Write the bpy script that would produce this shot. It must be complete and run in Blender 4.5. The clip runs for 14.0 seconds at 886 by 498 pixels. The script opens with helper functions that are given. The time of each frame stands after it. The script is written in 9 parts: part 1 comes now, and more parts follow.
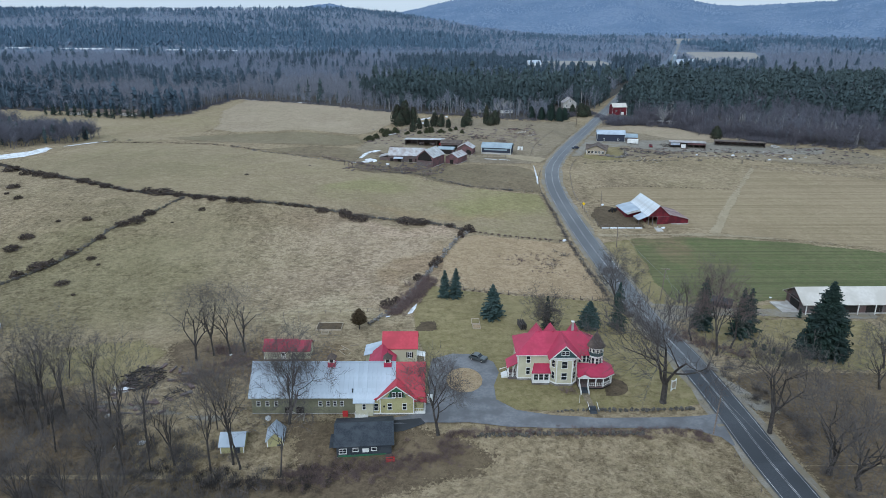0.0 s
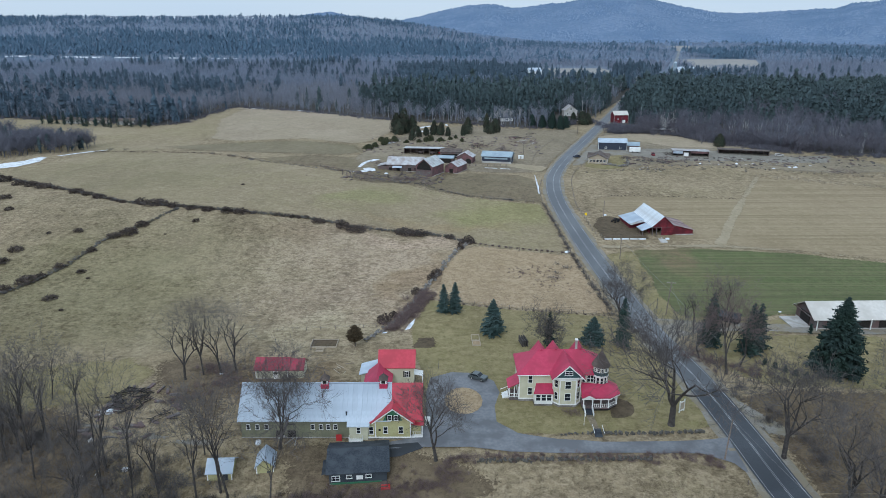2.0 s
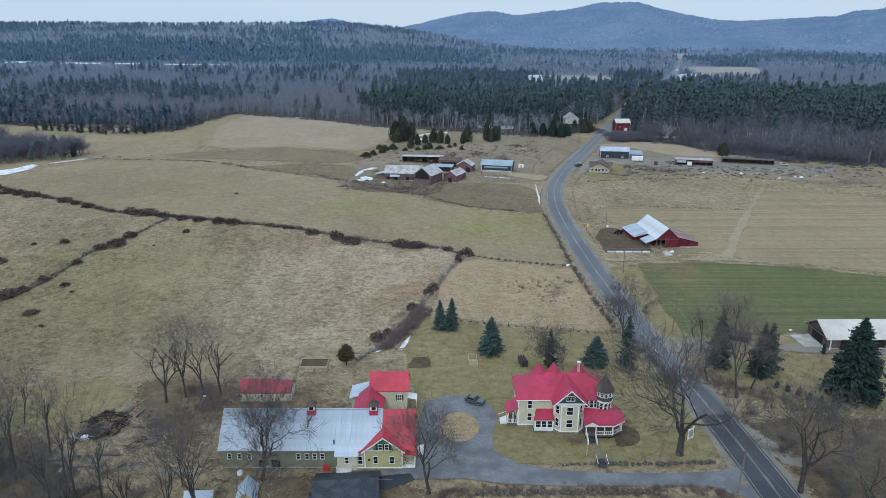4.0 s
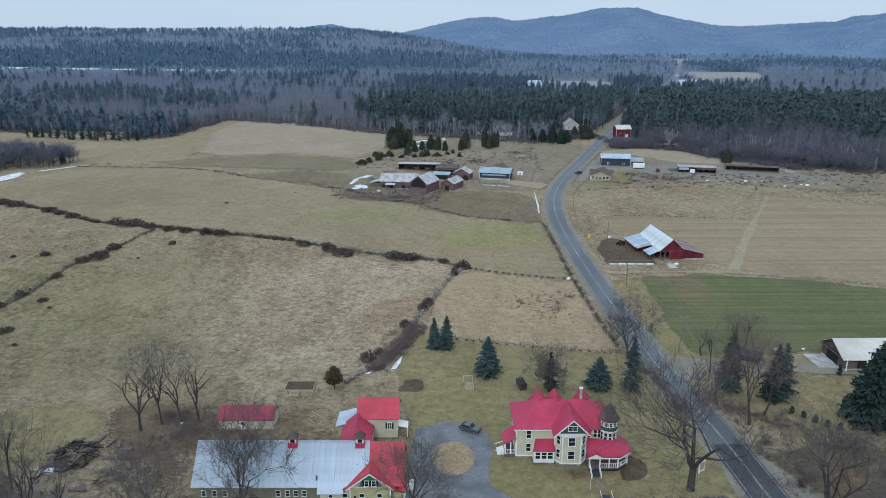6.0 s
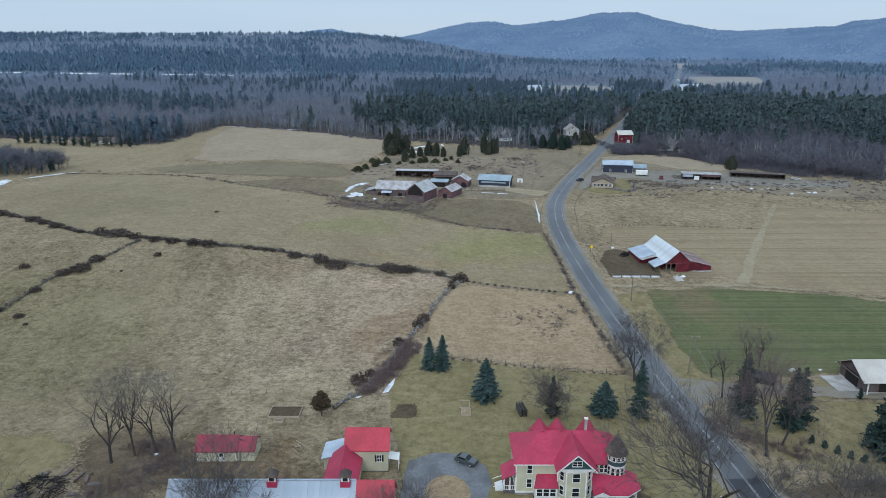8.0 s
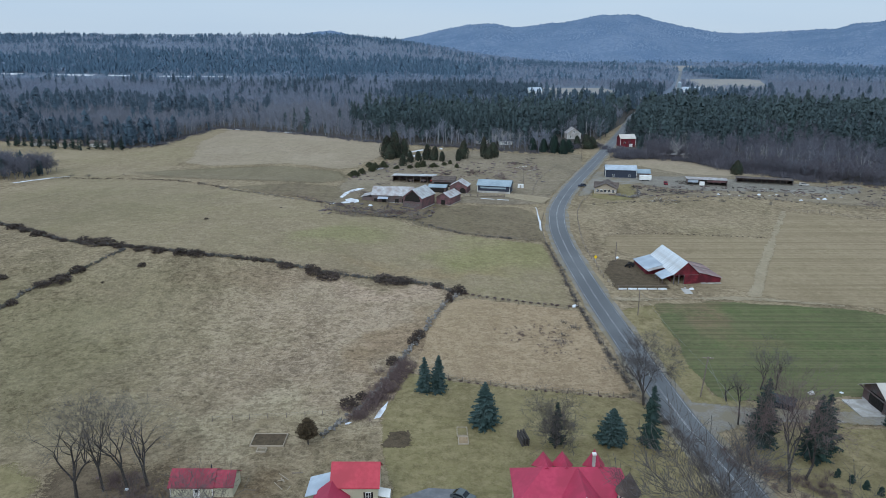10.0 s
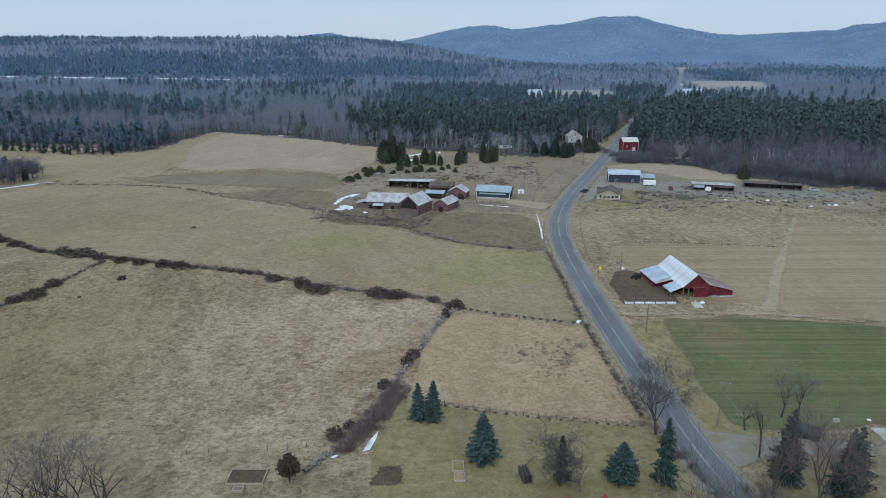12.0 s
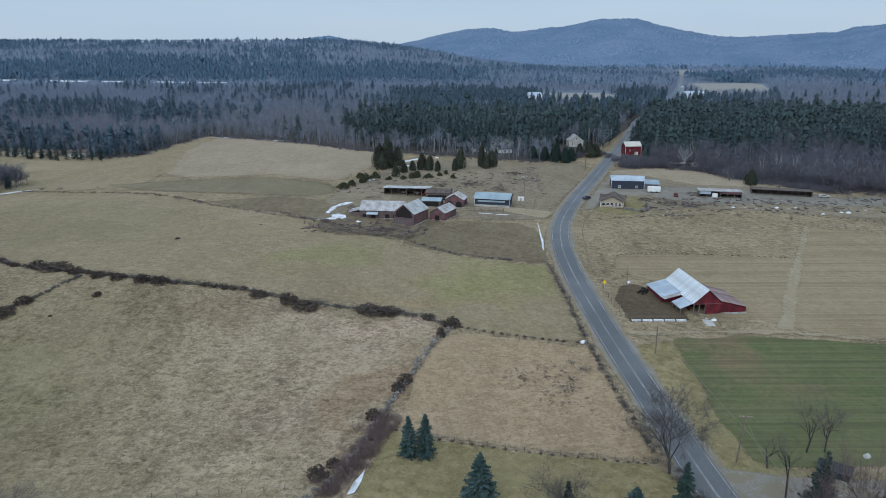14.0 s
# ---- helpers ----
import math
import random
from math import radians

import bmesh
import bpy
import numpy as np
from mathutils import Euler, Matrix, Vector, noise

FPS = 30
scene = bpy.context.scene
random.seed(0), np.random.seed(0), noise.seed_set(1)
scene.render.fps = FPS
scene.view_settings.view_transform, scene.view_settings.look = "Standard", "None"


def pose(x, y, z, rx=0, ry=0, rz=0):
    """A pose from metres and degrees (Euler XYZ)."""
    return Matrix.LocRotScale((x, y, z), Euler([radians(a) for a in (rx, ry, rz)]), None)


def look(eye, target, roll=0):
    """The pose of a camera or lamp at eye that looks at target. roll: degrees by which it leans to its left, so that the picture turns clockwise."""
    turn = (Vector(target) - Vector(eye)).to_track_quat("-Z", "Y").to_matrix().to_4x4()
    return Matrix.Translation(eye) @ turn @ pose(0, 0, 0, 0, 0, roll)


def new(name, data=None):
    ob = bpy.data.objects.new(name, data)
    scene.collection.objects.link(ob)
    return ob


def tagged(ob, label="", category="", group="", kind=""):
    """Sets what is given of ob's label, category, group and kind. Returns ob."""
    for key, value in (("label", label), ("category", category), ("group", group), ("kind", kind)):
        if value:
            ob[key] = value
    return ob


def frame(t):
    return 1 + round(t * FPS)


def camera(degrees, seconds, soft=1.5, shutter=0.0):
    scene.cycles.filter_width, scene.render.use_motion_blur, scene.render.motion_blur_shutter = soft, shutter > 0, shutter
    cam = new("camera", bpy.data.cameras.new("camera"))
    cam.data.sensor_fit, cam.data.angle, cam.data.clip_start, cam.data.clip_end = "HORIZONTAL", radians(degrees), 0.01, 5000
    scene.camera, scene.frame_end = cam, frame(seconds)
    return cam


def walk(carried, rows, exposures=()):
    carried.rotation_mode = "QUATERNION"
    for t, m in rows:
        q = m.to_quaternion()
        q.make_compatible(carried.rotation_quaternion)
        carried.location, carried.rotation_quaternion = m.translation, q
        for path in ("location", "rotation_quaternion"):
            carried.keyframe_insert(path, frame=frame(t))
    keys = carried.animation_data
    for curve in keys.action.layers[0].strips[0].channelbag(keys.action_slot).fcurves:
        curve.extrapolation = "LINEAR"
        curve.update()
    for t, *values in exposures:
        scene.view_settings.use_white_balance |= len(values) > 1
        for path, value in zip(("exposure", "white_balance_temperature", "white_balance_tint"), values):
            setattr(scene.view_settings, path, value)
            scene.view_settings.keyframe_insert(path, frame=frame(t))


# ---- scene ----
cam = camera(66.0, 14.0, 0.7)
PATH = [
    (0, (-3.309, -8.593, 75.944), (-3.307, -6.694, 75.317), -0.0),
    (0.5, (-3.246, -7.235, 75.903), (-3.245, -5.335, 75.281), -0.0),
    (1, (-3.062, -5.687, 75.854), (-3.061, -3.784, 75.237), -0.1),
    (1.5, (-2.962, -4.153, 75.8), (-2.961, -2.249, 75.188), -0.1),
    (2, (-2.762, -2.499, 75.767), (-2.762, -0.594, 75.16), -0.1),
    (2.5, (-2.534, -0.727, 75.763), (-2.535, 1.181, 75.161), -0.0),
    (3, (-2.267, 1.266, 75.662), (-2.269, 3.175, 75.065), -0.0),
    (5.5, (-0.552, 12.475, 75.343), (-0.554, 14.39, 74.764), 0.1),
    (6, (-0.246, 14.992, 75.189), (-0.247, 16.908, 74.614), -0.0),
    (6.5, (0.109, 17.434, 75.071), (0.108, 19.35, 74.499), 0.0),
    (7, (0.349, 19.893, 75.065), (0.348, 21.81, 74.496), 0.0),
    (7.5, (0.587, 22.412, 74.964), (0.586, 24.33, 74.398), 0.1),
    (8, (0.862, 25.019, 74.92), (0.861, 26.938, 74.357), 0.0),
    (10.5, (1.831, 38.479, 74.674), (1.831, 40.4, 74.118), 0.1),
    (11, (2.091, 41.375, 74.558), (2.091, 43.297, 74.004), 0.0),
    (11.5, (2.311, 44.448, 74.419), (2.311, 46.37, 73.866), 0.0),
    (12, (2.689, 47.681, 74.377), (2.689, 49.603, 73.825), 0.0),
    (12.5, (3.066, 51.062, 74.27), (3.066, 52.984, 73.719), -0.0),
    (13, (3.402, 54.391, 74.231), (3.402, 56.314, 73.682), -0.1),
    (13.5, (3.673, 57.51, 74.209), (3.674, 59.434, 73.661), -0.0),
    (14, (4.077, 60.533, 74.239), (4.077, 62.457, 73.694), -0.1),
]
walk(cam, [(t, look(eye, target, roll)) for t, eye, target, roll in PATH], [(0.0, 0.38, 5780, 7), (7.0, 0.29, 5780, 7), (10.5, 0.23, 5780, 7), (13.2, 0.19, 5780, 7), (14.0, 0.13, 5780, 7)])

# ---- daylight: a flat, bright overcast ----
world = bpy.data.worlds.new("overcast")
scene.world = world
world.use_nodes = True
wn, wl = world.node_tree.nodes, world.node_tree.links
SUN_EL, SUN_AZ = radians(38), radians(200)
sky = wn.new("ShaderNodeTexSky")
sky.sky_type, sky.sun_disc = "NISHITA", False
sky.sun_elevation, sky.sun_rotation = SUN_EL, SUN_AZ
sky.air_density, sky.dust_density = 1.0, 3.0
dim = wn.new("ShaderNodeMix")
dim.data_type = "RGBA"
dim.inputs["Factor"].default_value = 0.86
wtc = wn.new("ShaderNodeTexCoord")
wsep = wn.new("ShaderNodeSeparateXYZ")
wramp = wn.new("ShaderNodeValToRGB")
wnoise = wn.new("ShaderNodeTexNoise")
wnoise.inputs["Scale"].default_value, wnoise.inputs["Detail"].default_value = 3.0, 5.0
wmap = wn.new("ShaderNodeMapping")
wmap.inputs["Scale"].default_value = (1, 1, 6)
wadd = wn.new("ShaderNodeMath")
wadd.operation = "MULTIPLY_ADD"
wadd.inputs[1].default_value, wadd.inputs[2].default_value = 0.10, -0.05
wsum = wn.new("ShaderNodeMath")
wl.new(wtc.outputs["Generated"], wsep.inputs[0])
wl.new(wtc.outputs["Generated"], wmap.inputs["Vector"])
wl.new(wmap.outputs[0], wnoise.inputs["Vector"])
wl.new(wnoise.outputs["Fac"], wadd.inputs[0])
wl.new(wsep.outputs["Z"], wsum.inputs[0])
wl.new(wadd.outputs[0], wsum.inputs[1])
wl.new(wsum.outputs[0], wramp.inputs["Fac"])
cr = wramp.color_ramp
cr.elements[0].position, cr.elements[0].color = 0.0, (5.5, 6.1, 6.6, 1)
cr.elements[1].position, cr.elements[1].color = 0.5, (7.6, 8.6, 9.6, 1)
e = cr.elements.new(0.09)
e.color = (4.75, 5.6, 6.5, 1)
wl.new(sky.outputs[0], dim.inputs["A"])
wl.new(wramp.outputs[0], dim.inputs["B"])
wl.new(dim.outputs["Result"], wn["Background"].inputs["Color"])
wn["Background"].inputs["Strength"].default_value = 0.1

sun = new("sun", bpy.data.lights.new("sun", "SUN"))
sun.data.energy, sun.data.angle, sun.data.color = 1.0, radians(30), (0.97, 0.98, 1.0)
sun.matrix_basis = look((0, 0, 0), (-math.sin(SUN_AZ) * math.cos(SUN_EL), -math.cos(SUN_AZ) * math.cos(SUN_EL), -math.sin(SUN_EL)))

R = random.Random(7)


# ---- materials ----
def material(name, a, b, rough=0.85, fine=4.0, coarse=0.15, c=None, metal=0.0, bump=0.15, spread=0.5, rnd=0.0, gloss=None, island=0.0):
    """Two colours mingled by fine noise, a third by coarse stains, a relief, and a shade of its own for each object or spray."""
    m = bpy.data.materials.new(name)
    m.use_nodes = True
    n, l = m.node_tree.nodes, m.node_tree.links
    bsdf = n["Principled BSDF"]
    bsdf.inputs["Roughness"].default_value, bsdf.inputs["Metallic"].default_value = rough, metal
    bsdf.inputs["Specular IOR Level"].default_value = 0.3 if gloss is None else gloss
    tc = n.new("ShaderNodeTexCoord")
    n1, n2 = n.new("ShaderNodeTexNoise"), n.new("ShaderNodeTexNoise")
    for t, s, d in ((n1, fine, 6), (n2, coarse, 4)):
        t.inputs["Scale"].default_value, t.inputs["Detail"].default_value = s, d
        l.new(tc.outputs["Object"], t.inputs["Vector"])
    r1, r2 = n.new("ShaderNodeMapRange"), n.new("ShaderNodeMapRange")
    for r, t, w in ((r1, n1, 0.5 * spread), (r2, n2, 0.16)):
        r.inputs["From Min"].default_value, r.inputs["From Max"].default_value = 0.5 - w / 2, 0.5 + w / 2
        l.new(t.outputs["Fac"], r.inputs["Value"])
    mix = n.new("ShaderNodeMix")
    mix.data_type = "RGBA"
    mix.inputs["A"].default_value, mix.inputs["B"].default_value = (*a, 1), (*b, 1)
    l.new(r1.outputs[0], mix.inputs["Factor"])
    out = mix.outputs["Result"]
    if c:
        m2 = n.new("ShaderNodeMix")
        m2.data_type = "RGBA"
        m2.inputs["B"].default_value = (*c, 1)
        l.new(out, m2.inputs["A"])
        l.new(r2.outputs[0], m2.inputs["Factor"])
        out = m2.outputs["Result"]
    if rnd:
        oi, hs, mr = n.new("ShaderNodeObjectInfo"), n.new("ShaderNodeHueSaturation"), n.new("ShaderNodeMapRange")
        mr.inputs["To Min"].default_value, mr.inputs["To Max"].default_value = 1 - rnd, 1 + rnd
        l.new(oi.outputs["Random"], mr.inputs["Value"])
        l.new(mr.outputs[0], hs.inputs["Value"])
        l.new(out, hs.inputs["Color"])
        out = hs.outputs[0]
    if island:
        ge, hs, mr = n.new("ShaderNodeNewGeometry"), n.new("ShaderNodeHueSaturation"), n.new("ShaderNodeMapRange")
        mr.inputs["To Min"].default_value, mr.inputs["To Max"].default_value = 1 - island, 1 + island
        l.new(ge.outputs["Random Per Island"], mr.inputs["Value"])
        l.new(mr.outputs[0], hs.inputs["Value"])
        l.new(out, hs.inputs["Color"])
        out = hs.outputs[0]
    l.new(out, bsdf.inputs["Base Color"])
    if bump:
        bp = n.new("ShaderNodeBump")
        bp.inputs["Strength"].default_value, bp.inputs["Distance"].default_value = bump, 0.5 / fine
        l.new(n1.outputs["Fac"], bp.inputs["Height"])
        l.new(bp.outputs[0], bsdf.inputs["Normal"])
    return m


def ragged(m, scale=1.7):
    """Lets the ground below show through in specks where the mesh's fade value rises to its border."""
    n, l = m.node_tree.nodes, m.node_tree.links
    tc, t, at = n.new("ShaderNodeTexCoord"), n.new("ShaderNodeTexNoise"), n.new("ShaderNodeAttribute")
    at.attribute_name = "fade"
    t.inputs["Scale"].default_value, t.inputs["Detail"].default_value, t.inputs["Roughness"].default_value = scale, 4, 0.6
    l.new(tc.outputs["Object"], t.inputs["Vector"])
    mu, r = n.new("ShaderNodeMath"), n.new("ShaderNodeMapRange")
    mu.operation = "MULTIPLY_ADD"
    mu.inputs[1].default_value = 1.5
    l.new(t.outputs["Fac"], mu.inputs[0])
    l.new(at.outputs["Fac"], mu.inputs[2])
    r.inputs["From Min"].default_value, r.inputs["From Max"].default_value = 1.42, 1.47
    l.new(mu.outputs[0], r.inputs["Value"])
    clear, mix = n.new("ShaderNodeBsdfTransparent"), n.new("ShaderNodeMixShader")
    l.new(r.outputs[0], mix.inputs[0])
    l.new(n["Principled BSDF"].outputs[0], mix.inputs[1])
    l.new(clear.outputs[0], mix.inputs[2])
    l.new(mix.outputs[0], n["Material Output"].inputs["Surface"])


def grass(name, tan, dark, green, pale, amount=0.5, tuft=0.9, bump=0.6, stripes=0.0, angle=0.0, clumps=0.35, stains=()):
    """Winter grass: tufts, matted patches of two kinds and wide faint stains; stripes: mown or sown rows.
    stains: centre x, y, reach along and across, turn, colour and strength of wide soft stretches."""
    m = bpy.data.materials.new(name)
    m.use_nodes = True
    n, l = m.node_tree.nodes, m.node_tree.links
    bsdf = n["Principled BSDF"]
    bsdf.inputs["Roughness"].default_value, bsdf.inputs["Specular IOR Level"].default_value = 0.95, 0.1
    tc = n.new("ShaderNodeTexCoord")

    def noise_of(scale, detail, lo, hi, rough=0.55, dist=0.0, stretch=None):
        t, r = n.new("ShaderNodeTexNoise"), n.new("ShaderNodeMapRange")
        t.inputs["Scale"].default_value, t.inputs["Detail"].default_value = scale, detail
        t.inputs["Roughness"].default_value, t.inputs["Distortion"].default_value = rough, dist
        if stretch:
            mp = n.new("ShaderNodeMapping")
            mp.inputs["Rotation"].default_value, mp.inputs["Scale"].default_value = (0, 0, radians(stretch[0])), (stretch[1], stretch[2], 1)
            l.new(tc.outputs["Object"], mp.inputs["Vector"])
            l.new(mp.outputs[0], t.inputs["Vector"])
        else:
            l.new(tc.outputs["Object"], t.inputs["Vector"])
        r.inputs["From Min"].default_value, r.inputs["From Max"].default_value = lo, hi
        l.new(t.outputs["Fac"], r.inputs["Value"])
        return t, r.outputs[0]

    def mixed(x, colour, fac, scale=1.0):
        mx = n.new("ShaderNodeMix")
        mx.data_type = "RGBA"
        mu = n.new("ShaderNodeMath")
        mu.operation = "MULTIPLY"
        mu.inputs[1].default_value = scale
        l.new(fac, mu.inputs[0])
        l.new(mu.outputs[0], mx.inputs["Factor"])
        l.new(x, mx.inputs["A"])
        mx.inputs["B"].default_value = (*colour, 1)
        return mx.outputs["Result"]

    base = n.new("ShaderNodeRGB")
    base.outputs[0].default_value = (*tan, 1)
    t1, f1 = noise_of(tuft, 8, 0.5, 0.62, 0.7)
    t0, f0 = noise_of(tuft * 0.55, 8, 0.52, 0.62, 0.75, 0.6, (-20, 1.0, 1.6))
    t2, f2 = noise_of(0.035, 6, 0.45, 0.62, 0.6)
    t3, f3 = noise_of(0.13, 8, 0.48, 0.6, 0.7, 0.7)
    t4, f4 = noise_of(0.3, 8, 0.49, 0.6, 0.78, 0.9)
    t5, f5 = noise_of(0.012, 4, 0.42, 0.62)
    t6, f6 = noise_of(3.0, 4, 0.4, 0.7)
    t7, f7 = noise_of(0.06, 7, 0.48, 0.64, 0.72, 0.6, (35, 1.0, 0.35))
    x = base.outputs[0]
    x = mixed(x, green, f2, amount)
    x = mixed(x, pale, f3, 0.55)
    x = mixed(x, dark, f7, 0.6)
    x = mixed(x, dark, f4, 0.72)
    x = mixed(x, pale, f0, 0.6)
    x = mixed(x, dark, f1, 0.72)
    x = mixed(x, pale, f6, 0.4)
    x = mixed(x, green, f5, amount * 0.4)
    t11, f11 = noise_of(0.42, 3, 0.5, 0.66, 0.55, 0.5)
    t12, f12 = noise_of(0.75, 3, 0.52, 0.68, 0.55, 0.8)
    x = mixed(x, dark, f11, clumps)
    x = mixed(x, pale, f12, clumps)
    t10, f10 = noise_of(0.017, 5, 0.5, 0.68, 0.6)
    x = mixed(x, pale, f10, 0.35)
    if stripes:
        t8, f8 = noise_of(0.12, 3, 0.42, 0.62, 0.5, 0.0, (angle, 0.05, 8.0))
        x = mixed(x, pale, f8, stripes)
        t9, f9 = noise_of(0.12, 3, 0.5, 0.66, 0.5, 0.0, (angle, 0.08, 4.6))
        x = mixed(x, dark, f9, stripes)
    for cx, cy, ra, rb, turn, colour, strength in stains:
        mp, wob, ad = n.new("ShaderNodeMapping"), n.new("ShaderNodeTexNoise"), n.new("ShaderNodeVectorMath")
        wob.inputs["Scale"].default_value, wob.inputs["Detail"].default_value = 0.035, 6
        l.new(tc.outputs["Object"], wob.inputs["Vector"])
        ad.operation = "MULTIPLY_ADD"
        ad.inputs[1].default_value, ad.inputs[2].default_value = (70, 70, 0), (-35 - cx, -35 - cy, 0)
        l.new(wob.outputs["Color"], ad.inputs[0])
        sm, ln, mr = n.new("ShaderNodeVectorMath"), n.new("ShaderNodeVectorMath"), n.new("ShaderNodeMapRange")
        l.new(tc.outputs["Object"], sm.inputs[0])
        l.new(ad.outputs[0], sm.inputs[1])
        mp.vector_type = "POINT"
        mp.inputs["Scale"].default_value = (1 / ra, 1 / rb, 0)
        rot = n.new("ShaderNodeVectorRotate")
        rot.rotation_type = "Z_AXIS"
        rot.inputs["Angle"].default_value = -radians(turn)
        l.new(sm.outputs[0], rot.inputs["Vector"])
        l.new(rot.outputs[0], mp.inputs["Vector"])
        ln.operation = "LENGTH"
        l.new(mp.outputs[0], ln.inputs[0])
        mr.interpolation_type = "SMOOTHSTEP"
        mr.inputs["From Min"].default_value, mr.inputs["From Max"].default_value = 1.15, 0.35
        l.new(ln.outputs["Value"], mr.inputs["Value"])
        mu, tint = n.new("ShaderNodeMath"), n.new("ShaderNodeMix")
        mu.operation = "MULTIPLY"
        mu.inputs[1].default_value = strength
        l.new(mr.outputs[0], mu.inputs[0])
        tint.data_type, tint.blend_type = "RGBA", "MULTIPLY"
        tint.clamp_result = False
        l.new(mu.outputs[0], tint.inputs["Factor"])
        l.new(x, tint.inputs["A"])
        tint.inputs["B"].default_value = (*[c / t for c, t in zip(colour, tan)], 1)
        x = tint.outputs["Result"]
    l.new(x, bsdf.inputs["Base Color"])
    add, bp = n.new("ShaderNodeMath"), n.new("ShaderNodeBump")
    l.new(t1.outputs["Fac"], add.inputs[0])
    l.new(t11.outputs["Fac"], add.inputs[1])
    bp.inputs["Strength"].default_value, bp.inputs["Distance"].default_value = min(1.0, bump * 1.6), 0.6
    l.new(add.outputs[0], bp.inputs["Height"])
    l.new(bp.outputs[0], bsdf.inputs["Normal"])
    ragged(m)
    return m


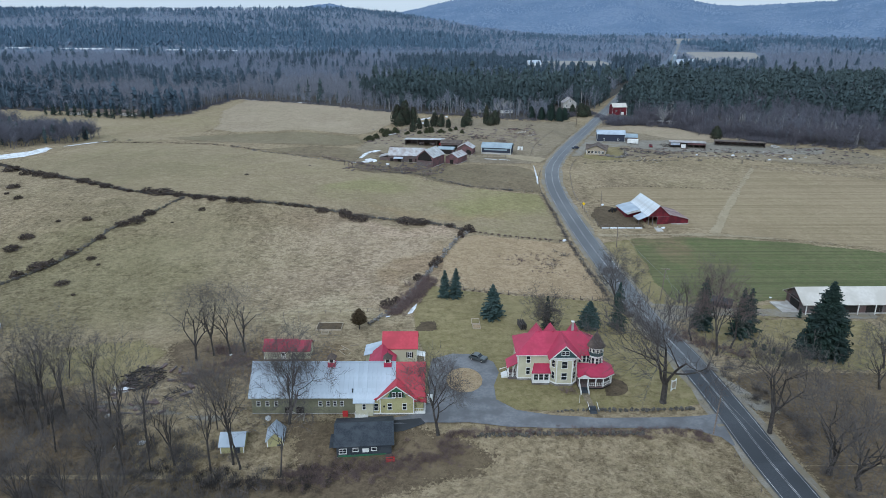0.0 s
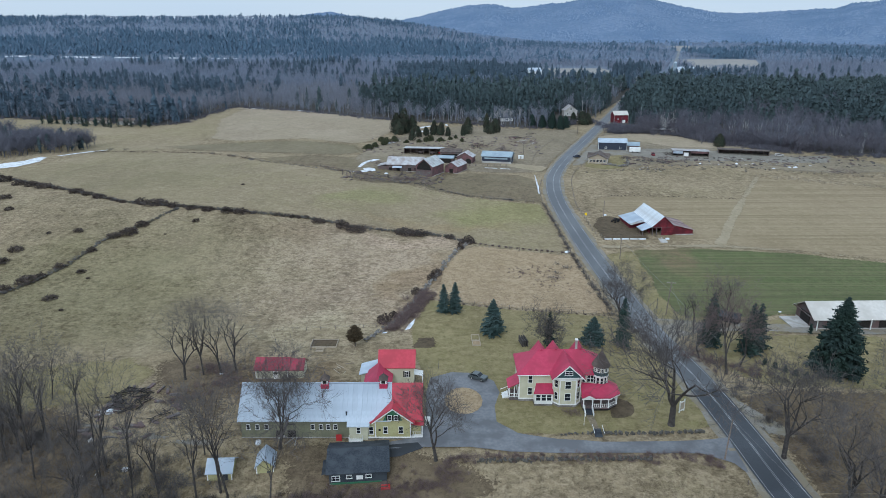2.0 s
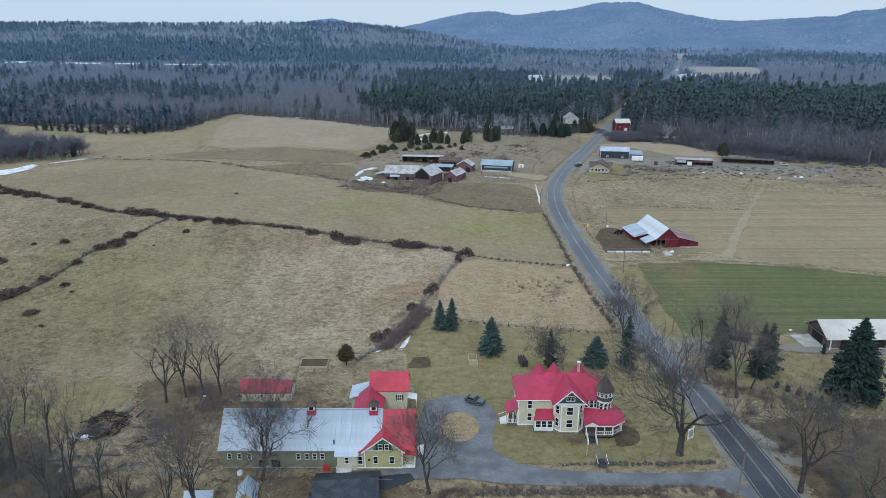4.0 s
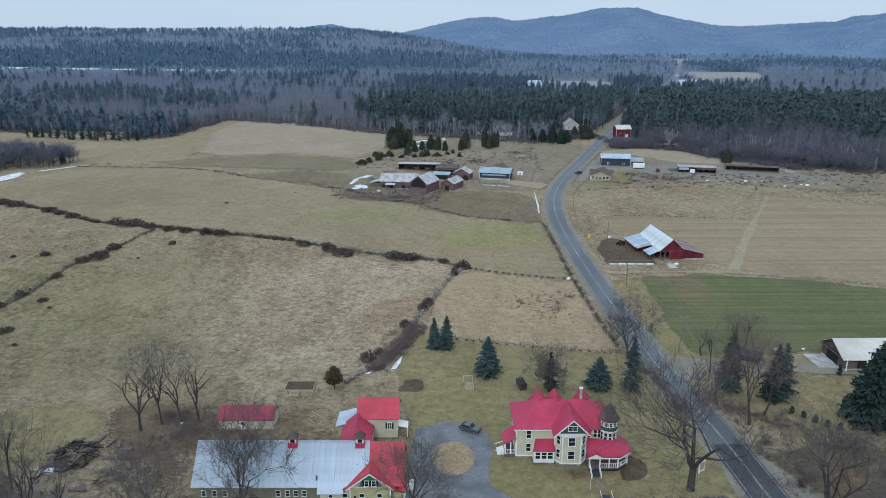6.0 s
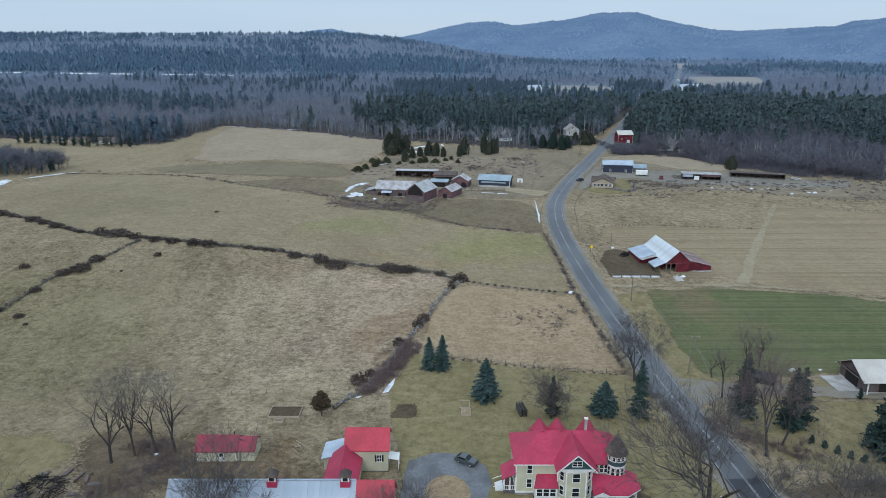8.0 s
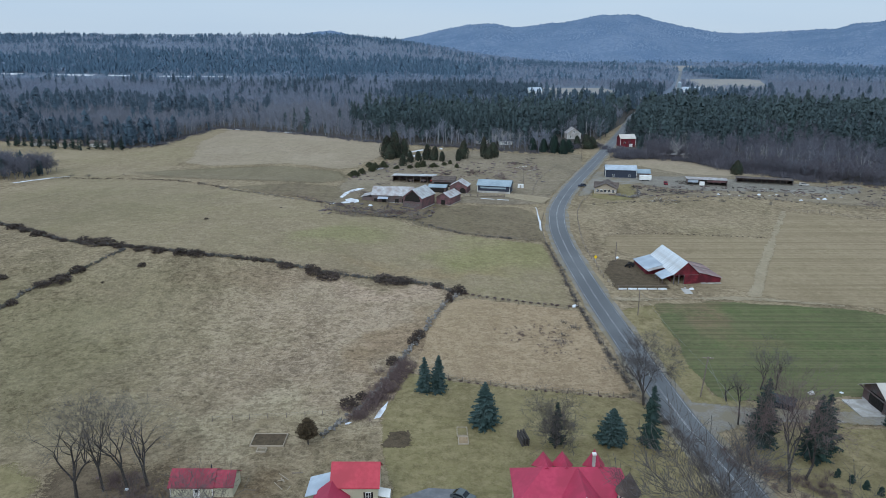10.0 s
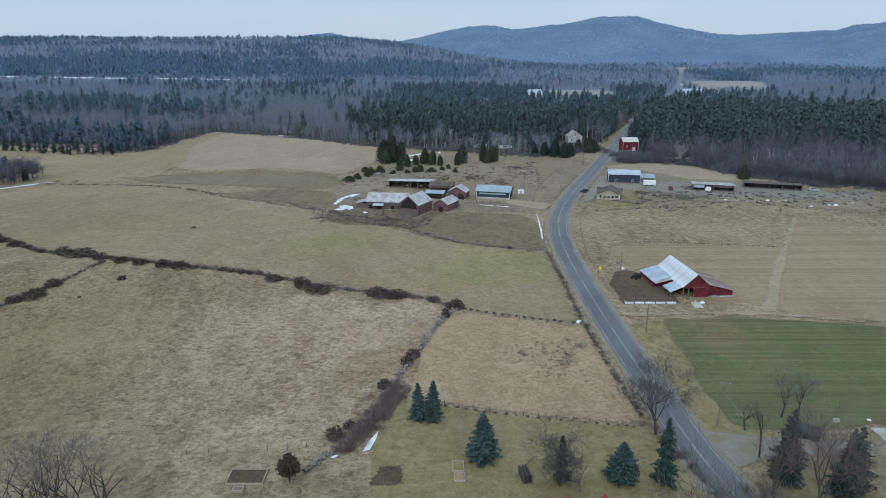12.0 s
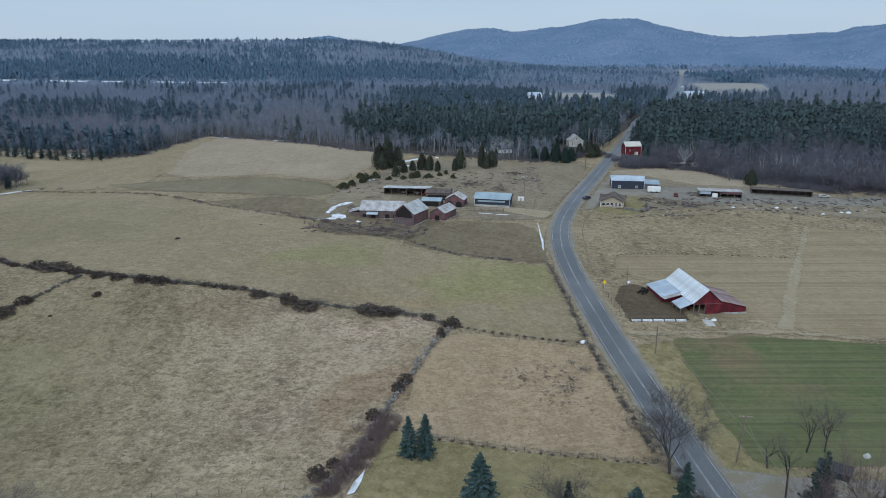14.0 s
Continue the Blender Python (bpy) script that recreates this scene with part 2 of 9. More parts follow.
TAN, DARK, GREEN, PALE = (0.265, 0.205, 0.126), (0.092, 0.067, 0.040), (0.212, 0.182, 0.094), (0.400, 0.322, 0.212)
M = {
    "pasture": grass("winter_pasture", TAN, DARK, GREEN, PALE, 0.35, clumps=0.5, stains=(
        (-30, 205, 62, 48, 0, (0.345, 0.262, 0.176), 0.75), (-6, 206, 30, 10, 68, (0.205, 0.146, 0.082), 0.85), (-62, 236, 26, 9, -12, (0.222, 0.164, 0.100), 0.7),
        # west stretch: olive turf, its colour darkened further for the lens's dim corner
        (-118, 190, 78, 66, 10, (0.196, 0.162, 0.088), 0.85), (-24, 238, 24, 8, -8, (0.350, 0.262, 0.172), 0.6), (-46, 140, 26, 14, 0, (0.190, 0.130, 0.072), 0.75), (-40, 164, 34, 9, 4, (0.330, 0.268, 0.165), 0.6))),
    "paddock": grass("matted_paddock", (0.347, 0.257, 0.158), (0.200, 0.142, 0.084), (0.273, 0.210, 0.108), (0.441, 0.341, 0.222), 0.35),
    "lawn": grass("winter_lawn", (0.222, 0.183, 0.092), (0.122, 0.098, 0.048), (0.168, 0.162, 0.062), (0.300, 0.246, 0.138), 0.6, 0.5, 0.3),
    "sown": grass("sown_field", (0.098, 0.122, 0.048), (0.068, 0.074, 0.035), (0.078, 0.118, 0.036), (0.165, 0.150, 0.080), 0.6, 0.7, 0.3, 0.5, 3, 0.25, stains=((74, 224, 15, 8, -25, (0.130, 0.126, 0.060), 0.6), (84, 214, 16, 6, -50, (0.124, 0.128, 0.056), 0.5))),
    "hay": grass("mown_hayfield", (0.242, 0.189, 0.117), (0.177, 0.135, 0.079), (0.214, 0.184, 0.095), (0.326, 0.260, 0.169), 0.4, 0.6, 0.3, 0.45, 2),
    "mud": grass("trodden_yard", (0.222, 0.180, 0.124), (0.112, 0.090, 0.064), (0.195, 0.166, 0.092), (0.330, 0.274, 0.196), 0.4),
    "brown": grass("grazed_brown_turf", (0.178, 0.138, 0.086), (0.092, 0.070, 0.047), (0.160, 0.138, 0.074), (0.262, 0.214, 0.140), 0.5),
    "yard_grey": grass("grey_yard_gravel", (0.215, 0.196, 0.164), (0.130, 0.116, 0.094), (0.185, 0.170, 0.120), (0.310, 0.286, 0.248), 0.4),
    "dirt": grass("dark_soil", (0.10, 0.075, 0.049), (0.055, 0.042, 0.028), (0.1, 0.085, 0.047), (0.15, 0.115, 0.075), 0.3),
    "litter": grass("leaf_litter", (0.142, 0.106, 0.069), (0.066, 0.049, 0.033), (0.135, 0.112, 0.062), (0.212, 0.162, 0.105), 0.45),
    "track": grass("worn_track", (0.32, 0.265, 0.178), (0.235, 0.188, 0.120), (0.27, 0.225, 0.135), (0.40, 0.335, 0.235), 0.5),
    "asphalt": material("grey_asphalt", (0.098, 0.103, 0.108), (0.128, 0.132, 0.136), 0.6, 3, 0.05, (0.088, 0.092, 0.098), bump=0.08, gloss=0.35),
    "dark_asphalt": material("darker_asphalt", (0.034, 0.039, 0.046), (0.050, 0.055, 0.063), 0.5, 3, 0.06, (0.030, 0.034, 0.040), bump=0.08, gloss=0.4),
    "drive": material("weathered_drive", (0.15, 0.155, 0.165), (0.19, 0.193, 0.198), 0.85, 1.5, 0.2, (0.12, 0.122, 0.128), bump=0.15),
    "gravel": material("road_shoulder_gravel", (0.188, 0.172, 0.146), (0.252, 0.233, 0.198), 0.95, 2.5, 0.25, (0.202, 0.172, 0.120), bump=0.4),
    "line": material("worn_line_paint", (0.46, 0.47, 0.47), (0.26, 0.265, 0.27), 0.8, 0.9, 0.12, (0.2, 0.205, 0.21)),
    "red_roof": material("red_metal_roof", (0.38, 0.03, 0.075), (0.43, 0.04, 0.088), 0.55, 1.5, 0.25, (0.33, 0.03, 0.066), bump=0.05, gloss=0.35),
    "crimson": material("fresh_red_roof", (0.42, 0.042, 0.062), (0.48, 0.052, 0.076), 0.55, 1.5, 0.25, (0.37, 0.040, 0.058), bump=0.05, gloss=0.35),
    "tin": material("galvanised_tin", (0.36, 0.42, 0.48), (0.45, 0.51, 0.57), 0.5, 0.8, 0.2, (0.3, 0.35, 0.41), bump=0.05, gloss=0.5, rnd=0.05),
    "old_tin": material("weathered_tin", (0.36, 0.375, 0.375), (0.50, 0.51, 0.505), 0.55, 0.9, 0.3, (0.31, 0.30, 0.29), bump=0.08, gloss=0.4, rnd=0.1),
    "cedar": material("cedar_foliage", (0.028, 0.040, 0.028), (0.064, 0.078, 0.054), 0.95, 1.5, 0.3, (0.052, 0.052, 0.036), bump=0, rnd=0.2, island=0.4),
    "bright_tin": material("bright_tin", (0.55, 0.59, 0.62), (0.66, 0.7, 0.73), 0.5, 0.8, 0.3, (0.46, 0.47, 0.47), bump=0.05, gloss=0.5, rnd=0.08),
    "brown_rust": material("brown_rusted_tin", (0.16, 0.115, 0.11), (0.3, 0.26, 0.25), 0.65, 0.8, 0.3, (0.2, 0.13, 0.12), bump=0.1, rnd=0.45),
    "rust": material("rusty_tin", (0.33, 0.325, 0.325), (0.48, 0.478, 0.48), 0.6, 1.4, 0.35, (0.28, 0.245, 0.23), bump=0.1, rnd=0.1),
    "white": material("white_paint", (0.72, 0.72, 0.69), (0.8, 0.8, 0.77), 0.6, 3, 0.5, (0.66, 0.66, 0.63), bump=0.05),
    "cream": material("cream_clapboard", (0.49, 0.47, 0.34), (0.53, 0.51, 0.37), 0.7, 3, 0.4, (0.45, 0.43, 0.31), bump=0.05),
    "yellow": material("yellow_clapboard", (0.37, 0.345, 0.17), (0.41, 0.385, 0.20), 0.7, 3, 0.4, (0.33, 0.305, 0.15), bump=0.05),
    "olive": material("olive_clapboard", (0.20, 0.2, 0.13), (0.24, 0.235, 0.155), 0.75, 3, 0.4, (0.165, 0.165, 0.11), bump=0.05),
    "slate": material("dark_shingle", (0.022, 0.028, 0.036), (0.038, 0.046, 0.056), 0.75, 4, 0.5, (0.050, 0.058, 0.067), bump=0.2),
    "teal": material("dark_teal_shingle", (0.03, 0.06, 0.065), (0.045, 0.08, 0.085), 0.75, 5, 0.5, bump=0.1),
    "brownroof": material("brown_shingle", (0.095, 0.075, 0.062), (0.142, 0.112, 0.094), 0.85, 5, 0.5, (0.071, 0.056, 0.050), bump=0.2),
    "barnred": material("barn_red_boards", (0.125, 0.014, 0.022), (0.185, 0.022, 0.032), 0.8, 3, 0.4, (0.085, 0.013, 0.019), bump=0.1),
    "oldwood": material("weathered_boards", (0.1, 0.088, 0.084), (0.17, 0.152, 0.147), 0.9, 3, 0.4, (0.13, 0.088, 0.082), bump=0.2, rnd=0.15),
    "pinkwood": material("faded_red_boards", (0.144, 0.066, 0.071), (0.194, 0.106, 0.109), 0.85, 3, 0.4, (0.108, 0.069, 0.068), bump=0.15),
    "blueroof": material("blue_grey_metal", (0.26, 0.325, 0.365), (0.32, 0.385, 0.425), 0.55, 1, 0.2, (0.23, 0.29, 0.33), bump=0.05),
    "navy": material("dark_blue_siding", (0.025, 0.032, 0.05), (0.04, 0.048, 0.07), 0.7, 3, 0.4, bump=0.1),
    "sand": material("sand_siding", (0.33, 0.28, 0.21), (0.39, 0.33, 0.25), 0.8, 3, 0.4, bump=0.1),
    "glass": material("window_glass", (0.012, 0.016, 0.020), (0.022, 0.027, 0.032), 0.15, 1, 0.3, bump=0, gloss=0.25),
    # near-black for shutters and char; also stands for shade in flat openings
    "black": material("black_and_opening_shade", (0.014, 0.012, 0.011), (0.026, 0.023, 0.02), 0.9, 2, 0.4, bump=0),
    "darkstone": material("mossy_wall_stone", (0.07, 0.065, 0.058), (0.14, 0.13, 0.12), 0.95, 2, 0.4, (0.09, 0.085, 0.06), bump=0.5, rnd=0.3),
    "stubble": grass("dull_stubble", (0.205, 0.170, 0.108), (0.135, 0.109, 0.068), (0.174, 0.156, 0.086), (0.270, 0.226, 0.148), 0.5),
    "olivehay": grass("olive_hayfield", (0.268, 0.214, 0.132), (0.172, 0.132, 0.080), (0.232, 0.202, 0.102), (0.356, 0.288, 0.192), 0.6, 0.7, stains=(
        (-36, 290, 34, 20, 60, (0.238, 0.214, 0.102), 0.7), (24, 270, 26, 26, 0, (0.234, 0.214, 0.092), 0.7), (-6, 256, 30, 8, -8, (0.285, 0.210, 0.118), 0.6), (-150, 340, 70, 60, 20, (0.228, 0.186, 0.112), 0.7))),
    "palehay": grass("pale_hayfield", (0.306, 0.246, 0.172), (0.215, 0.170, 0.114), (0.262, 0.224, 0.137), (0.386, 0.318, 0.234), 0.5, 0.6),
    # litter brown darkened so that gaps between trees read as shade
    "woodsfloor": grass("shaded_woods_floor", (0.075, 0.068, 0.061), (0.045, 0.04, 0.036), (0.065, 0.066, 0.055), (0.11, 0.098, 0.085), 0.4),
    "stone": material("field_stone", (0.15, 0.14, 0.128), (0.25, 0.238, 0.222), 0.95, 2, 0.3, (0.12, 0.105, 0.09), bump=0.5, rnd=0.35),
    "concrete": material("pale_concrete", (0.4, 0.385, 0.36), (0.48, 0.465, 0.44), 0.9, 2, 0.3, (0.32, 0.3, 0.27), bump=0.2),
    "snow": material("old_snow", (0.62, 0.65, 0.69), (0.74, 0.77, 0.8), 0.85, 0.9, 0.4, (0.5, 0.5, 0.5), bump=0.3),
    "bark": material("grey_bark", (0.045, 0.040, 0.037), (0.088, 0.079, 0.073), 0.95, 3, 0.4, (0.052, 0.045, 0.041), bump=0.4, rnd=0.12),
    "twig": material("winter_twigs", (0.092, 0.082, 0.077), (0.142, 0.128, 0.121), 0.95, 2, 0.2, bump=0, rnd=0.15),
    "bronze": material("bronze_foliage", (0.062, 0.046, 0.026), (0.115, 0.085, 0.048), 0.95, 2, 0.3, bump=0),
    "dullred": material("faded_red_roof", (0.26, 0.035, 0.06), (0.32, 0.05, 0.075), 0.6, 1.5, 0.25, (0.2, 0.035, 0.05), bump=0.05),
    "redtwig": material("reddish_twigs", (0.128, 0.092, 0.085), (0.185, 0.138, 0.128), 0.95, 2, 0.2, bump=0, rnd=0.1),
    "birch": material("birch_bark", (0.26, 0.258, 0.258), (0.40, 0.395, 0.39), 0.9, 2, 0.2, bump=0),
    "needles": material("spruce_needles", (0.016, 0.034, 0.026), (0.035, 0.062, 0.048), 0.9, 3, 0.3, (0.026, 0.045, 0.04), bump=0, rnd=0.15),
    "bluespruce": material("blue_spruce_needles", (0.034, 0.062, 0.056), (0.085, 0.125, 0.118), 0.9, 3, 0.3, (0.034, 0.06, 0.054), bump=0, rnd=0.1),
    "pine": material("pine_needles", (0.033, 0.050, 0.052), (0.064, 0.089, 0.088), 0.95, 0.25, 0.02, (0.045, 0.066, 0.070), bump=0, island=0.25),
    # conifer green with strong distance haze mixed into the base colour
    "far_pine": material("haze_blue_far_conifers", (0.066, 0.112, 0.162), (0.110, 0.166, 0.226), 0.95, 0.05, 0.004, (0.086, 0.140, 0.198), bump=0),
    # bare-wood greys for two zones, haze put in as a bluer tint
    "woods": material("haze_grey_woods", (0.152, 0.166, 0.200), (0.234, 0.250, 0.294), 0.95, 0.15, 0.012, (0.182, 0.190, 0.224), bump=0, island=0.2),
    "mid_woods": material("haze_grey_valley_woods", (0.148, 0.178, 0.234), (0.222, 0.254, 0.318), 0.95, 0.12, 0.01, (0.186, 0.206, 0.258), bump=0, island=0.15),
    # conifer green with a weaker haze tint, for western and valley woods
    "mid_pine": material("haze_blue_valley_conifers", (0.044, 0.068, 0.092), (0.072, 0.102, 0.132), 0.95, 0.15, 0.012, (0.054, 0.083, 0.110), bump=0, island=0.12),
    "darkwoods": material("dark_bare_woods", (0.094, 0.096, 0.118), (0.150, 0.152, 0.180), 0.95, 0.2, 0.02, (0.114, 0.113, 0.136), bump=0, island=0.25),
    # field tan paled and greyed, haze painted into the colour
    "far_hay": grass("haze_paled_fields", (0.264, 0.248, 0.224), (0.194, 0.184, 0.170), (0.220, 0.221, 0.179), (0.334, 0.317, 0.299), 0.4, 0.2, 0.2),
    # floor blued for haze and kept dark behind gaps in the trees
    "hazy_floor": material("distant_woods_floor", (0.104, 0.132, 0.174), (0.136, 0.166, 0.212), 0.95, 0.02, 0.004, (0.115, 0.143, 0.187), bump=0),
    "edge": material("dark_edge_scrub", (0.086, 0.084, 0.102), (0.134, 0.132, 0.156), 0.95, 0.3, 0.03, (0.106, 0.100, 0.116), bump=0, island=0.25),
    # bare-wood grey lightened and blued to imitate haze
    "far_woods": material("haze_blue_far_woods", (0.166, 0.214, 0.290), (0.232, 0.284, 0.366), 0.95, 0.03, 0.004, (0.202, 0.242, 0.310), bump=0),
    "juniper": material("bronze_juniper", (0.042, 0.05, 0.026), (0.08, 0.085, 0.045), 0.95, 2, 0.3, bump=0),
    "bush": material("dark_scrub", (0.050, 0.038, 0.031), (0.088, 0.067, 0.056), 0.95, 2, 0.3, bump=0, rnd=0.2),
    "wire": material("fence_wire", (0.2, 0.19, 0.18), (0.26, 0.25, 0.24), 0.6, 2, 0.3, bump=0, metal=0.4),
    "post": material("cedar_post", (0.14, 0.11, 0.09), (0.22, 0.18, 0.155), 0.95, 3, 0.5, bump=0.2, rnd=0.2),
    "bright_yellow": material("yellow_sign_face", (0.75, 0.5, 0.01), (0.8, 0.55, 0.015), 0.5, 2, 0.5, bump=0),
    "silver": material("dark_grey_car_paint", (0.10, 0.115, 0.115), (0.12, 0.135, 0.135), 0.3, 2, 0.5, metal=0.5, bump=0, gloss=0.6),
    "tyre": material("black_rubber", (0.015, 0.015, 0.016), (0.025, 0.025, 0.026), 0.9, 4, 0.5, bump=0),
    "door_red": material("red_door", (0.4, 0.03, 0.03), (0.46, 0.04, 0.04), 0.6, 2, 0.5, bump=0.05),
    "green_trim": material("green_trim", (0.03, 0.12, 0.06), (0.045, 0.15, 0.08), 0.6, 2, 0.5, bump=0.05),
}


for key in ("gravel", "drive"):
    ragged(M[key], 2.5)


# ---- mesh tools ----
class MB:
    """Collects corners and faces of one mesh."""

    def __init__(self):
        self.v, self.f = [], []

    def add(self, verts, faces):
        k = len(self.v)
        self.v += [tuple(p) for p in verts]
        self.f += [tuple(i + k for i in q) for q in faces]
        return self

    def box(self, x0, x1, y0, y1, z0, z1):
        return self.add([(x, y, z) for z in (z0, z1) for x, y in ((x0, y0), (x1, y0), (x1, y1), (x0, y1))],
                        [(3, 2, 1, 0), (4, 5, 6, 7), (0, 1, 5, 4), (1, 2, 6, 5), (2, 3, 7, 6), (3, 0, 4, 7)])

    def slab(self, pts, t):
        """A polygon given by its upper corners, t thick downwards."""
        n = len(pts)
        low = [(x, y, z - t) for x, y, z in pts]
        return self.add(list(pts) + low, [tuple(range(n)), tuple(range(2 * n - 1, n - 1, -1))] + [(i, i + n, (i + 1) % n + n, (i + 1) % n) for i in range(n)])

    def prism(self, pts, z0, z1):
        return self.slab([(x, y, z1) for x, y in pts], z1 - z0)

    def tube(self, p, q, r0, r1, n=6):
        p, q = Vector(p), Vector(q)
        d = (q - p).normalized()
        a = d.orthogonal().normalized()
        b = d.cross(a)
        ring = [[c + (a * math.cos(2 * math.pi * i / n) + b * math.sin(2 * math.pi * i / n)) * r for i in range(n)] for c, r in ((p, r0), (q, r1))]
        return self.add(ring[0] + ring[1], [(i, (i + 1) % n, n + (i + 1) % n, n + i) for i in range(n)] + [tuple(range(n - 1, -1, -1)), tuple(range(n, 2 * n))])

    def mesh(self, name, material_):
        me = bpy.data.meshes.new(name)
        me.from_pydata(self.v, [], self.f)
        me.materials.append(material_)
        return me


def part(name, mb, material_, parent, label=""):
    """One mesh object under a thing or a part; takes collected faces or a finished mesh."""
    me = mb if isinstance(mb, bpy.types.Mesh) else mb.mesh(name, material_)
    ob = new(name, me)
    ob.parent = parent
    return tagged(ob, label)


def thing(name, m, label, category, group="", kind=""):
    ob = new(name)
    ob.empty_display_size = 0.2
    ob.matrix_basis = m
    return tagged(ob, label, category, group, kind)


def solid(name, mb, material_, label, category="", group="", kind="", m=None):
    me = mb if isinstance(mb, bpy.types.Mesh) else mb.mesh(name, material_)
    ob = new(name, me)
    if m is not None:
        ob.matrix_basis = m
    return tagged(ob, label, category, group, kind)


def tri_mesh(name, verts, tris, material_, smooth=False):
    """A mesh of triangles from arrays."""
    me = bpy.data.meshes.new(name)
    me.vertices.add(len(verts))
    me.vertices.foreach_set("co", np.asarray(verts, dtype=np.float32).ravel())
    me.loops.add(3 * len(tris))
    me.loops.foreach_set("vertex_index", np.asarray(tris, dtype=np.int32).ravel())
    me.polygons.add(len(tris))
    me.polygons.foreach_set("loop_start", np.arange(0, 3 * len(tris), 3, dtype=np.int32))
    if smooth:
        me.polygons.foreach_set("use_smooth", np.ones(len(tris), dtype=bool))
    me.update(calc_edges=True)
    me.materials.append(material_)
    return me


def ss(a, b, v):
    t = min(1.0, max(0.0, (v - a) / (b - a)))
    return t * t * (3 - 2 * t)


def height(x, y):
    """Lie of the land: a level farmstead, fields that rise behind it, low wooded ridges far off."""
    left = ss(20, -90, x)
    z = (5.0 + 3.5 * left * (1 - ss(370, 450, y))) * ss(185, 330 - 60 * left, y)
    z -= (3.2 - 1.6 * ss(-10, 25, x)) * ss(113, 97, y)
    z += 4.0 * ss(330, 620, y)
    ridge = ss(1300, 3300, y)
    z += ridge * (20 + 105 * ss(500, -500, x))
    return z


def on(x, y, dz=0.0):
    return (x, y, height(x, y) + dz)


# ---- ground, fields, roads ----
def lines(lo, hi, step, far, grow=1.25):
    a = [lo + i * step for i in range(int((hi - lo) / step) + 1)]
    s = step
    while a[-1] < far[1]:
        s *= grow
        a.append(a[-1] + s)
    s = step
    while a[0] > far[0]:
        s *= grow
        a.insert(0, a[0] - s)
    return a


def build_ground():
    xs, ys = lines(-240, 240, 4, (-4900, 4900), 1.12), lines(40, 440, 4, (-2500, 4400), 1.06)
    v = [on(x, y, -5.0 * ss(680, 1100, y)) for y in ys for x in xs]
    w = len(xs)
    f = [(j * w + i, j * w + i + 1, (j + 1) * w + i + 1, (j + 1) * w + i) for j in range(len(ys) - 1) for i in range(w - 1)]
    me = bpy.data.meshes.new("ground")
    me.from_pydata(v, [], f)
    me.materials.append(M["pasture"])
    solid("ground", me, None, "dry tan winter pasture rolling towards the woods", "ground", kind="structure")


def patch(name, pts, material_, label, dz=0.06, wobble=0.0, step=8, soft=0.0):
    """A field or yard with its own outline, draped on the land; over a width of soft its border frays out."""
    rr = random.Random(len(pts) * 13 + int(abs(pts[0][0])))
    step = min(step, 4) if max(p[1] for p in pts) < 280 else step
    step = min(step, max(2.0, soft * 0.6)) if soft else step
    ring = []
    for (x0, y0), (x1, y1) in zip(pts, pts[1:] + pts[:1]):
        k = max(1, int(math.hypot(x1 - x0, y1 - y0) / 4)) if wobble else 1
        for i in range(k):
            ring.append((x0 + (x1 - x0) * i / k + rr.uniform(-wobble, wobble), y0 + (y1 - y0) * i / k + rr.uniform(-wobble, wobble)))
    bm = bmesh.new()
    bm.faces.new([bm.verts.new((x, y, 0)) for x, y in ring])
    lo = [min(p[i] for p in ring) for i in (0, 1)]
    hi = [max(p[i] for p in ring) for i in (0, 1)]
    for i in (0, 1):
        k = math.floor(lo[i] / step) + 1
        while k * step < hi[i]:
            co, no = Vector((0, 0, 0)), Vector((0, 0, 0))
            co[i], no[i] = k * step, 1
            bmesh.ops.bisect_plane(bm, geom=bm.verts[:] + bm.edges[:] + bm.faces[:], plane_co=co, plane_no=no)
            k += 1
    bmesh.ops.triangulate(bm, faces=bm.faces[:])
    for q in bm.verts:
        q.co.z = height(q.co.x, q.co.y) + dz
    bmesh.ops.recalc_face_normals(bm, faces=bm.faces[:])
    if bm.faces and sum(g.normal.z for g in bm.faces) < 0:
        bmesh.ops.reverse_faces(bm, faces=bm.faces[:])
    me = bpy.data.meshes.new(name)
    bm.to_mesh(me)
    me.materials.append(material_)
    if soft:
        co = np.array([q.co[:2] for q in me.vertices])
        a, b = np.array(ring), np.array(ring[1:] + ring[:1])
        gap = np.full(len(co), 1e9)
        for p, q in zip(a, b):
            d = q - p
            u = np.clip(((co - p) @ d) / (d @ d + 1e-9), 0, 1)[:, None]
            gap = np.minimum(gap, np.linalg.norm(co - p - u * d, axis=1))
        me.attributes.new("fade", "FLOAT", "POINT").data.foreach_set("value", np.clip(1 - gap / soft, 0, 1).astype(np.float32))
    return solid(name, me, None, label, name.replace("_", " "), kind="structure")


def spline(pts, step=4.0):
    """A smooth line through the points, as x, y."""
    out = []
    P = [pts[0]] + list(pts) + [pts[-1]]
    for a, b, c, d in zip(P, P[1:], P[2:], P[3:]):
        n = max(2, int(math.hypot(c[0] - b[0], c[1] - b[1]) / step))
        for i in range(n):
            t = i / n
            out.append(tuple(0.5 * (2 * b[k] + (c[k] - a[k]) * t + (2 * a[k] - 5 * b[k] + 4 * c[k] - d[k]) * t * t + (3 * b[k] - a[k] - 3 * c[k] + d[k]) * t ** 3) for k in (0, 1)))
    out.append(tuple(pts[-1]))
    return out


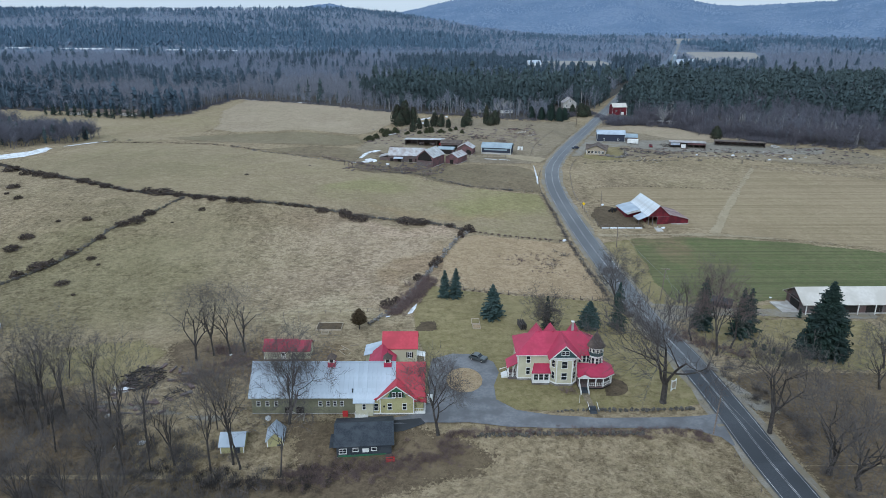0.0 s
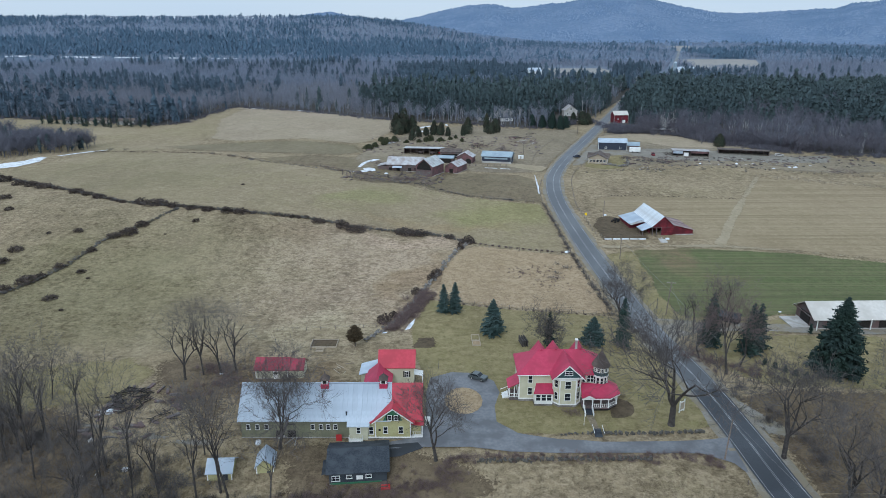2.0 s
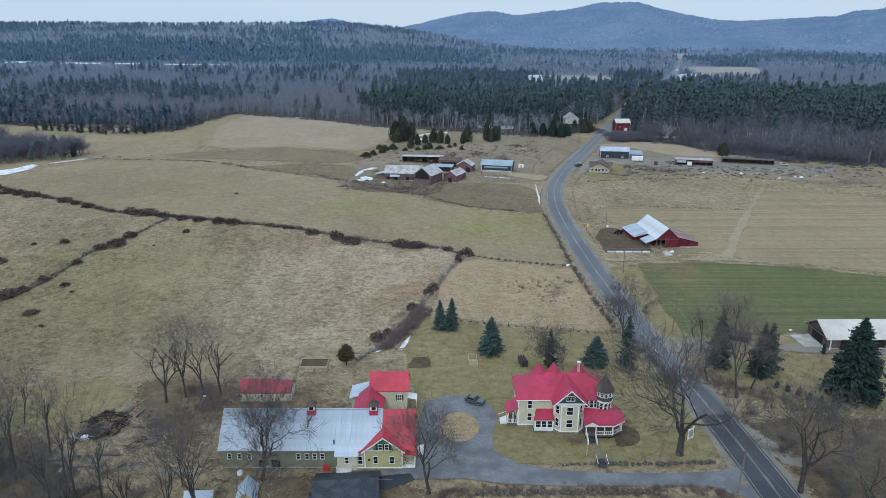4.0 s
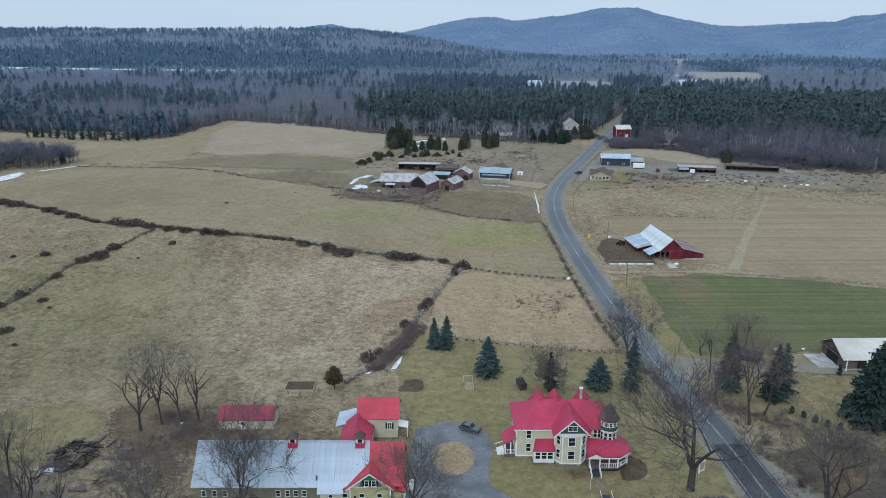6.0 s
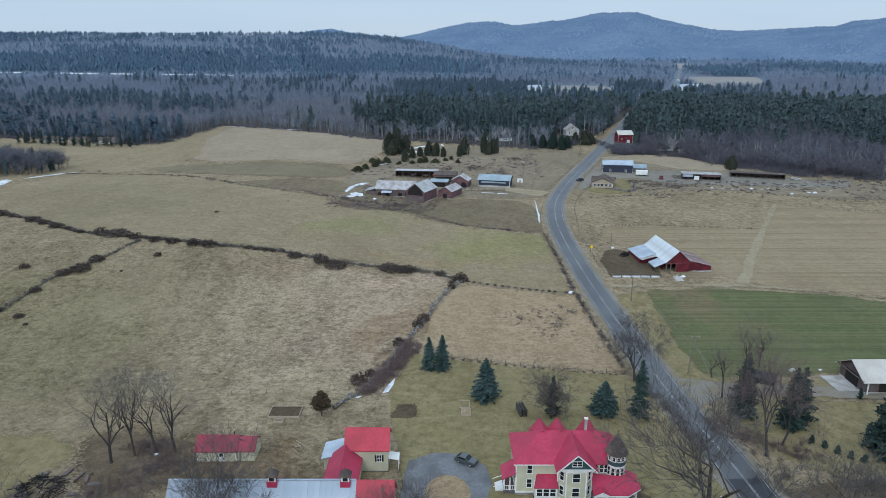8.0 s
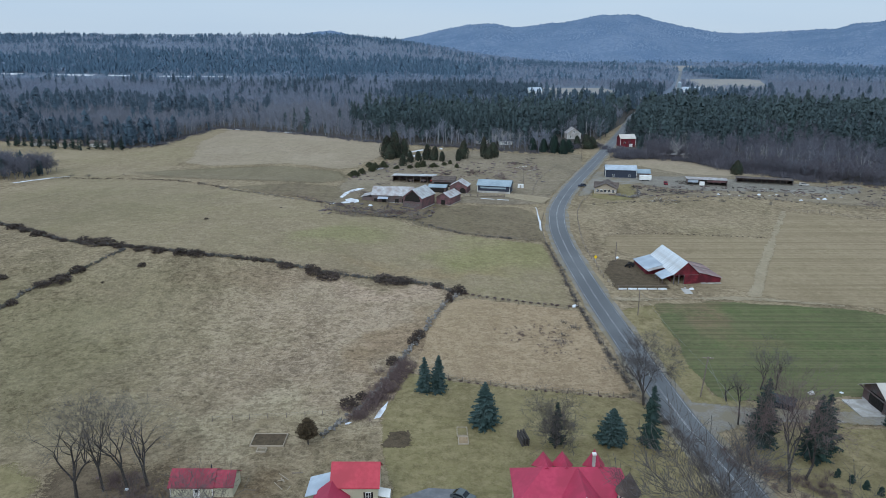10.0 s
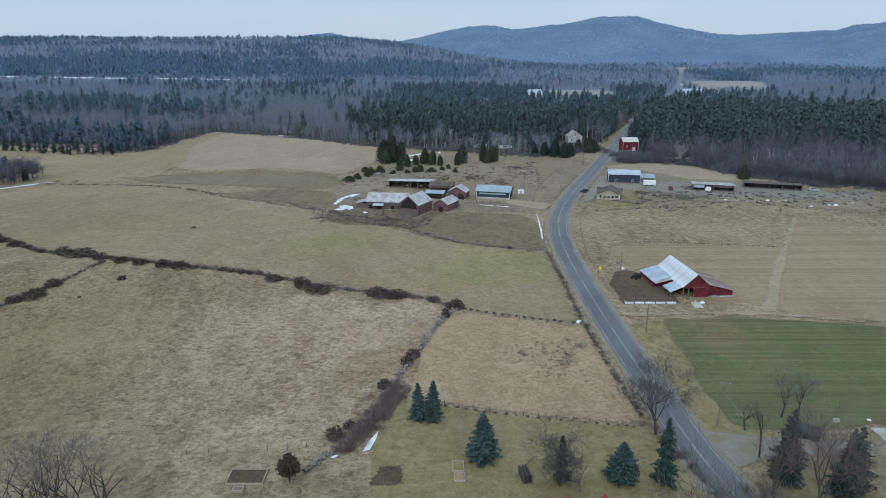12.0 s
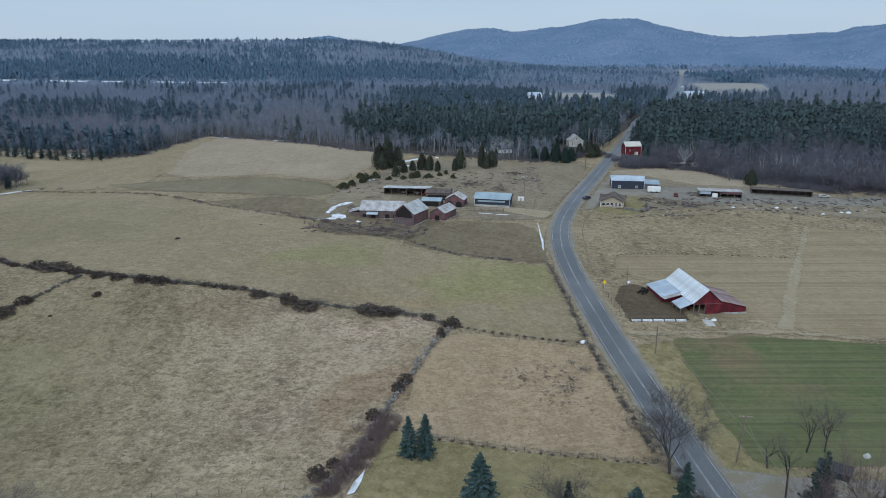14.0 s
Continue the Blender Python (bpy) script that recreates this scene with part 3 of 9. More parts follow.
def strip(line, lo, hi, dz, mb=None, rag=0.0, seed=1):
    """A ribbon along a line between two offsets to its right, draped on the land."""
    rr = random.Random(seed)
    mb = mb or MB()
    v, f = [], []
    for i, (x, y) in enumerate(line):
        a, b = line[max(0, i - 1)], line[min(len(line) - 1, i + 1)]
        dx, dy = b[0] - a[0], b[1] - a[1]
        n = math.hypot(dx, dy) or 1
        for o in (lo + rr.uniform(-rag, rag), (lo + hi) / 2, hi + rr.uniform(-rag, rag)):
            v.append(on(x + dy / n * o, y - dx / n * o, dz))
    for i in range(len(line) - 1):
        for k in (0, 1):
            f.append((3 * i + k, 3 * i + k + 1, 3 * i + k + 4, 3 * i + k + 3))
    return mb.add(v, f)


ROAD = spline([(61, -60), (59.4, 40), (58.2, 90), (56.4, 110), (55.8, 124), (54.8, 140), (53.0, 155), (51.9, 165), (51.2, 185), (50.5, 205), (49.3, 228), (48.6, 246), (47.9, 268), (48.0, 292), (49.4, 312),
               (53.2, 337), (59.3, 361), (69.7, 393), (79.8, 420), (94.9, 460), (116.3, 517), (139.6, 580), (177.5, 690), (215, 800), (352, 1110), (560, 1700), (850, 2550)], 6)
build_ground()
solid("road_shoulder", strip(ROAD, -4.9, 5.0, 0.10, rag=0.5), M["gravel"], "pale grey gravel shoulder beside the country road", "shoulder", kind="structure")
road = solid("road", strip([p for p in ROAD if p[1] >= 127], -3.55, 3.55, 0.2), M["asphalt"], "two-lane grey asphalt country road with worn lines", "road", kind="structure")
# darker asphalt tone south of y = 133
part("resurfaced_stretch", strip([p for p in ROAD if p[1] <= 133], -3.55, 3.55, 0.207), M["dark_asphalt"], road, "darker stretch of asphalt")
for name_, lo_, hi_ in (("edge_line", -3.20, -3.06), ("edge_line", 3.06, 3.20), ("centre_line", -0.19, -0.08), ("centre_line", 0.08, 0.19)):
    part(name_, strip(ROAD, lo_, hi_, 0.225), M["line"], road)

patch("hayfield", [(-225, 333), (-194, 312), (-164, 295), (-135, 276), (-112, 269), (-90, 263.5), (-74, 260), (-55, 258), (-37, 253), (-20, 250), (-3, 246.5), (7, 239), (10, 235), (36, 227.5), (41.5, 228), (41.2, 262), (40.3, 286.5), (27.3, 291.3), (7.4, 298.6), (-11, 308.4), (-20, 321), (-48, 341), (-75, 351), (-108, 371), (-146, 394), (-205, 402)], M["olivehay"], "tan and olive hayfield rising to a low crest", 0.03, 0.6, soft=3)
patch("upper_hayfield", [(-212, 548), (-213, 646), (-177, 639), (-124, 611), (-74, 577), (-41, 548), (-26, 535), (-34, 500), (-50, 446), (-62, 440), (-96, 460), (-142, 450), (-192, 478)], M["palehay"], "pale tan hayfield before the woods", 0.04, 0.6, soft=9)
patch("west_hayfield", [(-440, 575), (-304, 552), (-222, 523), (-207, 530), (-199, 640), (-180, 630), (-178, 548), (-160, 478), (-160, 420), (-205, 396), (-250, 404), (-300, 440), (-440, 480)], M["olivehay"], "tan hayfield before the western woods", 0.05, 1.5, soft=8)
patch("lawn", [(-12, 163), (-7.2, 186), (5.8, 181.4), (23, 177), (42, 173.6), (47.2, 170), (50, 150), (51.5, 130), (51.5, 117.5), (47, 115.2), (28, 115), (10, 114), (-6, 118), (-8, 140)], M["lawn"], "olive winter lawn round the farmhouse", 0.07, 0.4, soft=1.2)
patch("paddock", [(-5.6, 187), (5.8, 182), (23, 177.6), (42, 174.4), (45, 176), (43.5, 200), (42.3, 225), (36, 226.5), (21, 231), (9, 234.5), (3.5, 230), (-2.5, 212)], M["paddock"], "pinkish tan paddock of matted dead grass", 0.06, soft=1.0)
patch("sown_field", [(64.2, 230.0), (83, 232), (105, 230), (124, 226), (150, 217), (230, 196), (230, 158), (123, 170.5), (92, 173), (75, 170), (62, 173), (62.6, 198), (63.4, 215)], M["sown"], "green winter-sown field with drill rows", 0.07, 1.1, soft=2.2)
patch("hayfield", [(62, 281), (65, 296), (74, 300), (90, 299.7), (128, 294.3), (141, 314), (155, 338), (172, 330), (187, 321), (230, 303), (330, 270), (330, 180), (232, 197), (150, 219), (124, 228), (106, 232), (94, 241), (80, 244), (72, 272)], M["hay"], "tan mown hayfield with faint windrows", 0.05, 0.6, soft=3)
patch("farm_paddock", [(-10.5, 309), (7.4, 299.6), (27.3, 292.4), (40.6, 287.6), (43.4, 310), (43, 335), (36, 346), (10, 350), (-8, 338), (-16, 322)], M["brown"], "brown grazed paddock before the old farm", 0.06, 0.4, soft=2.5)
patch("farmyard", [(-60, 345), (-16, 324), (-8, 340), (10, 352), (36, 348), (52, 352), (66, 395), (90, 455), (98, 500), (60, 500), (10, 518), (-22, 500), (-48, 430)], M["mud"], "worn brown farmyard with scattered timber", 0.05, 0.8, soft=7)
patch("machine_yard", [(66, 372), (82, 420), (97, 455), (112, 488), (150, 470), (172, 420), (240, 385), (250, 350), (200, 345), (150, 366), (118, 372), (100, 362)], M["mud"], "worn ground of the yard across the road", 0.05, 0.8, soft=7)
patch("ploughed_strip", [(-188, 428), (-142, 448), (-96, 458), (-56, 436), (-46, 405), (-62, 385), (-100, 392), (-150, 404)], M["stubble"], "dull brown strip of stubble", 0.06, 0.5, soft=13)
patch("back_field", [(102.0, 469.3), (119.9, 479.2), (148.8, 479.7), (168.9, 457.6), (185.6, 436.8), (199.5, 426.8), (166.5, 422.4), (141.0, 427.5), (120.1, 456.4), (103.2, 458.3)], M["palehay"], "pale tan grass behind the sheds", 0.065, 1.0, 6, 4)
patch("machine_yard", [(84.3, 421.2), (95.9, 432.2), (112.2, 423.6), (141.9, 423.7), (165.8, 415.5), (194.5, 401.9), (201.2, 394.4), (231.2, 402.0), (214.6, 375.6), (183.0, 376.0), (165.1, 380.4), (137.4, 382.5), (124.1, 385.3), (109.1, 397.4), (101.0, 415.5), (85.2, 404.7)], M["yard_grey"], "grey gravelly ground before the sheds", 0.085, 1.0, 5, 5)
patch("terrace", [(73.9, 366.9), (83.5, 399.8), (98.2, 417.8), (105.2, 410.3), (101.5, 380.1), (94.7, 362.8), (83.8, 359.7)], M["lawn"], "grassy terrace round the bungalow", 0.1, 0.5, 4, 2)
patch("barn_pen", [(56.5, 240), (74.5, 240.5), (75, 247), (71, 266), (66, 270), (60, 268), (56, 256)], M["dirt"], "dark trampled pen beside the red barn", 0.08, 0.3, soft=2.4)
patch("rough_ground", [(-8, 117), (-14, 112), (-48, 111), (-60, 122), (-66, 140), (-52, 150), (-46, 137), (-46, 119)], M["litter"], "brown leaf litter behind the barn", 0.05, 2.2, 4, 11)
patch("barnyard_floor", [(-47, 111.6), (-44, 107), (-38, 109), (-31, 104), (-24, 101.5), (-12, 104.5), (1, 106.6), (-7, 110.4), (-14, 109.8), (-22, 112.6)], M["litter"], "dark leaf litter before the barn", 0.06, 0.4, soft=4)
patch("cottage_yard", [(-33, 95), (-33, 110), (-20, 112.5), (-8, 110), (2, 106.5), (10, 104), (6, 96), (-10, 93)], M["litter"], "brown leaf litter round the cottage", 0.065, 1.2, 4, 5)
patch("thicket_floor", [(-130, 60), (-130, 112), (-100, 133), (-76, 122), (-67, 110), (-58, 100.5), (-44, 97.5), (-31, 101), (-24, 101), (-12, 104), (0, 105.5), (14, 104.5), (6, 98), (-8, 92), (-30, 84), (-44, 60)], M["litter"], "leaf litter under bare trees", 0.05, 0.5, soft=6)
patch("bank_floor", [(61.6, 60), (62.5, 90), (61.5, 112), (60.5, 131), (75, 133), (96, 131.5), (125, 128), (125, 60)], M["litter"], "brown leaf litter and rough grass on the bank", 0.05, 0.5, soft=4)
patch("side_lawn", [(60, 150), (63, 141), (70, 134), (88, 132), (112, 130), (112, 160), (90, 161), (66, 162.5)], M["lawn"], "olive grass round the neighbouring shed", 0.06, 0.6, 4, 2.5)
patch("verge", [(54.5, 162), (55.2, 185), (54.0, 205), (53.4, 226), (67, 230), (66.5, 215), (64.3, 198), (63.5, 175), (75, 170.2), (98, 172), (98, 164), (84, 160), (66, 163)], M["lawn"], "tan roadside verge", 0.055, 0.4, soft=2.2)
patch("barn_mud", [(-47, 322), (-36, 316), (-22, 318), (-9, 311), (-5, 330), (3, 345), (14, 362), (8, 372), (-14, 374), (-36, 362), (-50, 346)], M["brown"], "dark trampled mud round the old barns", 0.08, 1.2, 5, soft=6)
patch("dark_corner", [(-110, 374), (-78, 354), (-50, 344), (-44, 360), (-52, 384), (-80, 388)], M["brown"], "rough brown grass beside the old barns", 0.075, 1.0, 6, soft=7)


# ---- driveway ----
patch("driveway", [(52.8, 113.5), (49.5, 112.6), (40, 112.0), (28, 112.1), (20, 112.9), (12, 115.0), (8.2, 119), (8.0, 125), (9.6, 131), (8.8, 136), (5, 139.8), (-1, 140.3), (-5.6, 137.5), (-6.6, 131), (-6.2, 119), (-7.5, 113.6),
                   (-14.5, 111.6), (-13, 110.2), (-6, 110.6), (2, 110.6), (10, 109.3), (20, 108.7), (34, 108.6), (46, 108.4), (51, 106), (53, 103)], M["drive"], "cracked grey asphalt driveway looping before the barn", 0.12, 0.15, 4)
patch("drive_island", [(1.6 + 4.1 * math.cos(a * 0.3927), 127.5 + 5.6 * math.sin(a * 0.3927)) for a in range(16)], M["paddock"], "oval of tan grass inside the driveway loop", 0.16, 0.0, 4)
patch("barn_track", [(-48, 113.2), (-56, 114), (-66, 117), (-78, 120), (-78, 118), (-66, 114.2), (-56, 111.4), (-46, 110.6)], M["yard_grey"], "muddy grey track along the barn", 0.09, 0.3, 4, soft=1.6)
patch("farm_entrance", [(50, 352), (44, 356), (30, 368), (14, 368), (6, 362), (8, 372), (30, 380), (46, 372), (56, 366)], M["track"], "pale dirt entrance to the old farm", 0.14, 0.4, soft=3)
patch("gravel_lot", [(66, 366), (74, 388), (84, 415), (92, 438), (98, 436), (97, 422), (110, 415), (112, 402), (98, 398), (84, 388), (75, 372)], M["gravel"], "grey gravel lot beside the road", 0.15, 0.4, soft=3)
patch("barn_lane", [(53, 236.6), (62, 235), (76, 234.8), (92, 236), (104, 234.5), (124, 229), (150, 221), (150, 218.5), (124, 226.5), (104, 231), (84, 232), (62, 231.4), (53.5, 231)], M["track"], "pale dirt lane before the red barn", 0.145, 0.5, soft=2.2)
patch("field_track", [(95, 235), (103, 248), (110, 262), (129, 294), (157, 342), (160, 341), (132.5, 292.5), (114.5, 260), (107, 246), (101, 235)], M["track"], "worn wheel track across the hayfield", 0.09, 0.4, soft=1.6)
patch("side_drive", [(55.0, 173), (58, 171.5), (65, 170), (77, 168.8), (90, 167.6), (116, 166), (116, 160), (90, 161.5), (74, 162.6), (64, 161), (58, 158), (56.6, 156)], M["gravel"], "grey gravel drive to the neighbouring shed", 0.135, 0.4, soft=1.6)
patch("road_pullout", [(58, 132), (61, 128), (66.5, 116), (67, 112.5), (61, 114), (58.5, 122)], M["gravel"], "washed grey gravel pull-out", 0.12, 0.3, 4, soft=1.6)

patch("wet_apron", [(-22.6, 108.4), (-19.8, 110.6), (-13, 111.4), (-8, 111.6), (-6.5, 110.2), (-11, 108.4), (-17, 107.7)], M["dark_asphalt"], "dark wet asphalt behind the cottage", 0.15, 0.4, 4)
patch("fallen_leaves", [(-74, 146), (-64, 151), (-46, 146), (-44, 130), (-56, 121), (-68, 131)], M["litter"], "rusty leaf litter under the field trees", 0.065, 1.2, 4, 9)
patch("olive_turf", [(-112, 137), (-95, 144), (-78, 150), (-68, 139), (-74, 125), (-92, 122)], M["lawn"], "greening turf beside the thicket", 0.06, 2.4, 6, 6)


# ---- trees ----
def unit(v):
    v = np.asarray(v, dtype=float)
    return v / (math.sqrt(v[0] * v[0] + v[1] * v[1] + v[2] * v[2]) + 1e-9)


def bare_tree_parts(seed, tall, spread=0.5, trunk=0.35, fork=0.28, levels=4, twiggy=1.0, kids=(3, 5)):
    """Segments of a leafless tree: thick wood and fine twigs, as tubes."""
    rr = random.Random(seed)
    wood, twigs = [], []

    def grow(p, d, length, r, level):
        n = 4 if level < 2 else 3
        q, dd = p, d
        nodes = []
        for i in range(n):
            dd = unit(dd + np.array([rr.gauss(0, 0.13), rr.gauss(0, 0.13), 0.07 + rr.gauss(0, 0.06)]))
            q2 = q + dd * length / n
            r2 = r * (1 - 0.5 * (i + 1) / n)
            (wood if level < 3 else twigs).append((q, q2, r * (1 - 0.5 * i / n), r2))
            nodes.append((q2, dd, r2))
            q = q2
        if level >= levels:
            return
        for i in range(int(rr.randint(*kids) * (twiggy if level >= 2 else 1)) + (1 if level == 0 else 0)):
            q2, d2, r2 = nodes[rr.randint(1, n - 1)] if level else nodes[rr.randint(2, n - 1)]
            a = rr.uniform(0, 6.283)
            side = unit(np.cross(d2, [math.cos(a), math.sin(a), 0.3]))
            lean = rr.uniform(0.45, 1.0) * (spread + 0.35)
            grow(q2, unit(d2 * 0.75 + side * lean), length * rr.uniform(0.55, 0.85), r2 * rr.uniform(0.55, 0.8), level + 1)

    base = np.zeros(3) - np.array([0, 0, 0.3])
    top = np.array([rr.gauss(0, 0.03) * tall, rr.gauss(0, 0.03) * tall, tall * fork])
    wood.append((base, np.array([0, 0, 0.35]), trunk * 1.5, trunk * 1.05))
    wood.append((np.array([0, 0, 0.35]), top, trunk * 1.05, trunk * 0.9))
    for i in range(rr.randint(3, 5)):
        a = rr.uniform(0, 6.283) if i else 0
        lean = spread * rr.uniform(0.4, 1.2) if i else 0.1
        grow(top - np.array([0, 0, rr.uniform(0, 0.12) * tall * fork]), unit(np.array([math.cos(a + i * 1.6) * lean, math.sin(a + i * 1.6) * lean, 1])), tall * rr.uniform(0.34, 0.46), trunk * rr.uniform(0.5, 0.75), 1)
    return wood, twigs


def tubes(segments, sides, least=0.0):
    """Open tapered tubes along segments of start, end and two radii."""
    P = np.array([g[0] for g in segments])
    Q = np.array([g[1] for g in segments])
    d = Q - P
    d /= np.linalg.norm(d, axis=1, keepdims=True) + 1e-9
    ref = np.where(np.abs(d[:, 2:3]) < 0.9, np.array([[0.0, 0.0, 1.0]]), np.array([[1.0, 0.0, 0.0]]))
    a = np.cross(d, ref)
    a /= np.linalg.norm(a, axis=1, keepdims=True) + 1e-9
    b = np.cross(d, a)
    rings = []
    for c, k in ((P, 2), (Q, 3)):
        r = np.maximum(np.array([g[k] for g in segments]), least)[:, None]
        for i in range(sides):
            w = 6.28318 * i / sides
            rings.append(c + (a * math.cos(w) + b * math.sin(w)) * r)
    v = np.stack(rings, 1).reshape(-1, 3)
    base = np.arange(len(segments))[:, None] * 2 * sides
    t = []
    for i in range(sides):
        j = (i + 1) % sides
        t += [base + np.array([[i, j, sides + j]]), base + np.array([[i, sides + j, sides + i]])]
    return v, np.concatenate(t)


TREES = {}


def bare_tree(x, y, tall, seed, label, spread=0.5, trunk=0.35, fork=0.28, levels=4, twiggy=1.0, bark="bark", twig="twig", group="", turn=None, least=0.012, kids=(3, 5)):
    """A leafless tree with trunk and limbs in one part and twigs in another; alike seeds share their meshes."""
    key = (seed, spread, trunk, fork, levels, twiggy, bark, twig, kids)
    if key not in TREES:
        wood, twigs = bare_tree_parts(seed, 10.0, spread, trunk * 10 / tall, fork, levels, twiggy, kids)
        TREES[key] = (tri_mesh("trunk", *tubes(wood, 6, 0.02), M[bark]), tri_mesh("crown", *tubes(twigs, 3, least), M[twig]))
    ob = thing("tree", pose(x, y, height(x, y), 0, 0, R.uniform(0, 360) if turn is None else turn) @ Matrix.Scale(tall / 10, 4), label, "tree", group)
    for nm, me in zip(("trunk", "crown"), TREES[key]):
        part(nm, me, None, ob)
    return ob


def spruce(x, y, tall, wide, seed, label, needle="needles", group="", dense=1.0, droop=0.25, bare=0.04, category="spruce"):
    """A conifer: a tapered trunk and whorls of drooping, ragged sprays."""
    rr = random.Random(seed)
    ob = thing("spruce_tree", pose(x, y, height(x, y), 0, 0, rr.uniform(0, 360)), label, category, group)
    part("trunk", MB().tube((0, 0, -0.3), (0, 0, tall * 0.96), 0.018 * tall + 0.06, 0.02, 7), M["bark"], ob)
    v, f = [], []
    n = int(32 * dense) + 6
    for i in range(n):
        u = bare + (1 - bare) * (i / n) ** 0.9
        z0 = tall * u
        reach = wide * 0.5 * ((1 - u) ** 0.72) * (0.8 + 0.2 * min(1.0, u / 0.22)) * rr.uniform(0.8, 1.1) + 0.1
        for k in range(max(5, int((15 - 7 * u) * dense))):
            a = rr.uniform(0, 6.283)
            L = reach * rr.uniform(0.5, 1.15)
            ca, sa = math.cos(a), math.sin(a)
            zz = z0 + rr.uniform(-0.02, 0.02) * tall
            steps = 4
            w = 0.13 * L + 0.09
            k0 = len(v)
            for s in range(steps + 1):
                q = s / steps
                wq = w * (0.35 + 1.5 * q) * (1 - q) * 1.9 + 0.03
                dz = zz - droop * L * q + 0.18 * L * q * q + (0.06 * L if s % 2 else 0)
                px, py = ca * L * q, sa * L * q
                j = rr.uniform(0.7, 1.3)
                v += [(px - sa * wq * j, py + ca * wq * j, dz - 0.3 * wq), (px, py, dz + 0.1 * wq), (px + sa * wq * j, py - ca * wq * j, dz - 0.3 * wq)]
            for s in range(steps):
                b = k0 + 3 * s
                f += [(b, b + 1, b + 4), (b, b + 4, b + 3), (b + 1, b + 2, b + 5), (b + 1, b + 5, b + 4)]
            for s in range(13):
                q = rr.uniform(0.25, 1.05)
                px, py, dz = ca * L * q, sa * L * q, zz - droop * L * q + 0.18 * L * q * q
                e = 0.07 * L + 0.09
                o = [rr.uniform(-1, 1) for _ in range(6)]
                k1 = len(v)
                v += [(px, py, dz), (px + o[0] * e * 1.8, py + o[1] * e * 1.8, dz + o[2] * e * 0.5), (px + o[3] * e, py + o[4] * e, dz - abs(o[5]) * e * 2.2)]
                f.append((k1, k1 + 1, k1 + 2))
    part("crown", tri_mesh("crown", np.array(v), np.array(f), M[needle]), None, ob)
    return ob


# ---- woods: many small trees in one mesh each ----
def conifer_template(rr, layers=5, sides=7, w=0.2):
    """A slim conifer: tiers of separate pointed sprays hanging round a stem."""
    v, t = [], []
    for i in range(layers):
        u = i / layers
        z = 0.1 + 0.86 * u
        r = w * (1 - u) ** 0.62 * rr.uniform(0.8, 1.2)
        for s in range(sides):
            a = 6.283 * (s + rr.uniform(-0.4, 0.4)) / sides
            q, g, k = r * rr.uniform(0.55, 1.25), 3.6 / sides, len(v)
            v += [(0, 0, min(1.0, z + 1.7 * 0.86 / layers)), (q * math.cos(a - g * 0.5), q * math.sin(a - g * 0.5), z + rr.uniform(-0.04, 0.03)), (q * math.cos(a + g * 0.5), q * math.sin(a + g * 0.5), z + rr.uniform(-0.04, 0.03))]
            t.append((k, k + 1, k + 2))
    v += [(0.012, 0, -0.05), (-0.008, 0.01, -0.05), (-0.008, -0.01, -0.05), (0, 0, 0.3)]
    k = len(v) - 4
    t += [(k, k + 1, k + 3), (k + 1, k + 2, k + 3), (k + 2, k, k + 3)]
    return np.array(v), np.array(t)


def pine_template(rr, sprays=110, size=0.04, w=0.2, low=0.25, core=0.5):
    """A tall broad pine: a bare lower stem and an uneven crown of flat sprays on tiers of boughs."""
    v, t = [], []
    tiers = rr.randint(6, 9)
    boughs = []
    for i in range(tiers):
        u = (i + 0.4) / tiers
        for j in range(rr.randint(3, 5)):
            reach = w * rr.uniform(0.55, 1.2) * math.sqrt(max(0.04, 1 - ((u - 0.28) / 0.76) ** 2))
            boughs.append((low + (0.95 - low) * u + rr.uniform(-0.02, 0.02), rr.uniform(0, 6.283), reach))
    for i in range(sprays):
        h, a, reach = boughs[rr.randrange(len(boughs))]
        d = reach * rr.uniform(0.15, 1.0)
        a += rr.gauss(0, 0.25)
        ca, sa = math.cos(a), math.sin(a)
        c = np.array([d * ca, d * sa, h + 0.16 * d + rr.gauss(0, 0.03)])
        e, k = size * rr.uniform(0.6, 1.4), len(v)
        v.append(c + np.array([ca * e * rr.uniform(0.3, 1), sa * e * rr.uniform(0.3, 1), e * rr.uniform(-0.5, 1.1)]))
        for j in (-1, 1):
            g = rr.uniform(0.5, 1.0) * e * j
            v.append(c + np.array([-ca * e * 0.5 - sa * g, -sa * e * 0.5 + ca * g, e * rr.uniform(-0.9, 0.6)]))
        t.append((k, k + 1, k + 2))
    # a dim inner mass of crossing slabs, so that the crown is not hollow
    for i in range(tiers):
        u = (i + 0.4) / tiers
        r = core * w * math.sqrt(max(0.04, 1 - ((u - 0.28) / 0.76) ** 2))
        z, k, a0 = low + (0.95 - low) * u, len(v), rr.uniform(0, 6.283)
        for j in range(4):
            q = r * rr.uniform(0.7, 1.3)
            v.append(np.array([q * math.cos(a0 + 1.57 * j), q * math.sin(a0 + 1.57 * j), z + rr.uniform(-0.05, 0.01)]))
        v.append(np.array([rr.uniform(-0.01, 0.01), rr.uniform(-0.01, 0.01), z + 1.3 / tiers * (0.95 - low)]))
        t += [(k + j, k + (j + 1) % 4, k + 4) for j in range(4)]
    k = len(v)
    v += [np.array(p) for p in ((0.013, 0, -0.05), (-0.008, 0.01, -0.05), (-0.008, -0.01, -0.05), (0, 0, 0.9))]
    t += [(k, k + 1, k + 3), (k + 1, k + 2, k + 3), (k + 2, k, k + 3)]
    return np.array(v), np.array(t)


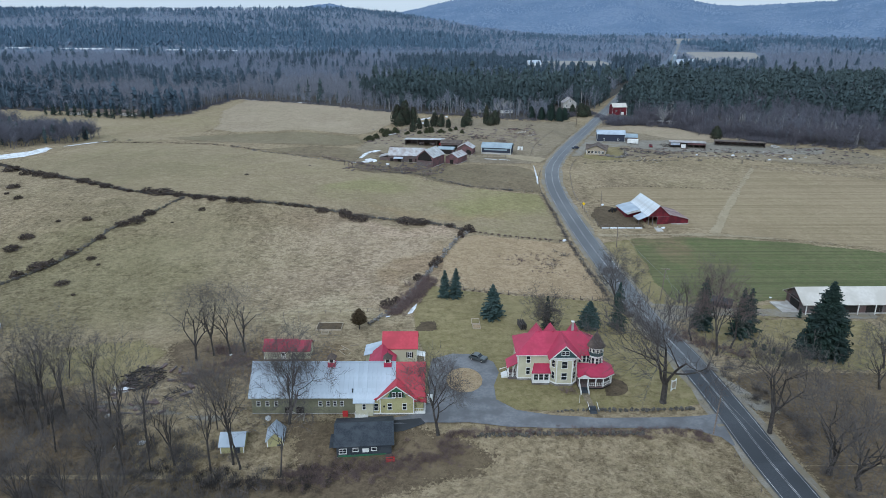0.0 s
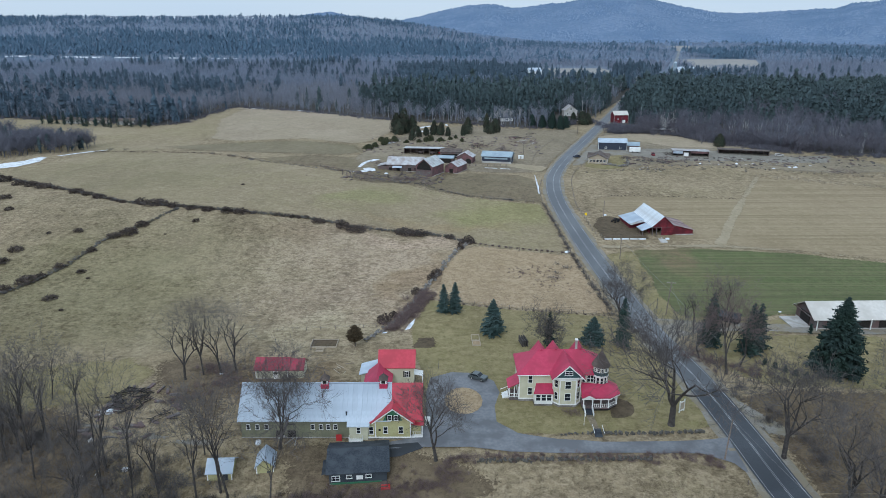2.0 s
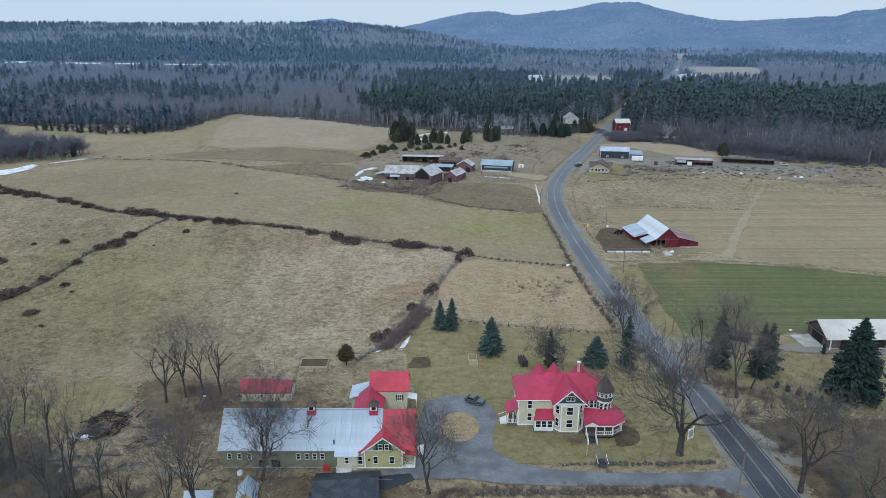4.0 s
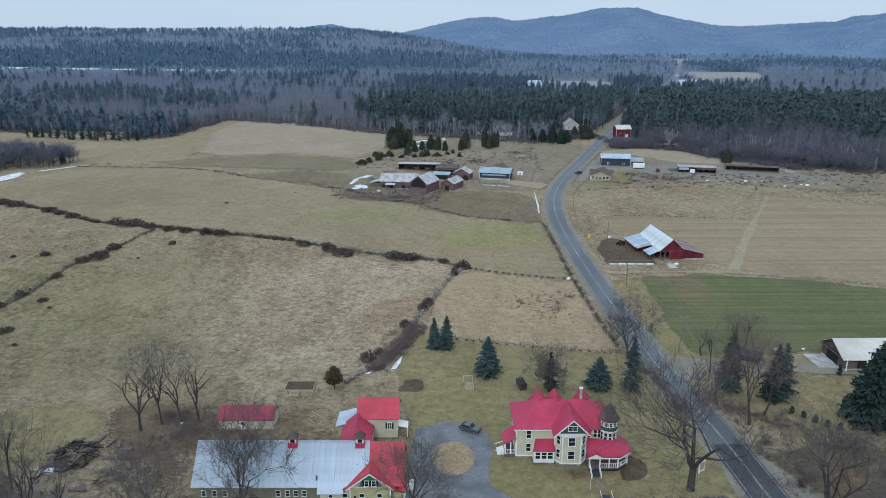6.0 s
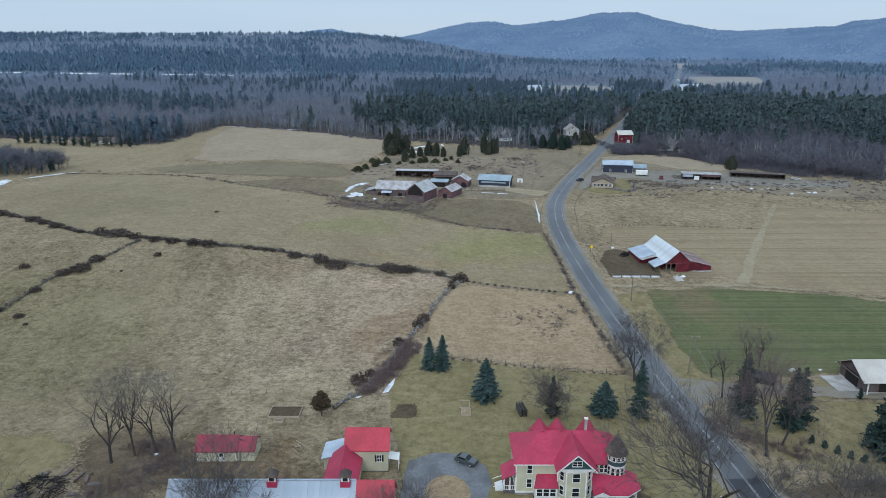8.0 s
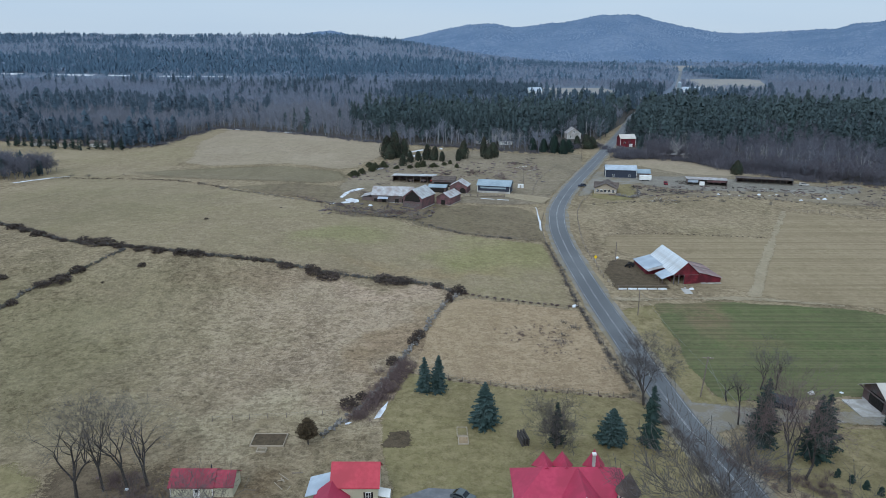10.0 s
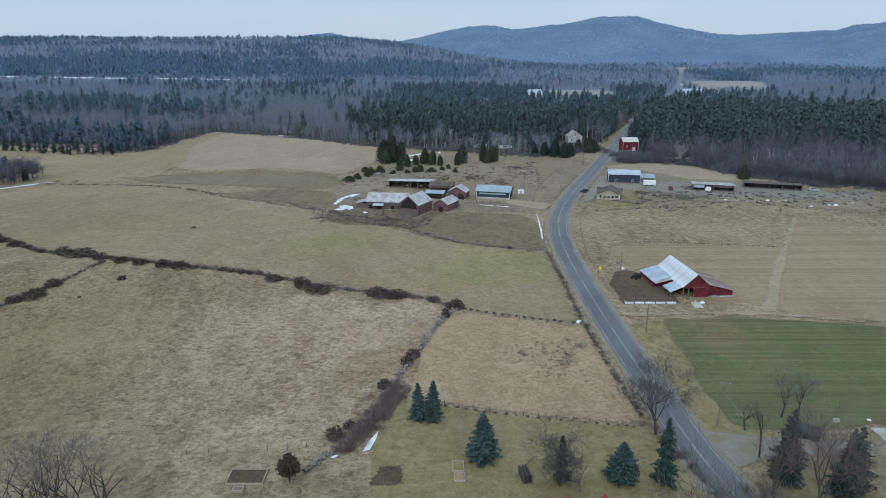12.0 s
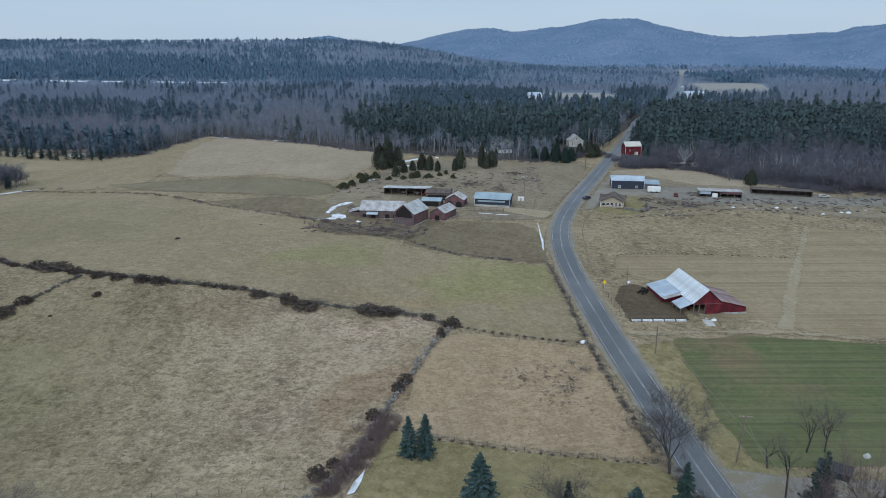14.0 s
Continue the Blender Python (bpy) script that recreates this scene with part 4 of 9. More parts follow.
def birch_template(rr):
    """Two or three pale leaning stems from one foot, with a few upper limbs."""
    v, t = [], []
    for i in range(rr.randint(1, 3)):
        a, lean = rr.uniform(0, 6.283), rr.uniform(0.02, 0.2)
        p = np.array([math.cos(a) * 0.02, math.sin(a) * 0.02, -0.02])
        q = np.array([math.cos(a) * lean, math.sin(a) * lean, rr.uniform(0.75, 1.0)])
        for g, h, r in [(p, q, 0.0125)] + [(p + (q - p) * f, p + (q - p) * f + np.array([rr.uniform(-0.12, 0.12), rr.uniform(-0.12, 0.12), rr.uniform(0.15, 0.3)]), 0.007) for f in (0.45, 0.6, 0.75)]:
            for b in (0.0, 1.57):
                s = np.array([math.cos(b), math.sin(b), 0]) * r
                k = len(v)
                v += [g - s, g + s, h]
                t.append((k, k + 1, k + 2))
    return np.array(v), np.array(t)


def bare_template(rr, boughs=26, w=0.24, thin=0.011):
    v, t = [], []

    def sliver(p, q, r):
        d = q - p
        s = unit(np.cross(d, [rr.uniform(-1, 1), rr.uniform(-1, 1), rr.uniform(-0.3, 0.3)])) * r
        k = len(v)
        v.extend((p - s, p + s, q))
        t.append((k, k + 1, k + 2))

    z = np.array([0, 0, 1.0])
    for a in (0, 2.1, 4.2):
        s = np.array([math.cos(a), math.sin(a), 0]) * 0.014
        k = len(v)
        v.extend((s, np.array([-s[1], s[0], 0]), np.array([rr.uniform(-0.02, 0.02), rr.uniform(-0.02, 0.02), 0.95])))
        t.append((k, k + 1, k + 2))
    for i in range(boughs):
        h = rr.uniform(0.25, 0.85)
        a = rr.uniform(0, 6.283)
        L = w * rr.uniform(0.5, 1.1) * (1.15 - 0.7 * abs(h - 0.5))
        p = z * h
        q = p + np.array([math.cos(a) * L, math.sin(a) * L, L * rr.uniform(0.5, 1.4)])
        sliver(p, q, thin)
        for j in range(2):
            m = p + (q - p) * rr.uniform(0.35, 0.9)
            b = rr.uniform(0, 6.283)
            sliver(m, m + np.array([math.cos(b), math.sin(b), rr.uniform(0.2, 1.4)]) * L * 0.55, thin * 0.8)
    return np.array(v), np.array(t)


def scatter(name, templates, places, material_, label, seed=3):
    """places: x, y, height, width factor of each tree. All in one mesh."""
    rr = random.Random(seed)
    V, T, k = [], [], 0
    for x, y, tall, wide in places:
        v, t = templates[rr.randrange(len(templates))]
        a = rr.uniform(0, 6.283)
        c, s = math.cos(a) * tall * wide, math.sin(a) * tall * wide
        V.append(np.stack([x + v[:, 0] * c - v[:, 1] * s, y + v[:, 0] * s + v[:, 1] * c, height(x, y) + v[:, 2] * tall], 1))
        T.append(t + k)
        k += len(v)
    me = tri_mesh(name, np.concatenate(V), np.concatenate(T), material_)
    return solid(name, me, None, label, "woods", kind="stuff")


def at_x(line, y):
    """The x of a line of points at a given y."""
    for (x0, y0), (x1, y1) in zip(line, line[1:]):
        if y0 <= y <= y1:
            return x0 + (x1 - x0) * (y - y0) / (y1 - y0 + 1e-9)
    return line[-1][0]


def at_y(line, x):
    for (x0, y0), (x1, y1) in zip(line, line[1:]):
        if x0 <= x <= x1:
            return y0 + (y1 - y0) * (x - x0) / (x1 - x0 + 1e-9)
    return line[-1][1] if x > line[-1][0] else line[0][1]


EDGE_WEST = [(-1800, 600), (-420, 575), (-304, 549), (-250, 528), (-222, 520), (-208, 528), (-203, 560), (-200, 600), (-196, 640), (-177, 632), (-124, 604), (-74, 568), (-41, 545), (-20, 537), (10, 528), (47, 508), (66, 502), (84, 520), (92, 534), (112, 545)]
EDGE_EAST = [(108, 540), (125, 512), (140, 492), (152, 480), (169, 462), (185, 436), (200, 418), (226, 402), (300, 385), (420, 366), (1800, 300)]
CLEARINGS = [(118, 180, 985, 1110), (345, 445, 1040, 1190), (84, 122, 495, 580), (122, 146, 510, 548), (330, 425, 1120, 1190)]


def inside(poly, x, y):
    """Whether a point lies in a polygon."""
    odd = False
    for (x0, y0), (x1, y1) in zip(poly, poly[1:] + poly[:1]):
        if (y0 > y) != (y1 > y) and x < x0 + (x1 - x0) * (y - y0) / (y1 - y0):
            odd = not odd
    return odd


FAR_FIELDS = [[(150, 960), (255, 950), (290, 1020), (295, 1320), (165, 1320)], [(440, 1220), (560, 1215), (725, 1640), (720, 1690), (560, 1690)], [(715, 2160), (830, 2160), (890, 2590), (800, 2590)]]


def wooded(x, y):
    if abs(x - at_x(ROAD, y)) < 9:
        return False
    west = x < at_x(ROAD, y)
    if y < at_y(EDGE_WEST if west else EDGE_EAST, x):
        return False
    return not any(a < x < b and c < y < d for a, b, c, d in CLEARINGS) and not any(inside(p, x, y) for p in FAR_FIELDS + [SNOWY_STRIP])


SNOWY_STRIP = [(-1060, 1672), (-980, 1662), (-760, 1632), (-600, 1618), (-430, 1600), (-420, 1612), (-600, 1640), (-760, 1658), (-980, 1694), (-1060, 1702)]


def conifer_share(x, y, west, depth):
    """How much of the woods is evergreen at a place: groves, belts and leafless stands."""
    n = noise.noise(Vector((x * 0.006, y * 0.004, 3.1))) + 0.6 * noise.noise(Vector((x * 0.022, y * 0.014, 7.7)))
    wide = noise.noise(Vector((x * 0.0022, y * 0.0035, 5.3)))
    if y > 2050:
        return 0.3 + 1.3 * wide + 0.5 * n
    if not west:
        if y < 830 - 0.08 * (x - 250):
            return 0.95 * ss(44, 105, depth + 0.16 * max(0, 200 - x) + 0.3 * max(0, x - 270)) + 1.05 * n - 0.06
        if 655 < x < 790 and y > 1700:
            return 0.95
        return 0.16 + 1.0 * wide + 0.9 * n
    belt = ss(1590, 1660, y) * ss(160, 20, x)
    verge = ss(75, 40, at_x(ROAD, y) - x) * ss(800, 740, y)
    grove = ss(-100, -45, x + 30 * n) * ss(1290, 1200, y) * ss(16, 50, depth) * (1 - 0.7 * ss(150, 260, x - 0.12 * y)) * (1 - 0.7 * verge)
    clump = ss(-195, -215, x) * (0.46 * ss(80, 30, depth) + 0.05)
    return 0.02 + 0.78 * belt + 0.8 * grove + clump + (0.25 + 0.3 * grove + 0.4 * ss(-210, -240, x) * (1 - belt)) * n


def build_woods():
    rr = random.Random(11)
    con, bare, birch = [], [], []
    y = 360.0
    while y < 3250:
        step = 6.0 + max(0, y - 620) * 0.0066
        half = 0.70 * y + 50
        x = -half
        while x < half:
            px, py = x + rr.uniform(-0.5, 0.5) * step, y + rr.uniform(-0.5, 0.5) * step
            x += step
            if not wooded(px, py):
                continue
            west = px < at_x(ROAD, py)
            depth = py - at_y(EDGE_WEST if west else EDGE_EAST, px)
            edge = depth < 14
            low = 0.5 if -1200 < px < -380 and 1480 < py < 1690 else 1.0
            if rr.random() < conifer_share(px, py, west, depth):
                tall = rr.uniform(9, 19) * (0.7 if edge else 1) * low * (1.45 if rr.random() < 0.06 else 1.12)
                con.append((px, py, tall, rr.uniform(0.8, 1.4) * (1 + 0.35 * ss(900, 2200, py))))
            else:
                tall = rr.uniform(9, 14.5) * (0.75 if edge else 1) * low
                pale = (0.2 if depth < 60 else 0.07 if depth < 400 else 0.02) * (1.6 if not west or px > -70 else 0.6)
                (birch if rr.random() < pale and depth > 6 else bare).append((px, py, tall, rr.uniform(0.85, 1.3) * (1 + 0.6 * ss(900, 2200, py))))
        y += step * 0.9
    rt = random.Random(5)
    east = [p for p in bare if p[1] < 800 and p[0] > at_x(ROAD, p[1])]
    near = [p for p in bare if p[1] < 800 and p[0] <= at_x(ROAD, p[1])]
    scatter("bare_woods", [bare_template(rt, 30, 0.25, 0.008) for _ in range(9)], near, M["woods"], "leafless woods along the fields, tinted grey-blue for haze", 1)
    scatter("bare_woods", [bare_template(rt, 30, 0.28, 0.009) for _ in range(7)], east, M["darkwoods"], "dark leafless woods behind the yard", 8)
    # materials change by distance zone; their colours hold the haze
    scatter("valley_bare_woods", [bare_template(rt, 10, 0.26, 0.02) for _ in range(9)], [p for p in bare if 800 <= p[1] < 1450], M["mid_woods"], "leafless woods down the valley, tinted blue-grey for haze", 12)
    scatter("distant_bare_woods", [bare_template(rt, 5, 0.3, 0.04) for _ in range(7)], [p for p in bare if p[1] >= 1450], M["far_woods"], "leafless woods far across the valley, paled blue for haze", 2)
    scatter("birch_trees", [birch_template(rt) for _ in range(12)], birch, M["birch"], "pale birch stems among the woods", 3)
    # broad pines east of the road and behind the old farm, slim spruces elsewhere
    pines = [p for p in con if p[1] < 860 and (p[0] > at_x(ROAD, p[1]) or (p[0] > -90 and rr.random() < 0.6))]
    chosen = set(pines)
    slim = [p for p in con if p not in chosen]
    front = [p for p in pines if p[1] < 640 and p[0] < 420]
    chosen = set(front)
    scatter("pine_woods", [pine_template(rt, 230, 0.030, 0.23, 0.16) for _ in range(10)], front, M["pine"], "dark green pines in the woods", 4)
    scatter("pine_woods", [pine_template(rt, 84, 0.046, 0.23, 0.2, 0.6) for _ in range(9)], [p for p in pines if p not in chosen], M["pine"], "dark green pines deeper in the woods", 14)
    scatter("spruce_woods", [conifer_template(rt, 11, 9, rt.uniform(0.15, 0.24)) for _ in range(6)] + [pine_template(rt, 130, 0.036, 0.21, 0.12) for _ in range(4)], [p for p in slim if p[1] < 760 and p[0] > -150], M["pine"], "dark green spruces in the woods", 5)
    # the conifers below take haze-tinted colours, bluer from zone to zone
    scatter("spruce_woods", [conifer_template(rt, 11, 10, rt.uniform(0.2, 0.28)) for _ in range(4)] + [pine_template(rt, 170, 0.034, 0.24, 0.06, 0.6) for _ in range(8)], [p for p in slim if p[1] < 760 and p[0] <= -150], M["mid_pine"], "dark conifers of the western woods, tinted blue for haze", 16)
    scatter("valley_conifers", [conifer_template(rt, 7, 7, rt.uniform(0.2, 0.28)) for _ in range(4)] + [pine_template(rt, 44, 0.055, 0.22, 0.08, 0.75) for _ in range(7)], [p for p in slim if 760 <= p[1] < 1450], M["mid_pine"], "conifers down the valley, green tinted blue for haze", 7)
    scatter("distant_conifers", [conifer_template(rt, 4, 5, rt.uniform(0.2, 0.3)) for _ in range(9)], [p for p in slim if p[1] >= 1450], M["far_pine"], "conifers far across the valley, tinted blue for haze", 6)
    shrubs = []
    for k in range(420):
        px = rr.uniform(128, 420)
        py = at_y(EDGE_EAST, px) + rr.uniform(-7, 34)
        if wooded(px, py + 8):
            shrubs.append((px, py, rr.uniform(4.5, 9), rr.uniform(1.0, 1.6)))
    scatter("edge_shrubs", [bare_template(rt, 60, 0.42, 0.009) for _ in range(6)], shrubs, M["edge"], "rounded grey bare shrubs at the edge of the woods", 15)
    # floor of the woods: near part darkened for shade, far part tinted for haze
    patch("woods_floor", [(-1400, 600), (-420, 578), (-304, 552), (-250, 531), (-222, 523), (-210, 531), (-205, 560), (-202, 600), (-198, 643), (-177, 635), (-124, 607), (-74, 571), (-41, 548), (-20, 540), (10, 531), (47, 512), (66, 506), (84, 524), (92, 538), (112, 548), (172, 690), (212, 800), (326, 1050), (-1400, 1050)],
          M["woodsfloor"], "floor of the woods, darkened to stand for shade", 0.1, 0, 40)
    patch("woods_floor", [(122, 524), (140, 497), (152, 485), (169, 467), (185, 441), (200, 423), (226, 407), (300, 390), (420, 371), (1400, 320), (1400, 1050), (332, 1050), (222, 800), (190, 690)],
          M["woodsfloor"], "floor of the woods, darkened to stand for shade", 0.1, 0, 40)
    patch("distant_woods_floor", [(-1400, 1050), (326, 1050), (455, 1400), (808, 2400), (1100, 3300), (-3000, 3300), (-3000, 1400)], M["hazy_floor"], "floor of the distant woods, tinted blue for haze", 0.1, 0, 40)
    patch("distant_woods_floor", [(326, 1050), (1400, 1050), (3000, 1400), (3000, 3300), (1100, 3300), (808, 2400), (455, 1400)], M["hazy_floor"], "floor of the distant woods, tinted blue for haze", 0.1, 0, 40)
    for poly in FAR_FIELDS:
        patch("far_field", poly, M["far_hay"], "field in a far clearing, paled for haze", 0.6, 0, 40)
    for x0, x1 in ((-1040, -990), (-900, -800), (-770, -700), (-640, -470)):
        front, back = ([(x, at_y(side, x)) for x in (x0, x1)] for side in (SNOWY_STRIP[:5], SNOWY_STRIP[:4:-1]))
        patch("snowy_clearing", front + back[::-1], M["snow"], "snowy clearing among the far woods", 0.7, 3.0, 40)



build_woods()


# ---- hills on the horizon ----
def hill(name, profile, r0, r1, peak, material_, label, trees=False):
    """A wooded hill range: profile gives bearing in degrees and height, the crest at a distance of peak."""
    az = [profile[0][0] + i * 0.2 for i in range(int((profile[-1][0] - profile[0][0]) / 0.2) + 1)]
    rad = [r0 + (r1 - r0) * i / 18 for i in range(19)]
    v, f = [], []
    for a in az:
        h = at_y(profile, a)
        for r in rad:
            k = ss(r0, peak, r) if r < peak else ss(r1 + 500, peak, r)
            x, y = r * math.sin(radians(a)), r * math.cos(radians(a))
            n = noise.fractal(Vector((x * 0.0035, y * 0.0035, 1.3)), 0.9, 2.1, 5)
            fine = noise.noise(Vector((x * 0.021, y * 0.021, 4.0))) + noise.noise(Vector((x * 0.05, y * 0.05, 9.0)))
            v.append((x, y, h * k * (1 + 0.10 * n * (1 - k * 0.7)) + 5.0 * fine - 3))
    w = len(rad)
    f = [(i * w + j, (i + 1) * w + j, (i + 1) * w + j + 1, i * w + j + 1) for i in range(len(az) - 1) for j in range(w - 1)]
    me = bpy.data.meshes.new(name)
    me.from_pydata(v, [], f)
    me.materials.append(material_)
    me.polygons.foreach_set("use_smooth", [True] * len(f))
    hill_ob = solid(name, me, None, label, "hill", kind="structure")
    if not trees:
        return hill_ob
    rr = random.Random(len(v))
    V, T = [], []
    for k in range(len(az) * 150):
        i, j = rr.randrange(len(az) - 1), rr.randrange(w - 1)
        p, q, s = np.array(v[i * w + j]), np.array(v[(i + 1) * w + j]), np.array(v[i * w + j + 1])
        c = p + (q - p) * rr.random() + (s - p) * rr.random()
        tall, wide, n = rr.uniform(1, 6), rr.uniform(6, 11), len(V)
        for m in range(3):
            V.append(c + np.array([math.cos(2.1 * m + k) * wide, math.sin(2.1 * m + k) * wide, -6.0]))
        V.append(c + np.array([rr.uniform(-1, 1), rr.uniform(-1, 1), tall]))
        T += [(n, n + 1, n + 3), (n + 1, n + 2, n + 3), (n + 2, n, n + 3)]
    solid("hillside_trees", tri_mesh("hillside_trees", np.array(V), np.array(T), M["hill_trees"], True), None, "woods on the slope, tinted blue-grey for haze", "woods", kind="stuff")
    return hill_ob


# hill colours hold the haze: blue on the slopes, paler on the farthest
M["hillside"] = material("haze_blue_hillside", (0.135, 0.19, 0.28), (0.18, 0.235, 0.325), 1.0, 0.055, 0.006, (0.12, 0.175, 0.265), bump=0.8, gloss=0.0)
M["hill_trees"] = material("haze_blue_hill_woods", (0.158, 0.216, 0.308), (0.196, 0.256, 0.350), 1.0, 0.012, 0.0035, (0.138, 0.200, 0.292), bump=0, gloss=0.0)
M["hazy_far_hill"] = material("hazy_far_hill", (0.25, 0.3, 0.36), (0.28, 0.33, 0.39), 1.0, 0.01, 0.002, bump=0.2, gloss=0.0)
hill("wooded_hill", [(-6.3, 100), (-4.1, 125), (-1.9, 155), (0.4, 194), (2.1, 212), (4.1, 221), (5.5, 199), (7.9, 216), (10.0, 233), (12.2, 261), (14.9, 264), (16.3, 234), (18.0, 206), (20.4, 173), (22.4, 160), (25.7, 174), (28.5, 181), (29.8, 206), (31.3, 214), (35.4, 217), (44, 160)], 2500, 4500, 4000, M["hillside"], "wooded hills along the horizon, tinted blue for haze", True)
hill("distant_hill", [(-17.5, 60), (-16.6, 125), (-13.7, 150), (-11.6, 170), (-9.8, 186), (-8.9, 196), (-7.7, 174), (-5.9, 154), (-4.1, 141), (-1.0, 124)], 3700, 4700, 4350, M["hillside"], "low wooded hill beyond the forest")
hill("farthest_hill", [(-9, 60), (-8.1, 135), (-6.3, 163), (-5.5, 160), (-4.1, 149), (-2.3, 128)], 4500, 4850, 4700, M["hazy_far_hill"], "farthest hill, paled to imitate haze")


# ---- buildings ----
CACHE = {}


def shared(key, make):
    if key not in CACHE:
        CACHE[key] = make()
    return CACHE[key]


def window(parent, x, y, z, w, h, turn=0.0, shutters=None, bars=1, trim="white", name="window"):
    """A sash window on a wall face: frame, sill, panes, and shutters where it has them. It faces -y before its turn."""
    t = 0.085

    def frame_():
        mb = MB()
        for a, b in ((-w / 2 - t, -w / 2), (w / 2, w / 2 + t)):
            mb.box(a, b, -0.07, 0.03, -0.0, h)
        mb.box(-w / 2 - t, w / 2 + t, -0.08, 0.03, h, h + t * 1.2)
        for i in range(1, bars):
            mb.box(-w / 2 + w * i / bars - 0.04, -w / 2 + w * i / bars + 0.04, -0.06, 0.03, 0, h)
        return mb.box(-w / 2, w / 2, -0.055, 0.03, h * 0.48, h * 0.53).mesh("frame", M[trim])

    ob = part(name, shared(("f", w, h, bars, trim), frame_), None, parent)
    ob.matrix_basis = pose(x, y, z, 0, 0, turn)
    part("sill", shared(("s", w, trim), lambda: MB().box(-w / 2 - t - 0.05, w / 2 + t + 0.05, -0.14, 0.03, -0.1, 0).mesh("sill", M[trim])), None, ob)
    for i, (a, b) in enumerate(((0, 0.48), (0.53, 1))):
        part("pane", shared(("p", w, h, i), lambda: MB().box(-w / 2, w / 2, -0.03, 0.02, h * a, h * b).mesh("pane", M["glass"])), None, ob)
    if shutters:
        sw = min(0.42, w * 0.45)
        for s in (-1, 1):
            part("shutter", shared(("sh", w, h, s, shutters), lambda: MB().box(*sorted((s * (w / 2 + t + 0.02), s * (w / 2 + t + sw))), -0.06, 0.02, -0.02, h + 0.05).mesh("shutter", M[shutters])), None, ob)
    return ob


def gable_walls(mb, x0, x1, y0, y1, z0, eave, peak, along="x"):
    if along == "x":
        m = (y0 + y1) / 2
        v = [(x, *p) for x in (x0, x1) for p in ((y0, z0), (y1, z0), (y1, eave), (m, peak), (y0, eave))]
    else:
        m = (x0 + x1) / 2
        v = [(p[0], y, p[1]) for y in (y1, y0) for p in ((x0, z0), (x1, z0), (x1, eave), (m, peak), (x0, eave))]
    return mb.add(v, [(4, 3, 2, 1, 0), (5, 6, 7, 8, 9)] + [(i, (i + 1) % 5, (i + 1) % 5 + 5, i + 5) for i in range(5)])


def gable_roof(mb, x0, x1, y0, y1, eave, peak, over=0.35, along="x", t=0.14):
    """Two slabs that meet at the ridge, with eaves."""
    if along == "x":
        m = (y0 + y1) / 2
        k = (peak - eave) / (m - y0) * over
        a, b = x0 - over, x1 + over
        mb.slab([(a, y0 - over, eave - k), (b, y0 - over, eave - k), (b, m, peak), (a, m, peak)], t)
        return mb.slab([(a, m, peak), (b, m, peak), (b, y1 + over, eave - k), (a, y1 + over, eave - k)], t)
    m = (x0 + x1) / 2
    k = (peak - eave) / (m - x0) * over
    a, b = y0 - over, y1 + over
    mb.slab([(x0 - over, a, eave - k), (m, a, peak), (m, b, peak), (x0 - over, b, eave - k)], t)
    return mb.slab([(m, a, peak), (x1 + over, a, eave - k), (x1 + over, b, eave - k), (m, b, peak)], t)


def gable(name, x, y, turn, L, W, eave, rise, wall, roof, label, category, along="x", over=0.35, z=None, wins=(), base=0.35, group="", trim="white", seams=0.0):
    """A plain gabled building; x, y: the middle of its front wall, which faces -y before the turn."""
    ob = thing(name, pose(x, y, height(x, y) if z is None else z, 0, 0, turn), label, category, group)
    part("wall", gable_walls(MB(), -L / 2, L / 2, 0, W, -1.5, eave, eave + rise, along), M[wall], ob)
    rf = part("roof", gable_roof(MB(), -L / 2, L / 2, 0, W, eave + 0.17, eave + rise + 0.17, over, along), M[roof], ob)
    if base:
        part("foundation", MB().box(-L / 2 - 0.05, L / 2 + 0.05, -0.05, W + 0.05, -1.6, base - 0.15), M["concrete"], ob)
    for cx in (-L / 2, L / 2) if trim else ():
        part("corner_board", MB().box(cx - 0.09, cx + 0.09, -0.04, 0.1, base - 0.15, eave - 0.12), M[trim], ob)
    for w in wins:
        window(ob, *w)
    return ob


def railing(parent, pts, z, h=0.9, gap=0.35):
    """White porch railing along corner points: two rails and balusters."""
    for (x0, y0), (x1, y1) in zip(pts, pts[1:]):
        for k in (0.15, h):
            part("rail", MB().tube((x0, y0, z + k), (x1, y1, z + k), 0.05, 0.05, 4), M["white"], parent)
        n = max(2, int(math.hypot(x1 - x0, y1 - y0) / gap))
        for i in range(1, n):
            x, y = x0 + (x1 - x0) * i / n, y0 + (y1 - y0) * i / n
            part("baluster", shared(("bal", h), lambda: MB().box(-0.03, 0.03, -0.03, 0.03, 0.15, h).mesh("baluster", M["white"])), None, parent).matrix_basis = pose(x, y, z)


